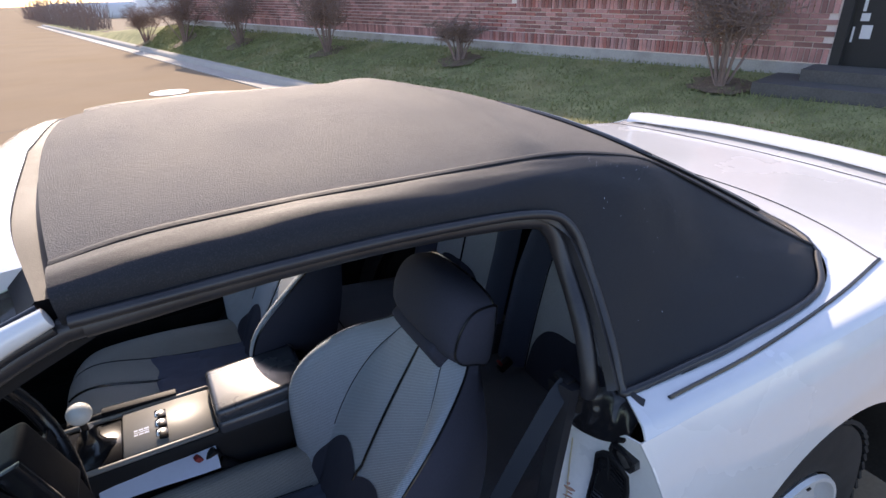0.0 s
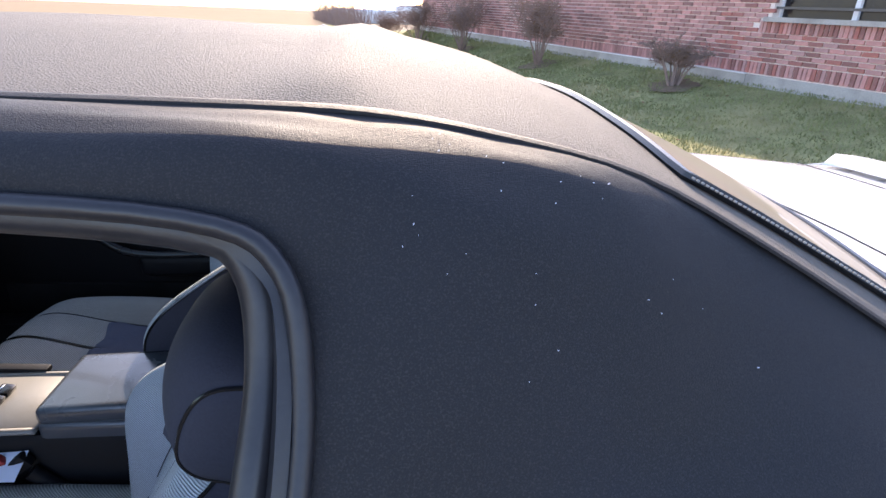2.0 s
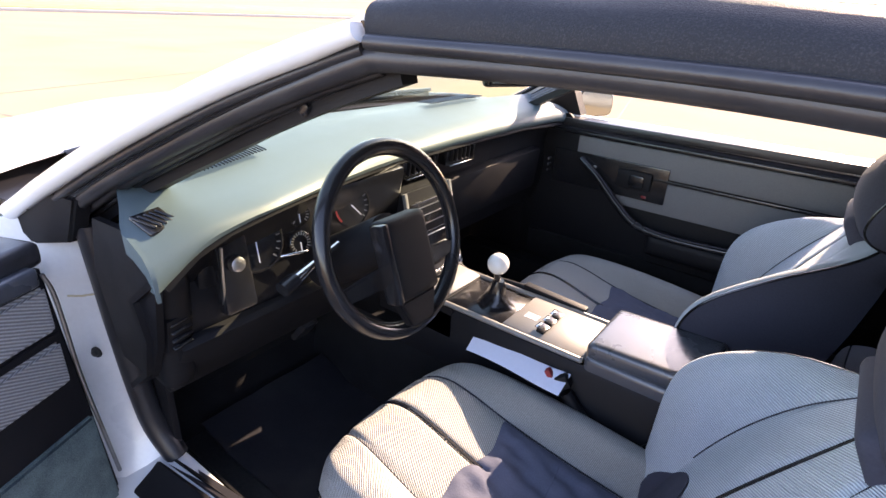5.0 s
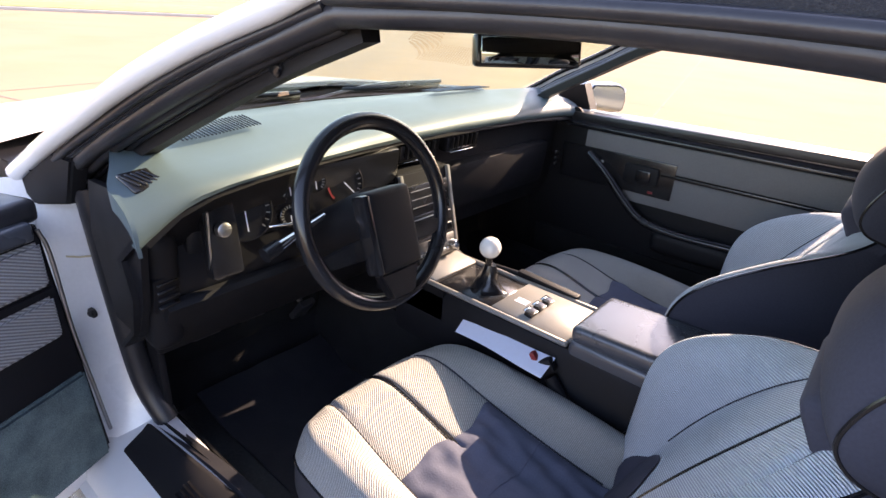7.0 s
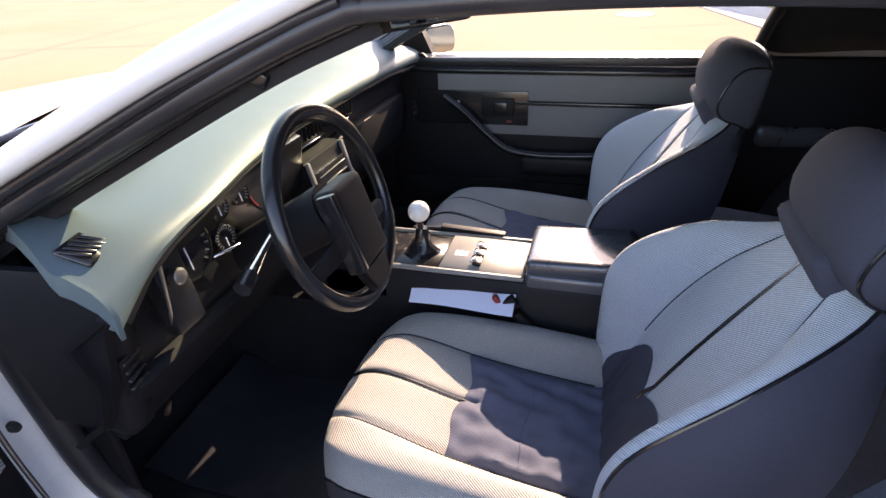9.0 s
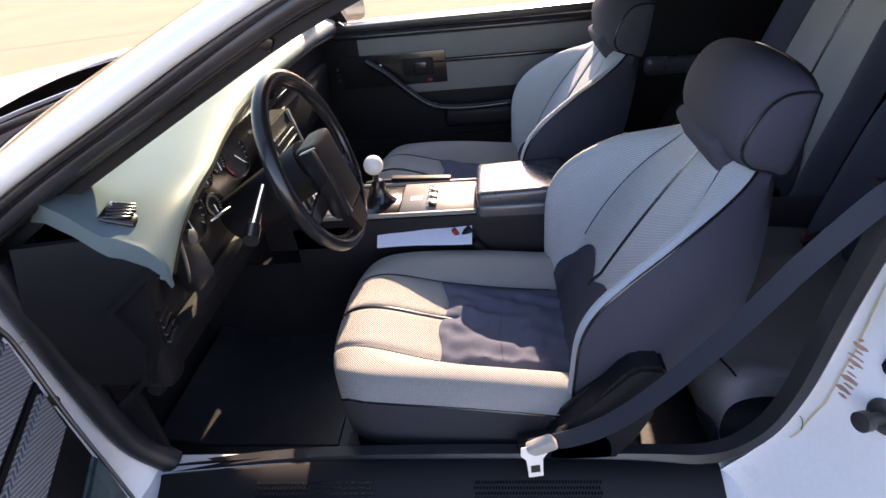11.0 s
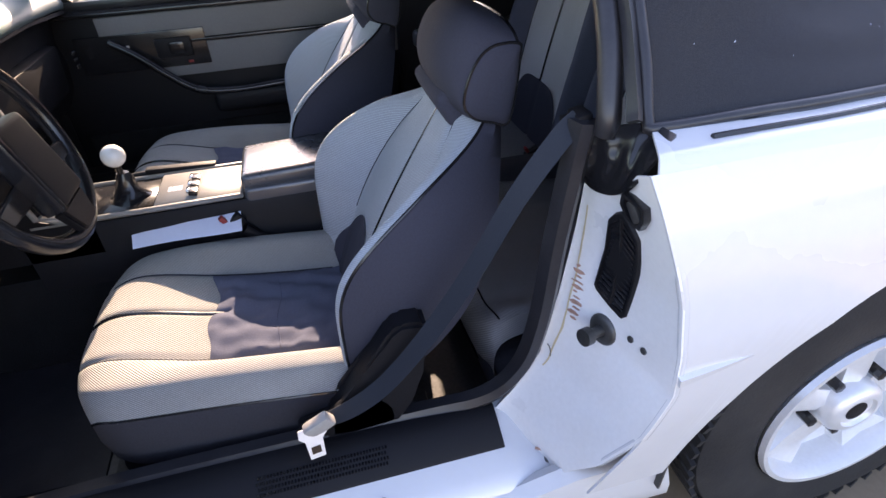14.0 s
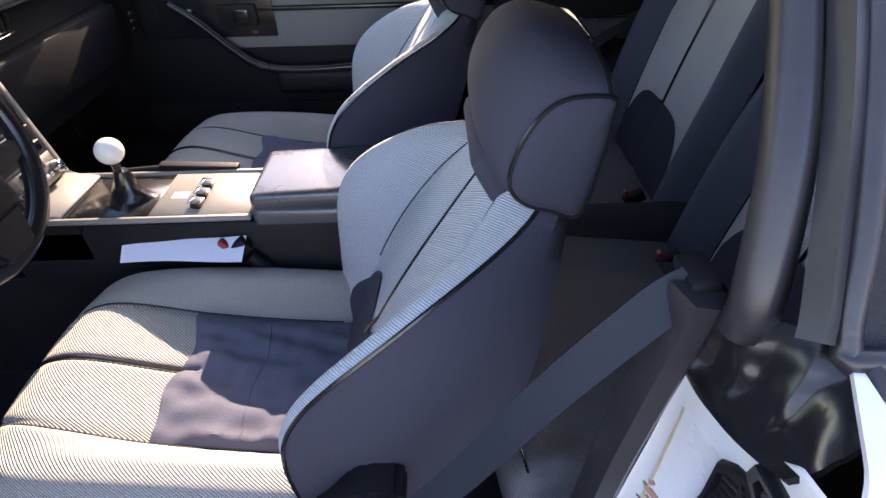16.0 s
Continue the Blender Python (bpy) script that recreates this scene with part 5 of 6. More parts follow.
# rear bench
def rear_seat(Y):
    base = part("rear_seat", rbox((0.44, 0.56, 0.10), pose(0.50, Y, 0.33), 0.03, 3), DARKCLOTH, car, "grey cloth rear bucket seat with dark bolsters")

    def cushion(a, t):
        x = ease(a, [(0, 0.285), (0.12, 0.262), (0.25, 0.268), (0.34, 0.295), (0.5, 0.38), (1, 0.74)])
        z = ease(a, [(0, 0.290), (0.12, 0.37), (0.25, 0.440), (0.34, 0.466), (0.5, 0.462), (1, 0.420)])
        k = min(1, max(0, (abs(t) - 0.66) / 0.26))
        return Vector((x + 0.035 * abs(t) ** 4 * max(0, 1 - a * 2.2), Y + 0.29 * t, z + 0.030 * k * k * (3 - 2 * k) * min(1, max(0, (a - 0.2) * 4)) - 0.040 * max(0, (abs(t) - 0.93) / 0.07) ** 2 - 0.005 * math.exp(-((abs(t) - 0.64) / 0.03) ** 2)))

    grid = [[cushion(i / 28, -1 + 2 * j / 40) for j in range(41)] for i in range(29)]
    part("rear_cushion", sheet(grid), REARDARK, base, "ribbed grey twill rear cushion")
    part("piping", tube([cushion(0.34, -0.92 + 1.84 * j / 30) + Vector((-0.001, 0, 0.001)) for j in range(31)], 0.002, 6), GLOSS, base, "black piping")
    part("piping", tube([cushion(0.03, -0.95 + 1.9 * j / 30) + Vector((-0.003, 0, 0)) for j in range(31)], 0.003, 6), GLOSS, base, "black piping")

    def back(b_, t):
        w = 0.300 * (1 - 0.10 * max(0, b_ - 0.6) / 0.4)
        k = min(1, max(0, (abs(t) - 0.62) / 0.22))
        k = k * k * (3 - 2 * k)
        d = 0.055 * k - 0.060 * max(0, (abs(t) - 0.86) / 0.14) ** 2 + 0.012 * math.sin(math.pi * b_) - 0.006 * math.exp(-(t / 0.03) ** 2) - 0.008 * math.exp(-((abs(t) - 0.62) / 0.03) ** 2) - 0.07 * max(0, (b_ - 0.90) / 0.10) ** 2
        return Vector((0.722 + 0.145 * b_ - d * 0.96, Y + w * t, 0.430 + 0.56 * b_ - d * 0.25))

    bgrid = [[back(i / 32, -1 + 2 * j / 60) for j in range(61)] for i in range(33)]
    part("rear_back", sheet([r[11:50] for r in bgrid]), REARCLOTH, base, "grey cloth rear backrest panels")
    for cols in (slice(0, 12), slice(49, 61)):
        part("rear_bolster", sheet([r[cols] for r in bgrid]), INSERT, base, "dark cloth rear bolster")
    part("back_insert", sheet([[back(0.34 * math.sqrt(max(0, 1 - (t / 0.6) ** 4)) * i / 8, t) + Vector((-0.003, 0, 0.001)) for i in range(9)] for t in [-0.6 + 1.2 * j / 30 for j in range(31)]]), PLAIN, base, "plain dark lumbar insert")
    part("piping", tube([back(0.33 + 0.63 * i / 20, 0) + Vector((-0.003, 0, 0.001)) for i in range(21)], 0.0035, 6), GLOSS, base, "black piping")
    for t in (-0.62, 0.62):
        part("piping", tube([back(i / 20, t) + Vector((-0.001, 0, 0.001)) for i in range(21)], 0.0028, 6), GLOSS, base, "black piping")
    bk2 = part("rear_buckle", rbox((0.05, 0.022, 0.028), pose(0.66, Y + (0.20 if Y < YC else -0.20), 0.462, 0, -30, 0), 0.006), PLASTIC, base, "black rear belt buckle")
    part("buckle_button", rbox((0.010, 0.016, 0.020), pose(0.640, Y + (0.20 if Y < YC else -0.20), 0.476, 0, -30, 0), 0.003), RED, bk2, "red release button")


rear_seat(YC - 0.32)
rear_seat(YC + 0.32)
part("rear_tunnel", rbox((0.56, 0.10, 0.22), pose(0.52, YC, 0.40), 0.04, 3), DARKCLOTH, car, "dark cloth hump between the rear seats")
part("parcel_shelf", rbox((0.42, 1.46, 0.03), pose(1.10, YC, 0.905), 0.01), CARPET, car)
part("rear_bulkhead", rbox((0.03, 1.42, 0.50), pose(0.915, YC, 0.66, 0, 8, 0), 0.01), DARKCLOTH, car)
for flip in (False, True):
    y = 0.27 if not flip else 2 * YC - 0.27
    part("quarter_trim", rbox((0.76 if flip else 0.66, 0.05, 0.58), pose(0.75 if flip else 0.80, y - (0.01 if not flip else -0.01), 0.635), 0.02), PLASTIC, car, "black quarter trim panel")
    part("quarter_pad", rbox((0.52, 0.05, 0.06), pose(0.68, y + (0.035 if not flip else -0.035), 0.70), 0.02, 3), VINYL, car, "black rear armrest pad")

# driver's seat belt, hanging from the pillar to the sill
path = curve([(0.362, 0.272, 0.928), (0.330, 0.262, 0.905), (0.27, 0.256, 0.830), (0.20, 0.264, 0.700), (0.115, 0.270, 0.575), (0.045, 0.277, 0.495), (-0.022, 0.285, 0.450), (-0.075, 0.292, 0.435)], 6)
rows = []
for i, p in enumerate(path):
    k = i / (len(path) - 1)
    w = 0.0155
    tw = radians(interp(k, [(0, -10), (0.12, -38), (0.7, -45), (0.9, -20), (1, 10)]))
    sd = Vector((-0.55 * math.cos(tw), -math.sin(tw) * 0.9, 0.65 * math.cos(tw) * 1.0)).normalized()
    rows.append([p - sd * w, p - sd * w * 0.3, p + sd * w * 0.3, p + sd * w])
belt = part("seat_belt", sheet(rows, 0.0018), BELT, car, "dark blue-grey seat belt hanging slack")
bm = prism([(-0.022, 0.028, 0), (0.022, 0.028, 0), (0.024, 0.012, 0), (0.014, 0.004, 0), (0.013, -0.03, 0), (-0.013, -0.03, 0), (-0.014, 0.004, 0), (-0.024, 0.012, 0)], (0, 0, 0.003), bevel=0.0008)
bmesh.ops.transform(bm, matrix=pose(-0.074, 0.262, 0.425, 68, 0, 8), verts=bm.verts[:])
part("belt_tongue", bm, ALLOY, belt, "bright metal belt tongue")
bm = rbox((0.016, 0.013, 0.001), pose(0, -0.014, 0.0036), 0, bm=None)
bmesh.ops.transform(bm, matrix=pose(-0.074, 0.262, 0.425, 68, 0, 8), verts=bm.verts[:])
part("tongue_slot", bm, GLOSS, belt)
part("tongue_sleeve", rbox((0.05, 0.02, 0.03), pose(-0.061, 0.272, 0.452, 10, -30, 0), 0.006), KERB, belt, "worn pale grey tongue sleeve")
part("belt_anchor", rbox((0.16, 0.03, 0.05), pose(-0.02, 0.318, 0.405, 0, -14, 0), 0.008), PLASTIC, car, "black belt anchor cover")

# ---- dashboard ----
def dash_top(y, k):
    """k: 0 at the lip, 1 at the windscreen foot."""
    e = min(1, max(0, min(y - 0.235, 1.775 - y) / 0.10))
    back = interp(abs(y - YC), [(0, -1.08), (0.45, -1.04), (0.70, -0.90), (0.78, -0.80)])
    lx = interp(y, [(0.235, -0.572), (0.27, -0.575), (0.344, -0.578), (0.45, -0.591), (0.6, -0.631), (0.75, -0.666), (0.9, -0.690), (1.1, -0.700), (1.5, -0.698), (1.775, -0.680)])
    lz = interp(y, [(0.235, 0.872), (0.27, 0.886), (0.30, 0.902), (0.344, 0.916), (0.40, 0.924), (0.45, 0.926), (0.6, 0.921), (0.75, 0.914), (1.0, 0.906), (1.4, 0.900), (1.775, 0.892)])
    dx = interp(k, [(0, 0.0), (0.02, 0.008), (0.05, 0.011), (0.09, 0.005), (0.14, -0.010), (0.22, -0.040), (0.3, -0.075)])
    fz = interp(k, [(0, 0.0), (0.02, 0.08), (0.05, 0.28), (0.09, 0.52), (0.14, 0.72), (0.22, 0.90), (0.30, 1.0)])
    if k < 0.3:
        x, z = lx + dx, lz + (0.956 - lz) * fz
    else:
        x = lx - 0.075 + (back - lx + 0.075) * (k - 0.3) / 0.7
        z = interp(k, [(0.30, 0.956), (0.55, 0.972), (1, 0.945)])
    return Vector((x, y, z - 0.012 * (1 - e) ** 2))


ks = [0, 0.01, 0.02, 0.035, 0.05, 0.07, 0.09, 0.115, 0.14, 0.18, 0.22, 0.26, 0.3, 0.42, 0.55, 0.7, 0.85, 1.0]


def dash_y(k, f):
    """The driver's end of the top is cut back towards the pillar."""
    lo = 0.235 + 0.17 * max(0.0, k - 0.26)
    return lo + (1.775 - lo) * f


dash = part("dashboard", sheet([[dash_top(dash_y(k, j / 60), k) for j in range(61)] for k in ks], 0.012), DASH, car, "blue-grey vinyl dashboard")
for y0 in (0.235, 1.775):
    part("dash_end_cap", sheet([[dash_top(dash_y(k, y0 > 1), k), dash_top(dash_y(k, y0 > 1), k) + Vector((-0.008, 0.004 if y0 < 1 else -0.004, -0.034))] for k in ks[4:]], 0.006), DASH, dash, "blue-grey vinyl dash end")
for s2, ya, yb in ((0, 0.235, 0.245), (1, 1.765, 1.775)):
    y0 = 0.256 if s2 == 0 else 1.760
    part("dash_end", prism([(-0.60, y0, 0.868), (-0.66, y0, 0.92), (-0.80, y0, 0.91), (-0.84, y0, 0.80), (-0.80, y0, 0.64), (-0.70, y0, 0.64), (-0.655, y0, 0.72), (-0.625, y0, 0.84)], (0, 0.012 if s2 == 0 else -0.012, 0)), PLASTIC, dash, "black dash end panel")
# demister grille
for y0, y1 in ((0.385, 0.565), (1.22, 1.46)):
    bm = bmesh.new()
    for i in range(22):
        y = y0 + (y1 - y0) * i / 21
        a, b = dash_top(y, 0.42 if y0 < 1 else 0.5), dash_top(y, 0.56 if y0 < 1 else 0.66)
        tube([a + Vector((0, 0, 0.0135)), b + Vector((0, 0, 0.0125))], 0.0017, 5, bm=bm)
    part("demister_slats", bm, GLOSS, dash, "black demister slats")
sv = part("side_vent", rbox((0.046, 0.052, 0.008), pose(-0.626, 0.275, 0.947, 0, 26, 14), 0.003, 1), GLOSS, dash, "small side window vent")
bm = bmesh.new()
for i in range(5):
    rbox((0.034, 0.0045, 0.005), pose(-0.626, 0.275, 0.947, 0, 26, 14) @ pose(0, -0.019 + i * 0.0095, 0.005, 25, 0, 24), 0.001, 1, bm)
part("vent_slats", bm, GLOSS, sv)
# instrument panel under the lip
part("dash_face", sheet([[dash_top(y, 0.0) + Vector((0.004, 0, 0.004)), dash_top(y, 0.0) + Vector((-0.045, 0, -0.004)), (min(dash_top(y, 0.0).x - 0.06, -0.70), y, 0.80), (min(dash_top(y, 0.0).x - 0.05, -0.675), y, 0.735), (min(dash_top(y, 0.0).x - 0.06, -0.70), y, 0.66), (-0.77, y, 0.60)] for y in (0.245, 0.30, 0.36, 0.45, 0.6, 0.75, 0.9, 1.2, 1.5, 1.765)], 0.01), PLASTIC, dash, "black dashboard face")
pod = part("instrument_panel", rbox((0.03, 0.52, 0.135), pose(-0.685, 0.610, 0.840, 0, 10, 0), 0.012), GLOSS, dash, "black instrument panel")


def dial(y, z, r, label, red=False):
    d = part("gauge", lathe([(0, 0), (r, 0), (r, 0.004), (r * 0.94, 0.005), (r * 0.93, 0.002), (0, 0.002)], pose(-0.668, y, z, 0, 78, -6), 32), GLOSS, pod, label)
    m4 = pose(-0.668, y, z, 0, 78, -6)
    bm = bmesh.new()
    for i in range(17):
        a = radians(-225 + 270 * i / 16) - math.pi / 2
        if red and i > 11:
            continue
        rbox((0.008, 0.0022, 0.0008), m4 @ Matrix.Rotation(a, 4, "Z") @ pose(r * 0.82, 0, 0.0028), 0, bm=bm)
    part("dial_marks", bm, GREYPLATE, d)
    if red:
        bm = bmesh.new()
        for i in range(10):
            a = radians(-225 + 270 * (11.6 + i * 0.45) / 16) - math.pi / 2
            rbox((0.005, 0.006, 0.0008), m4 @ Matrix.Rotation(a, 4, "Z") @ pose(r * 0.88, 0, 0.0028), 0, bm=bm)
        part("red_band", bm, RED, d)
    part("needle", rbox((r * 0.7, 0.002, 0.001), m4 @ pose(r * 0.32, 0, 0.004) if not red else m4 @ Matrix.Rotation(radians(40), 4, "Z") @ pose(r * 0.32, 0, 0.004), 0), PAPER, d, "white needle")


dial(0.462, 0.840, 0.056, "speedometer with white marks and a needle")
dial(0.702, 0.850, 0.048, "rev counter with a red band", True)
for y, z in ((0.562, 0.868), (0.625, 0.868), (0.562, 0.808)):
    dial(y, z, 0.024, "small round gauge")
part("switch_panel", rbox((0.03, 0.062, 0.135), pose(-0.650, 0.400, 0.806, 0, -8, 0), 0.008), GLOSS, dash, "black headlamp switch panel")
part("headlamp_knob", lathe([(0, 0), (0.014, 0), (0.013, 0.012), (0.009, 0.014), (0, 0.014)], pose(-0.632, 0.396, 0.834, 0, 82, 0), 16), STEEL, dash, "round chromed headlamp knob")
part("panel_edge", tube(curve([(-0.622, 0.368, 0.875), (-0.632, 0.370, 0.80), (-0.646, 0.378, 0.738), (-0.651, 0.424, 0.737)], 4), 0.003, 6), STEEL, dash)
lv = part("lower_vent", rbox((0.02, 0.052, 0.068), pose(-0.668, 0.297, 0.732, 0, 8, 12), 0.006), PLASTIC, dash, "black round-edged dash vent")
bm = bmesh.new()
for i in range(4):
    rbox((0.012, 0.040, 0.005), pose(-0.658, 0.299, 0.710 + i * 0.015, 0, 20, 12), 0.001, 1, bm)
part("vent_slats", bm, GLOSS, lv)
part("knee_panel", rbox((0.03, 0.54, 0.16), pose(-0.70, 0.56, 0.64, 0, 32, 0), 0.02), PLASTIC, dash, "black knee panel")
part("lower_side", rbox((0.15, 0.06, 0.24), pose(-0.735, 0.300, 0.73, 0, 8, 0), 0.028, 3), PLASTIC, dash)
# passenger side fascia
part("glove_box", rbox((0.05, 0.56, 0.15), pose(-0.738, 1.38, 0.735, 0, 6, 0), 0.02), PLASTIC, dash, "black glove box lid")
for y in (0.985, 1.165):
    cv = part("centre_vent", rbox((0.03, 0.14, 0.045), pose(-0.722, y, 0.872, 0, 6, 0), 0.006), GLOSS, dash, "black centre air vent")
    bm = bmesh.new()
    for i in range(6):
        rbox((0.012, 0.004, 0.034), pose(-0.706, y - 0.05 + i * 0.02, 0.874, 0, 6, 0), 0.001, 1, bm)
    part("vent_slats", bm, PLASTIC, cv)
    part("vent_bright", rbox((0.006, 0.12, 0.003), pose(-0.704, y, 0.849), 0.001, 1), CHROME, cv)
for i in range(3):
    part("vent_slot", rbox((0.006, 0.028, 0.012), pose(-0.672, 1.66, 0.735 + i * 0.02), 0.002, 1), GLOSS, dash)
# closed footwell
part("firewall", rbox((0.03, 1.44, 0.70), pose(-1.02, YC, 0.58), 0.01), CARPET, car, "dark carpeted firewall")
for y, sg in ((0.318, 1), (2 * YC - 0.235, -1)):
    part("kick_panel", rbox((0.26, 0.016, 0.60), pose(-0.92, y, 0.56), 0.006), PLASTIC, car, "black kick panel")
part("passenger_sill_cover", sheet([[(x, 2 * YC - y, z) for y, z in ((0.37, 0.24), (0.33, 0.375), (0.27, 0.376), (0.225, 0.362))] for x in (-1.0, 0.45)], 0.004), PLASTIC, car, "black plastic sill cover")
# pedals
for y, w, z in ((0.475, 0.075, 0.475), (0.60, 0.075, 0.475), (0.74, 0.05, 0.42)):
    pd = part("pedal", rbox((0.02, w, 0.085), pose(-0.90, y, z, 0, 40, 0), 0.008), RUBBER, car, "black rubber pedal pad")
    part("pedal_arm", tube([(-0.91, y, z + 0.02), (-0.96, y, z + 0.16), (-0.97, y, z + 0.26)], 0.009, 6), DARKSTEEL, pd)

# steering wheel
WC = Vector((-0.460, 0.612, 0.863))
WM = Matrix.Translation(WC) @ Matrix.Rotation(radians(-18), 4, "Y")        # local x points to the driver
R = 0.167
rimp = [WM @ Vector((0, R * math.cos(2 * math.pi * i / 64), R * math.sin(2 * math.pi * i / 64))) for i in range(64)]
ax = (WM.to_3x3() @ Vector((1, 0, 0)))
sw_ = part("steering_wheel", tube(rimp, 0.0145, 12, up=ax, closed=True), GLOSS, car, "black two-spoke steering wheel with a square hub pad")
part("wheel_groove", tube([WM @ Vector((-0.004, (R - 0.0142) * math.cos(2 * math.pi * i / 64), (R - 0.0142) * math.sin(2 * math.pi * i / 64))) for i in range(64)], 0.003, 6, up=ax, closed=True), PLASTIC, sw_)
part("hub_pad", rbox((0.045, 0.105, 0.150), WM @ pose(0.010, 0.005, -0.032, 0, 0, 0), 0.012, 3), PLASTIC, sw_, "black padded square hub")
part("hub_side", rbox((0.035, 0.016, 0.145), WM @ pose(0.020, -0.054, -0.032), 0.006), GLOSS, sw_)
part("hub_foot", prism([WM @ Vector((0.004, -0.052, -0.105)), WM @ Vector((0.004, 0.052, -0.105)), WM @ Vector((0.004, 0.030, -R + 0.008)), WM @ Vector((0.004, -0.030, -R + 0.008))], ax * 0.022, bevel=0.005), PLASTIC, sw_, "black lower spoke")
for sg in (-1, 1):
    part("spoke", prism([WM @ Vector((-0.004, sg * 0.05, -0.035)), WM @ Vector((-0.004, sg * 0.05, -0.075)), WM @ Vector((-0.004, sg * (R - 0.010), -0.070)), WM @ Vector((-0.004, sg * (R - 0.010), -0.045))], ax * 0.010, bevel=0.003), GLOSS, sw_, "black steering wheel spoke")
part("column", tube([WM @ Vector((-0.01, 0, 0.0)), WM @ Vector((-0.05, 0, -0.01)), WM @ Vector((-0.22, 0, -0.05))], 0.05, 16), PLASTIC, car, "black steering column shroud")
st = part("column_stalk", tube([(-0.555, 0.560, 0.842), (-0.548, 0.500, 0.828), (-0.541, 0.448, 0.815)], 0.009, 10, scale=[0.6, 0.8, 1.3]), CHROME, car, "chrome-tipped column stalk")
part("stalk_end", tube([(-0.541, 0.449, 0.8155), (-0.537, 0.418, 0.808)], 0.014, 12), GLOSS, st)
part("column_bright", rbox((0.006, 0.055, 0.006), pose(-0.634, 0.521, 0.809, 0, 0, -20), 0.002, 1), CHROME, car)

# ---- centre console ----
con = part("console", sheet([[(x, y, z) for y, z in ((0.868, 0.26), (0.868, 0.565), (0.876, 0.578), (1.075, 0.578), (1.083, 0.565), (1.083, 0.26))] for x in (-0.66, -0.50, -0.20, 0.10)], 0.006), PLASTIC, car, "black centre console")
part("console_tail", rbox((0.42, 0.21, 0.28), pose(0.02, 0.976, 0.42), 0.02), PLASTIC, con)
part("console_plate", rbox((0.20, 0.165, 0.008), pose(-0.272, 0.962, 0.590, 0, 1.5, 0), 0.003, 1), GREYPLATE, con, "grey painted console plate")
part("console_plate", rbox((0.075, 0.165, 0.008), pose(-0.575, 0.962, 0.599, 0, 8, 0), 0.003, 1), GREYPLATE, con, "grey painted ashtray lid")
for y in (0.874, 1.052):
    part("plate_rail", rbox((0.46, 0.014, 0.012), pose(-0.40, y, 0.590), 0.004, 1), GREYPLATE, con)
for i in range(3):
    sb = part("console_switch", rbox((0.020, 0.030, 0.012), pose(-0.285 + 0.0, 0.915 + i * 0.036, 0.600, 0, 12, 0), 0.003), GLOSS, con, "black rocker switch")
    part("switch_glint", rbox((0.008, 0.026, 0.003), pose(-0.296, 0.915 + i * 0.036, 0.607, 0, -10, 0), 0.001, 1), CHROME, sb)
bm = bmesh.new()
for i in range(3):
    for j in range(2):
        rbox((0.010, 0.006, 0.001), pose(-0.345 + i * 0.012, 0.945 + j * 0.016, 0.5955), 0, bm=bm)
rbox((0.034, 0.003, 0.001), pose(-0.333, 0.953, 0.5955), 0, bm=bm)
part("shift_pattern", bm, PAPER, con)
part("shift_well", rbox((0.165, 0.15, 0.016), pose(-0.455, 0.960, 0.584), 0.004, 1), GLOSS, con, "black shift well")
rows = []
for i in range(10):
    k = i / 9
    r = interp(k, [(0, 0.050), (0.12, 0.036), (0.45, 0.023), (0.8, 0.017), (1, 0.012)])
    rows.append([Vector((-0.435 + 0.006 * k + r * 1.1 * math.cos(a) * (1 + 0.12 * math.sin(3 * a + k * 9)), 0.950 + r * math.sin(a) * (1 + 0.10 * math.cos(4 * a - k * 7)), 0.588 + 0.070 * k)) for a in [2 * math.pi * j / 20 for j in range(20)]])
boot = part("shift_boot", loft(rows), GLOSS, car, "creased black leather shift boot")
part("shift_lever", tube([(-0.432, 0.948, 0.640), (-0.432, 0.945, 0.685)], 0.008, 10), GLOSS, boot, "black shift lever")
part("shift_knob", lathe([(0.0, -0.0258)] + [(0.0258 * math.sin(a), -0.0258 * math.cos(a)) for a in [math.pi * i / 16 for i in range(1, 16)]] + [(0.0, 0.0258)], Matrix.Translation((-0.432, 0.945, 0.702)), 28), WHITEBALL, boot, "white ball shift knob")
hb = part("handbrake", tube(curve([(-0.49, 1.068, 0.588), (-0.40, 1.066, 0.594), (-0.28, 1.062, 0.592)], 5), 0.010, 10), PLASTIC, con, "black handbrake lever")
part("handbrake_grip", rbox((0.17, 0.022, 0.012), pose(-0.33, 1.066, 0.600, 0, 3, 0), 0.004), PLASTIC, con, "black handbrake grip")
arm = part("console_box", rbox((0.235, 0.195, 0.09), pose(-0.052, 0.970, 0.560), 0.014, 3), VINYL, con, "black vinyl console box")
part("armrest_lid", rbox((0.235, 0.190, 0.040), pose(-0.052, 0.970, 0.620, 0, -2, 0), 0.016, 4), VINYL, con, "padded black vinyl armrest lid")
# radio stack
rs = part("radio_console", prism([(-0.50, 0.868, 0.586), (-0.575, 0.868, 0.594), (-0.612, 0.868, 0.604), (-0.668, 0.868, 0.835), (-0.74, 0.868, 0.835), (-0.74, 0.868, 0.50), (-0.50, 0.868, 0.50)], (0, 0.184, 0), bevel=0.003), PLASTIC, dash, "black console face with radio and heater controls")


def on_stack(y, z, off=0.0):
    """Pose on the sloping stack face: local x down it, y across, z out of it."""
    return Matrix.Translation((-0.612 - (z - 0.604) * 0.2424 + off, y, z)) @ Matrix.Rotation(radians(76.4), 4, "Y")


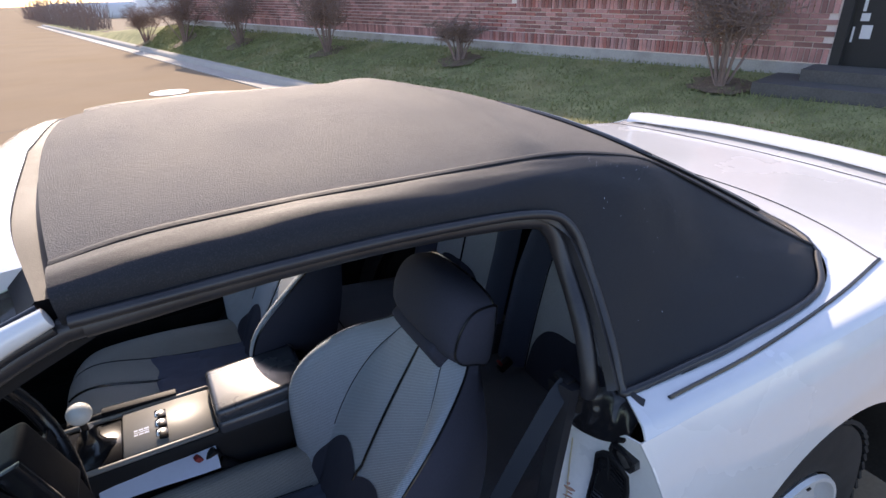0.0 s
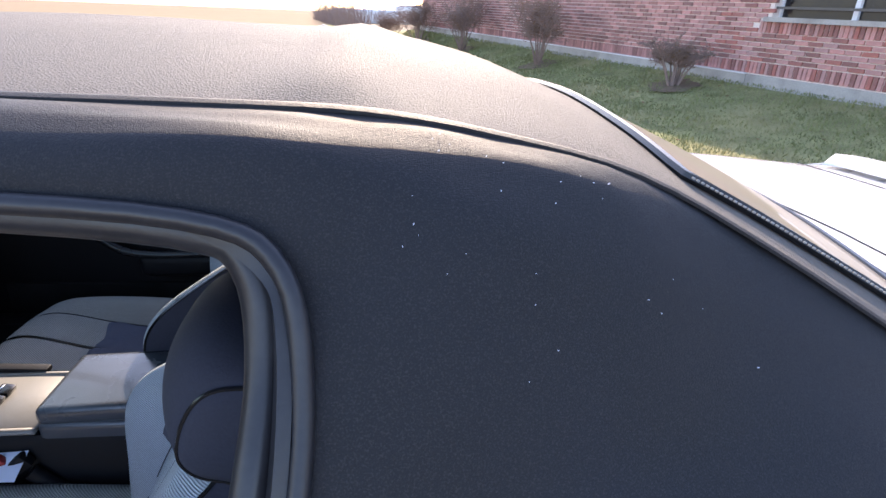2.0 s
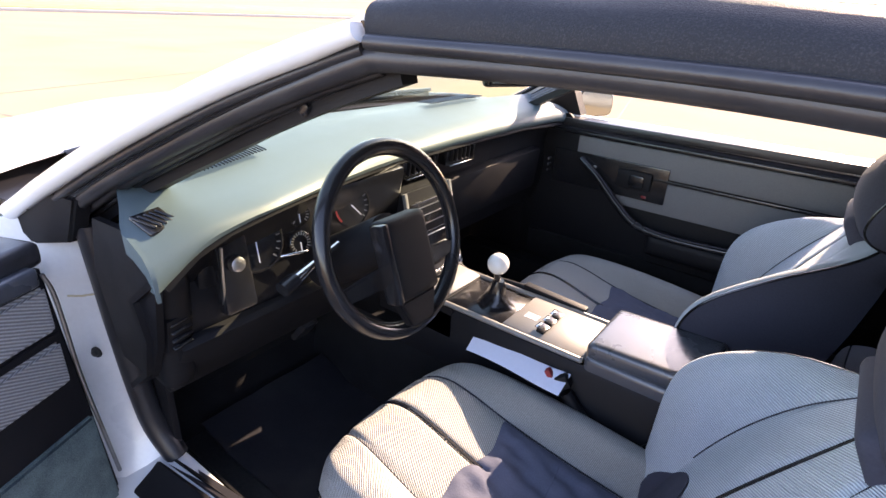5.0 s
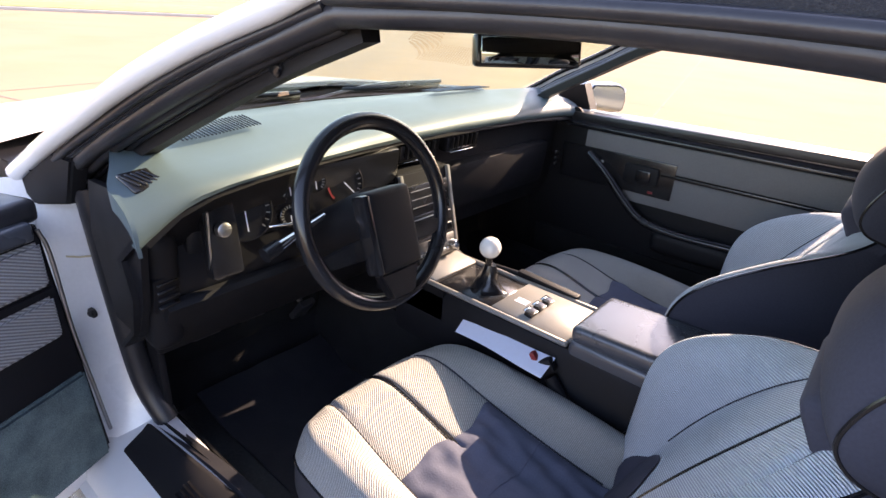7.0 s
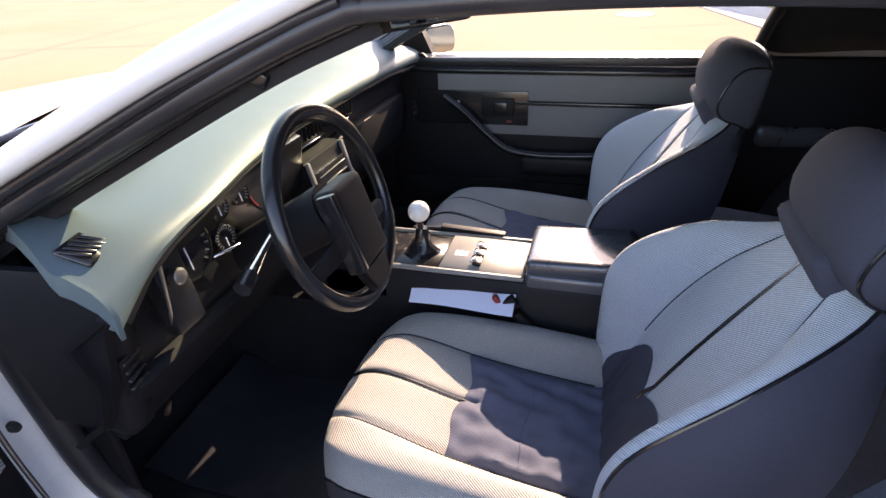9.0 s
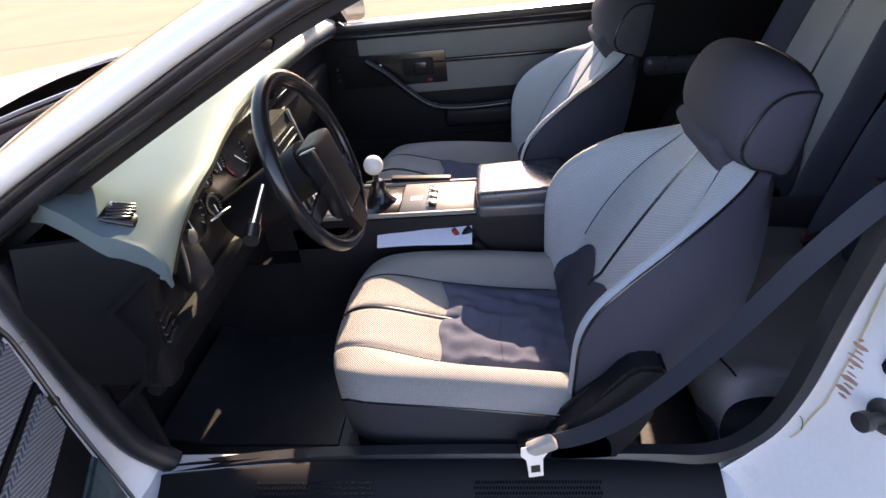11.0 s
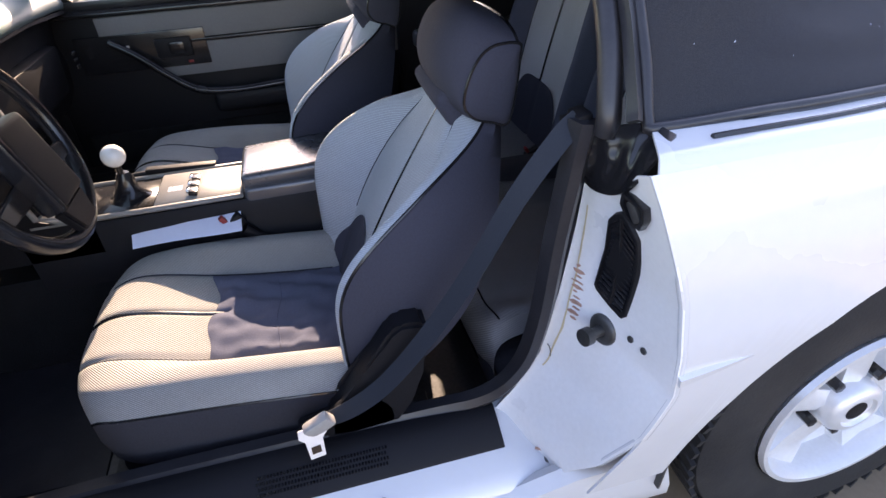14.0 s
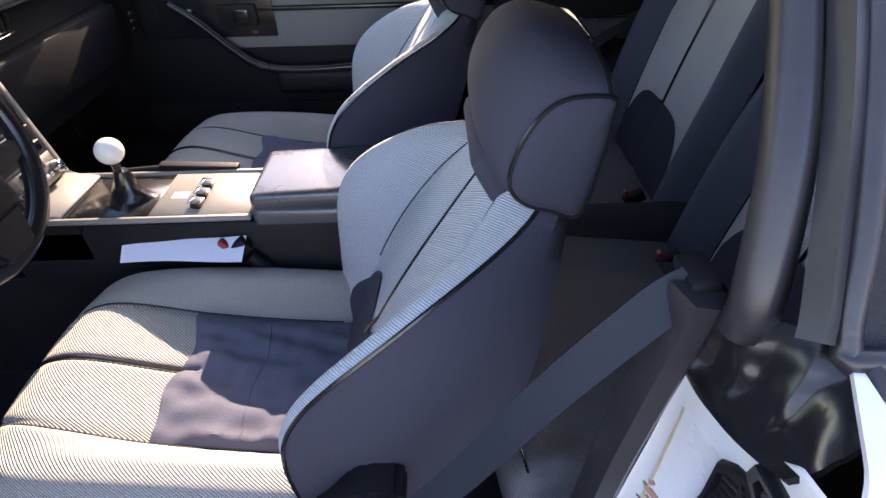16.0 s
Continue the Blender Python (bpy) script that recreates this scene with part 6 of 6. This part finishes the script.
part("stack_ledge", rbox((0.045, 0.176, 0.006), pose(-0.590, 0.960, 0.5985, 0, 8, 0), 0.002, 1), GREYPLATE, rs, "pale grey ledge under the radio")
for y in (0.8725, 1.0465):
    part("stack_border", rbox((0.235, 0.011, 0.010), on_stack(y, 0.720, 0.004), 0.003), GREYPLATE, rs, "pale grey border of the stack")
rad = part("radio", rbox((0.062, 0.150, 0.016), on_stack(0.960, 0.640, 0.004), 0.003), GLOSS, rs, "black car radio with chrome knobs and buttons")
part("radio_face", rbox((0.052, 0.140, 0.004), on_stack(0.960, 0.640, 0.013), 0.001, 1), DARKSTEEL, rad)
for y in (0.902, 1.018):
    part("radio_knob", lathe([(0, 0), (0.013, 0), (0.012, 0.016), (0.008, 0.018), (0, 0.018)], on_stack(y, 0.634, 0.014), 16), CHROME, rad, "chrome radio knob")
part("radio_display", rbox((0.018, 0.070, 0.003), on_stack(0.962, 0.655, 0.016), 0.001, 1), GLOSS, rad)
for i in range(6):
    part("radio_button", rbox((0.008, 0.010, 0.006), on_stack(0.928 + i * 0.0135, 0.629, 0.016), 0.001, 1), CHROME if i % 2 else STEEL, rad)
hc = part("heater_control", rbox((0.060, 0.150, 0.012), on_stack(0.960, 0.775, 0.003), 0.003), GLOSS, rs, "black heater control panel")
for z in (0.752, 0.772, 0.792):
    part("control_line", rbox((0.002, 0.13, 0.002), on_stack(0.960, z, 0.010), 0, 1), STEEL, hc)
sl = part("stack_slot", rbox((0.050, 0.150, 0.010), on_stack(0.960, 0.706, 0.003), 0.003), GLOSS, rs, "black slot panel")
for z in (0.690, 0.722):
    part("slot_bright", rbox((0.003, 0.146, 0.003), on_stack(0.960, z, 0.010), 0.001, 1), STEEL, sl)
# mirror inside
rm = part("rear_view_mirror", rbox((0.026, 0.235, 0.062), pose(-0.385, 0.935, 1.143, 0, -9, -29), 0.012, 3), GLOSS, car, "black rear-view mirror")
part("mirror_glass", rbox((0.003, 0.215, 0.048), pose(-0.3725, 0.928, 1.1445, 0, -9, -29), 0.001, 1), DIMGLASS, rm, "mirror glass")
part("mirror_stalk", tube([(-0.395, 0.94, 1.15), (-0.43, 0.955, 1.20), (-0.40, YC, 1.235)], 0.008, 8), GLOSS, rm)
part("aerial", tube([(-1.25, 1.45, 0.95), (-1.25, 1.45, 1.75)], 0.003, 6), STEEL, car, "thin steel aerial")

# belt buckle and paper between seat and console
bk = part("belt_buckle", rbox((0.055, 0.022, 0.030), pose(-0.205, 0.848, 0.532, 0, -35, 10), 0.006), PLASTIC, car, "black belt buckle with a red button")
part("buckle_button", rbox((0.012, 0.016, 0.022), pose(-0.226, 0.846, 0.547, 0, -35, 10), 0.003), RED, bk, "red release button")
part("buckle_stalk", tube([(-0.185, 0.850, 0.515), (-0.12, 0.855, 0.44), (-0.06, 0.86, 0.34)], 0.014, 8), PLASTIC, bk)
bm = sheet([[Vector((-0.435 + 0.25 * a, 0.866 - 0.055 * b * (0.5 + 0.5 * a) + 0.004 * math.sin(a * 5), 0.537 - 0.022 * b + 0.018 * a)) for a in [i / 8 for i in range(9)]] for b in [i / 5 for i in range(6)]], 0.0006)
tagged(part("paper_sheet", bm, PAPER), "white sheet of paper tucked beside the driver's seat cushion", "paper")

# ---- brick building ----
SLOPE = 0.016
BASE_Z = 0.455


def on_wall(s, h, out=0.0):
    p = WALL_A + ALONG * s + OUT * out
    return Vector((p.x, p.y, BASE_Z + SLOPE * s + h))


def wall_block(s0, s1, h0, h1, out, thick):
    c = [on_wall(s, h, o) for s in (s0, s1) for h in (h0, h1) for o in (out, out - thick)]
    b2 = bmesh.new()
    v2 = [b2.verts.new(p) for p in c]
    for f in ((0, 1, 3, 2), (4, 6, 7, 5), (0, 4, 5, 1), (2, 3, 7, 6), (0, 2, 6, 4), (1, 5, 7, 3)):
        b2.faces.new([v2[i] for i in f])
    return b2


S_END, H_TOP = 19.6, 2.45
SILL_H, WIN0, WIN1, WIN_TOP = 0.90, 2.75, 5.80, 2.10
DOOR0, DOOR1, DOOR_TOP = 0.35, 1.47, 2.25
house = thing("brick_building", on_wall(8, 0), "red-brown brick building with pale mortar and a stone base", "building")
wall = part("wall", wall_block(-8, DOOR0, -0.4, H_TOP, -0.012, 0.30), MORTAR, house, "brick wall with pale mortar joints", smooth=False)
for s0, s1, h0, h1 in ((DOOR0, DOOR1, DOOR_TOP, H_TOP), (DOOR1, WIN0, -0.4, H_TOP), (WIN0, WIN1, -0.4, SILL_H), (WIN0, WIN1, WIN_TOP, H_TOP), (WIN1, S_END, -0.4, H_TOP)):
    part("wall_section", wall_block(s0, s1, h0, h1, -0.012, 0.30), MORTAR, house, smooth=False)
part("end_wall", prism([on_wall(S_END, -0.4, -0.012), on_wall(S_END, H_TOP, -0.012), on_wall(S_END, H_TOP, -8), on_wall(S_END, -0.4, -8)], ALONG * -0.3), MORTAR, house, smooth=False)
part("roof", wall_block(-8, S_END + 0.2, H_TOP, H_TOP + 0.20, 0.02, 8.3), DARKWOOD, house, "flat dark roof edge", smooth=False)
for s0, s1 in ((DOOR1 + 0.02, 5.95), (5.95, S_END)):
    part("base_stone", wall_block(s0, s1, -0.4, 0.155, 0.045 if s0 > 5 else 0.03, 0.10), STONE, house, "grey stone base course", smooth=False)
part("base_flashing", wall_block(5.96, S_END, 0.152, 0.170, 0.055, 0.07), SNOW, house, "thin pale flashing strip", smooth=False)

L, HC, SW = 0.195, 0.0615, 0.062        # stretcher pitch, course, soldier pitch
brick_mesh, soldier_mesh = bpy.data.meshes.new("brick"), bpy.data.meshes.new("soldier_brick")
for me, dims in ((brick_mesh, (L - 0.013, 0.05, HC - 0.012)), (soldier_mesh, (SW - 0.012, 0.05, 0.150))):
    b2 = rbox(dims, None, 0.004, 1)
    b2.to_mesh(me)
    b2.free()
    me.materials.append(BRICK)
spots = []
rng = random.Random(7)


def in_opening(s, h):
    return (WIN0 - 0.06 < s < WIN1 + 0.06 and SILL_H - 0.03 < h < WIN_TOP) or (DOOR0 - 0.1 < s < DOOR1 + 0.1 and h < DOOR_TOP)


for k in range(int((S_END - DOOR1) / SW)):
    s = DOOR1 + 0.05 + k * SW
    spots.append((s, 0.247, True))
    if s < WIN1 + 0.15:
        spots.append((s, 0.775, True))
row, h = 0, 0.330 + HC / 2
while h < H_TOP - 0.05:
    for k in range(int((S_END - DOOR1) / L)):
        s = DOOR1 + 0.1 + k * L + (L / 2 if row % 2 else 0)
        if s < WIN1 + 0.2 and 0.69 < h < 0.86:
            continue
        if not in_opening(s, h) and s < S_END - 0.1:
            spots.append((s, h, False))
    row += 1
    h += HC
turn = Matrix((ALONG, OUT, Vector((0, 0, 1)))).transposed().to_4x4()
near = sorted(spots, key=lambda q: abs(q[0] - 4.6) + 2.0 * max(0, q[1] - 0.8))
chosen = set(near[:300])
rest_v, rest_f = [], []
cube = [(-1, -1, -1), (1, -1, -1), (1, 1, -1), (-1, 1, -1), (-1, -1, 1), (1, -1, 1), (1, 1, 1), (-1, 1, 1)]
cf = [(0, 3, 2, 1), (4, 5, 6, 7), (0, 1, 5, 4), (1, 2, 6, 5), (2, 3, 7, 6), (3, 0, 4, 7)]
brick_jobs = []
for s, h, up_ in spots:
    jig = rng.uniform(-0.002, 0.002)
    m4 = Matrix.Translation(on_wall(s, h, -0.018 + rng.uniform(-0.003, 0.003))) @ turn @ Matrix.Rotation(SLOPE * -1 + rng.uniform(-0.012, 0.012), 4, "Y")
    if (s, h, up_) in chosen:
        brick_jobs.append((up_, m4))
    else:
        d = Vector((SW - 0.012, 0.05, 0.150)) if up_ else Vector((L - 0.013, 0.05, HC - 0.012))
        b0 = len(rest_v)
        rest_v += [m4 @ Vector((x * d.x / 2, y * d.y / 2, z * d.z / 2)) for x, y, z in cube]
        rest_f += [tuple(b0 + i for i in f) for f in cf]
me = bpy.data.meshes.new("far_bricks")
me.from_pydata(rest_v, [], rest_f)
me.materials.append(BRICK)
fb = new("far_bricks", me)
fb.parent = house
fb.matrix_parent_inverse = Matrix.Translation(house.location).inverted()
tagged(fb, "weathered red-brown bricks", kind="stuff")
# barred window
part("window_sill", wall_block(WIN0 - 0.08, WIN1 + 0.08, SILL_H - 0.06, SILL_H, 0.05, 0.16), STONE, house, "grey stone window sill", smooth=False)
win = part("window", wall_block(WIN0, WIN1, SILL_H, WIN_TOP, -0.16, 0.02), GLOSS, house, "barred window with dark glass", smooth=False)
for k in range(18):
    s = WIN0 + 0.08 + k * (WIN1 - WIN0 - 0.16) / 17
    part("window_bar", tube([on_wall(s, SILL_H, -0.05), on_wall(s, WIN_TOP, -0.05)], 0.011, 6), DARKSTEEL, win)
for k in range(4):
    s = WIN0 + k * (WIN1 - WIN0) / 3
    part("window_mullion", wall_block(s - 0.03, s + 0.03, SILL_H, WIN_TOP, -0.12, 0.05), SNOW, win, "white window frame post", smooth=False)
part("window_rail", wall_block(WIN0, WIN1, SILL_H + 0.10, SILL_H + 0.13, -0.045, 0.02), DARKSTEEL, win, smooth=False)
# dark doorway with steps
dr = part("door", wall_block(DOOR0 + 0.09, DOOR1 - 0.09, 0.10, DOOR_TOP, -0.14, 0.05), DARKWOOD, house, "dark battered door", smooth=False)
for s0, s1 in ((DOOR0, DOOR0 + 0.10), (DOOR1 - 0.10, DOOR1)):
    part("door_post", wall_block(s0, s1, 0.06, DOOR_TOP, 0.01, 0.2), DARKWOOD, house, "dark grey door post", smooth=False)
part("door_patch", wall_block(0.62, 0.90, 0.35, 0.95, -0.137, 0.004), KERB, dr, "scuffed grey patch", smooth=False)
for s0, s1, h0, h1 in ((1.27, 1.30, 0.72, 0.90), (1.22, 1.30, 0.62, 0.70), (1.17, 1.27, 0.44, 0.58), (1.33, 1.35, 0.40, 0.56)):
    part("sign_bar", wall_block(s0, s1, h0, h1, -0.130, 0.008), SNOW, dr, "white painted mark", smooth=False)
for i, (o0, h1) in enumerate(((0.95, 0.04), (0.55, 0.16))):
    tagged(part("entrance_step", wall_block(-1.0, 1.95 - 0.35 * i, -0.3, h1, o0, o0 + 0.02), STEP, smooth=False), "worn dark stone entrance step", "step", group="entrance steps", kind="structure")


# ---- bare shrubs ----
def shrub(s, out, height, width, seed, label, leafy=0.3):
    r = random.Random(seed)
    foot = on_wall(s, 0, out)
    foot.z = ground_z(foot.x, foot.y) - 0.01
    e = thing("bare_shrub", foot, label, "shrub", "shrubs along the wall")
    wood, twig, leaf = bmesh.new(), bmesh.new(), bmesh.new()
    for i in range(13):
        a = r.uniform(0, 2 * math.pi)
        lean = r.uniform(0.12, 0.9)
        end = foot + Vector((math.cos(a) * width * 0.42 * lean, math.sin(a) * width * 0.42 * lean, height * r.uniform(0.55, 0.85)))
        mid = foot.lerp(end, 0.5) + Vector((r.uniform(-0.05, 0.05), r.uniform(-0.05, 0.05), 0.06))
        pts = curve([foot + Vector((math.cos(a) * 0.05, math.sin(a) * 0.05, 0)), mid, end], 4)
        tube(pts, 0.018, 5, bm=wood, scale=[1 - 0.75 * k / (len(pts) - 1) for k in range(len(pts))], up=(0.3, 0.2, 0.9))
        for b2 in range(22):
            p = pts[r.randrange(4, len(pts))]
            d = Vector((r.gauss(0, 1), r.gauss(0, 1), abs(r.gauss(0.5, 0.6)))).normalized()
            q = p + d * height * r.uniform(0.10, 0.32)
            k2 = [p, p.lerp(q, 0.5) + Vector((0, 0, 0.02)), q]
            tube(k2, 0.0042, 4, bm=twig, scale=[1, 0.75, 0.4], up=(0.31, 0.2, 0.9))
            for c in range(12):
                p3 = p.lerp(q, r.uniform(0.3, 1))
                d3 = (d + Vector((r.gauss(0, 0.7), r.gauss(0, 0.7), r.gauss(0.2, 0.6)))).normalized()
                q3 = p3 + d3 * height * r.uniform(0.05, 0.15)
                tube([p3, q3], 0.0024, 3, bm=twig, scale=[1, 0.5], up=(0.31, 0.21, 0.9))
                if r.random() < leafy:
                    n3 = Vector((r.gauss(0, 1), r.gauss(0, 1), r.gauss(0, 1))).normalized()
                    t3 = n3.orthogonal().normalized() * 0.014
                    u3 = n3.cross(t3) * 0.7
                    leaf.faces.new([leaf.verts.new(q3 + o) for o in (-t3, u3, t3, -u3)])
    part("stem", wood, TWIG, e, "brown woody stems")
    tagged(part("twig", twig, TWIG, e, "dense bare twigs", smooth=False), kind="stuff")
    tagged(part("withered_leaves", leaf, DRYLEAF, e, "a few withered leaves", smooth=False), kind="stuff")
    ring = bmesh.new()
    c2 = foot + Vector((0, 0, 0.012))
    vs = [ring.verts.new(Vector((c2.x + 0.42 * r.uniform(0.7, 1.1) * math.cos(2 * math.pi * i / 22), c2.y + 0.42 * r.uniform(0.7, 1.1) * math.sin(2 * math.pi * i / 22), 0))) for i in range(22)]
    for v3 in vs:
        v3.co.z = ground_z(v3.co.x, v3.co.y) + 0.028
    ring.faces.new(vs)
    tagged(part("soil_patch", ring, LEAFLITTER, smooth=False), "bare leaf-strewn soil round a shrub", "soil", kind="structure")


shrub(2.34, 0.75, 1.30, 1.5, 11, "bare brown shrub with a dense twiggy crown", 0.5)
shrub(6.60, 0.70, 0.75, 1.25, 12, "small sparse bare shrub", 0.1)
shrub(10.2, 0.85, 1.45, 2.6, 13, "wide bare brown shrub with withered leaves", 0.6)
shrub(14.2, 0.80, 1.45, 2.4, 14, "bare brown shrub with withered leaves", 0.6)
shrub(17.7, 0.80, 1.45, 2.4, 15, "bare brown shrub with withered leaves", 0.6)
shrub(21.0, 0.80, 1.2, 2.0, 16, "bare brown shrub beyond the building end", 0.6)

# hedge and clutter past the building
hb, hl = bmesh.new(), bmesh.new()
r = random.Random(21)
for i in range(900):
    y = r.uniform(36, 75)
    x = kerb_x(y) + 0.9 + r.uniform(0, 1.6)
    q = Vector((x, y, 0.12))
    e2 = q + Vector((r.gauss(0, 0.35), r.gauss(0, 0.35), r.uniform(0.9, 2.0)))
    tube([q, q.lerp(e2, 0.5) + Vector((0.05, 0, 0.05)), e2], 0.02, 3, bm=hb, scale=[1, 0.7, 0.3], up=(0.3, 0.2, 0.9))
hd = thing("bare_hedge", (kerb_x(55) + 1.5, 55, 0.1), "dark bare hedge along the kerb", "hedge")
tagged(part("hedge_stem", hb, TWIG, hd, smooth=False), kind="stuff")
bm = sheet([[(kerb_x(y) + 0.5 + u, y, 0.135 + 0.02 * noise.noise((u, y, 3))) for u in (0.9, 2.5, 5, 9, 14)] for y in (33, 38, 44, 50, 60)])
tagged(part("mulch_bed", bm, LEAFLITTER), "brown mulch and fallen leaves past the lawn", "mulch", kind="structure")
for x, y, w, h2 in ((-1.5, 62, 7, 1.5), (4.5, 66, 6, 2.0)):
    tagged(part("white_mound", rbox((w, 3, h2), pose(x, y, h2 / 2 - 0.02), 0.5, 3), SNOW), "white covered heap in the distance", "heap", group="white heaps")

# grass blades on the lawn
gv, gf = [], []
r = random.Random(5)
while len(gf) < 52000:
    y = -2 + 24 * r.random() ** 1.5
    lo = kerb_x(y) + 0.56
    w = (WALL_A + ALONG * ((y - WALL_A.y) / ALONG.y)).x
    x = lo + (w - 0.05 - lo) * r.random()
    z = ground_z(x, y) + 0.01
    hgt = r.uniform(0.015, 0.045) * (0.6 + 0.8 * max(0, noise.noise((x * 1.5, y * 1.5, 2)) + 0.5))
    a = r.uniform(0, 6.283)
    wv = 0.004 + 0.004 * r.random() + 0.0005 * y
    b0 = len(gv)
    gv += [(x - wv * math.cos(a), y - wv * math.sin(a), z), (x + wv * math.cos(a), y + wv * math.sin(a), z), (x + r.gauss(0, 0.015), y + r.gauss(0, 0.015), z + hgt)]
    gf.append((b0, b0 + 1, b0 + 2))
me = bpy.data.meshes.new("grass")
me.from_pydata(gv, [], gf)
me.materials.append(GRASS)
tagged(new("grass", me), "short green and straw-coloured grass blades", "grass", kind="stuff")
for i in range(26):
    y = 2.5 + 9 * r.random()
    x = kerb_x(y) + 0.8 + 2.2 * r.random()
    b2 = rbox((0.035, 0.02, 0.006), pose(x, y, ground_z(x, y) + 0.032, r.uniform(-20, 20), r.uniform(-20, 20), r.uniform(0, 180)), 0.002, 1)
    tagged(part("dry_leaf", b2, DRYLEAF), "small dry fallen leaf on the grass", "leaf", group="fallen leaves")
tagged(part("drain_cover", lathe([(0, 0.002), (0.33, 0.002), (0.33, 0.012), (0.30, 0.016), (0, 0.016)], Matrix.Translation((0.40, 11.0, 0)), 32), SNOW), "pale round cover set in the driveway", "cover")

# small things on the body
for pts, r4 in (([(0.47, 0.150), (0.70, 0.155), (1.0, 0.185), (1.27, 0.232)], 0.004), ([(1.27, 0.232), (1.36, 0.42), (1.42, 0.65), (1.44, YC)], 0.0015), ([(1.90, 0.24), (1.92, 0.50), (1.935, 0.75), (1.94, YC)], 0.0014)):
    for flip in (False, True):
        line = [Vector((p.x, 2 * YC - p.y if flip else p.y, deck_z(p.x, p.y) + 0.0015)) for p in curve([(x, y, 0) for x, y in pts], 8)]
        part("panel_gap", tube(line, r4, 6), GLOSS, body, "dark shut line in the deck")
part("spoiler", sweep([Vector((p.x - 0.06, p.y, deck_z(p.x - 0.06, p.y) + 0.014)) for p in rim[25:]] + [Vector((p.x - 0.06, 2 * YC - p.y, deck_z(p.x - 0.06, p.y) + 0.014)) for p in rim[25:][::-1][1:]], [(-0.05, -0.012), (0.05, -0.012), (0.052, 0.012), (0.03, 0.020), (-0.045, -0.004)]), PAINT, car, "white boot spoiler")
bm = sweep(curve([(0.425, 0.052, 0.640), (0.48, 0.050, 0.648), (0.545, 0.053, 0.652)], 4), [(-0.006, -0.010), (0.006, -0.012), (0.008, 0.004), (-0.006, 0.010)], scale=[1 - 0.85 * i / 8 for i in range(9)])
part("body_moulding", bm, PAINT, car, "white wedge-shaped body moulding")
for x4 in (-0.30, 0.02, 0.318):
    part("sill_screw", lathe([(0, 0), (0.008, 0), (0.008, 0.002), (0.004, 0.004), (0, 0.004)], pose(x4, 0.176, 0.334, 25, 0, 0), 12), DARKSTEEL, car, "dark sill screw")
part("rust_run", tube(curve([(0.30, 0.195, 0.345), (0.335, 0.172, 0.347), (0.36, 0.145, 0.352), (0.40, 0.118, 0.40)], 5), 0.0028, 5), RUST, car, "rust-stained seam at the sill end")
# lint and dust specks caught on the canvas
bm = bmesh.new()
r = random.Random(31)
for i in range(34):
    j = int(r.uniform(22, n - 8))
    q = r.uniform(0.25, 0.92)
    sz = r.uniform(0.0003, 0.0007)
    rbox((sz * r.uniform(1, 3), sz, sz), pose(*(SIDE[j][int(q * 23)].lerp(SIDE[j + 1][int(q * 23) + 1], r.random()) + Vector((0, -0.0052, 0))), 0, r.uniform(0, 180), 0), 0, bm=bm)
tagged(part("lint", bm, PAPER, top, "pale lint specks on the canvas", smooth=False), kind="stuff")

# single bricks of the nearest stretch
for up_, m4 in brick_jobs:
    o = new("brick", soldier_mesh if up_ else brick_mesh)
    o.parent = wall
    o.matrix_basis = m4

# no more than three levels: a part whose own pieces lie deeper hangs from the car itself
for ob in list(bpy.data.objects):
    p = ob.parent
    while p is not None and p.parent is not None and p.parent.parent is not None:
        if p.parent != car:
            p.parent = car
            p.matrix_parent_inverse = Matrix.Translation(car.location).inverted()
        p = p.parent
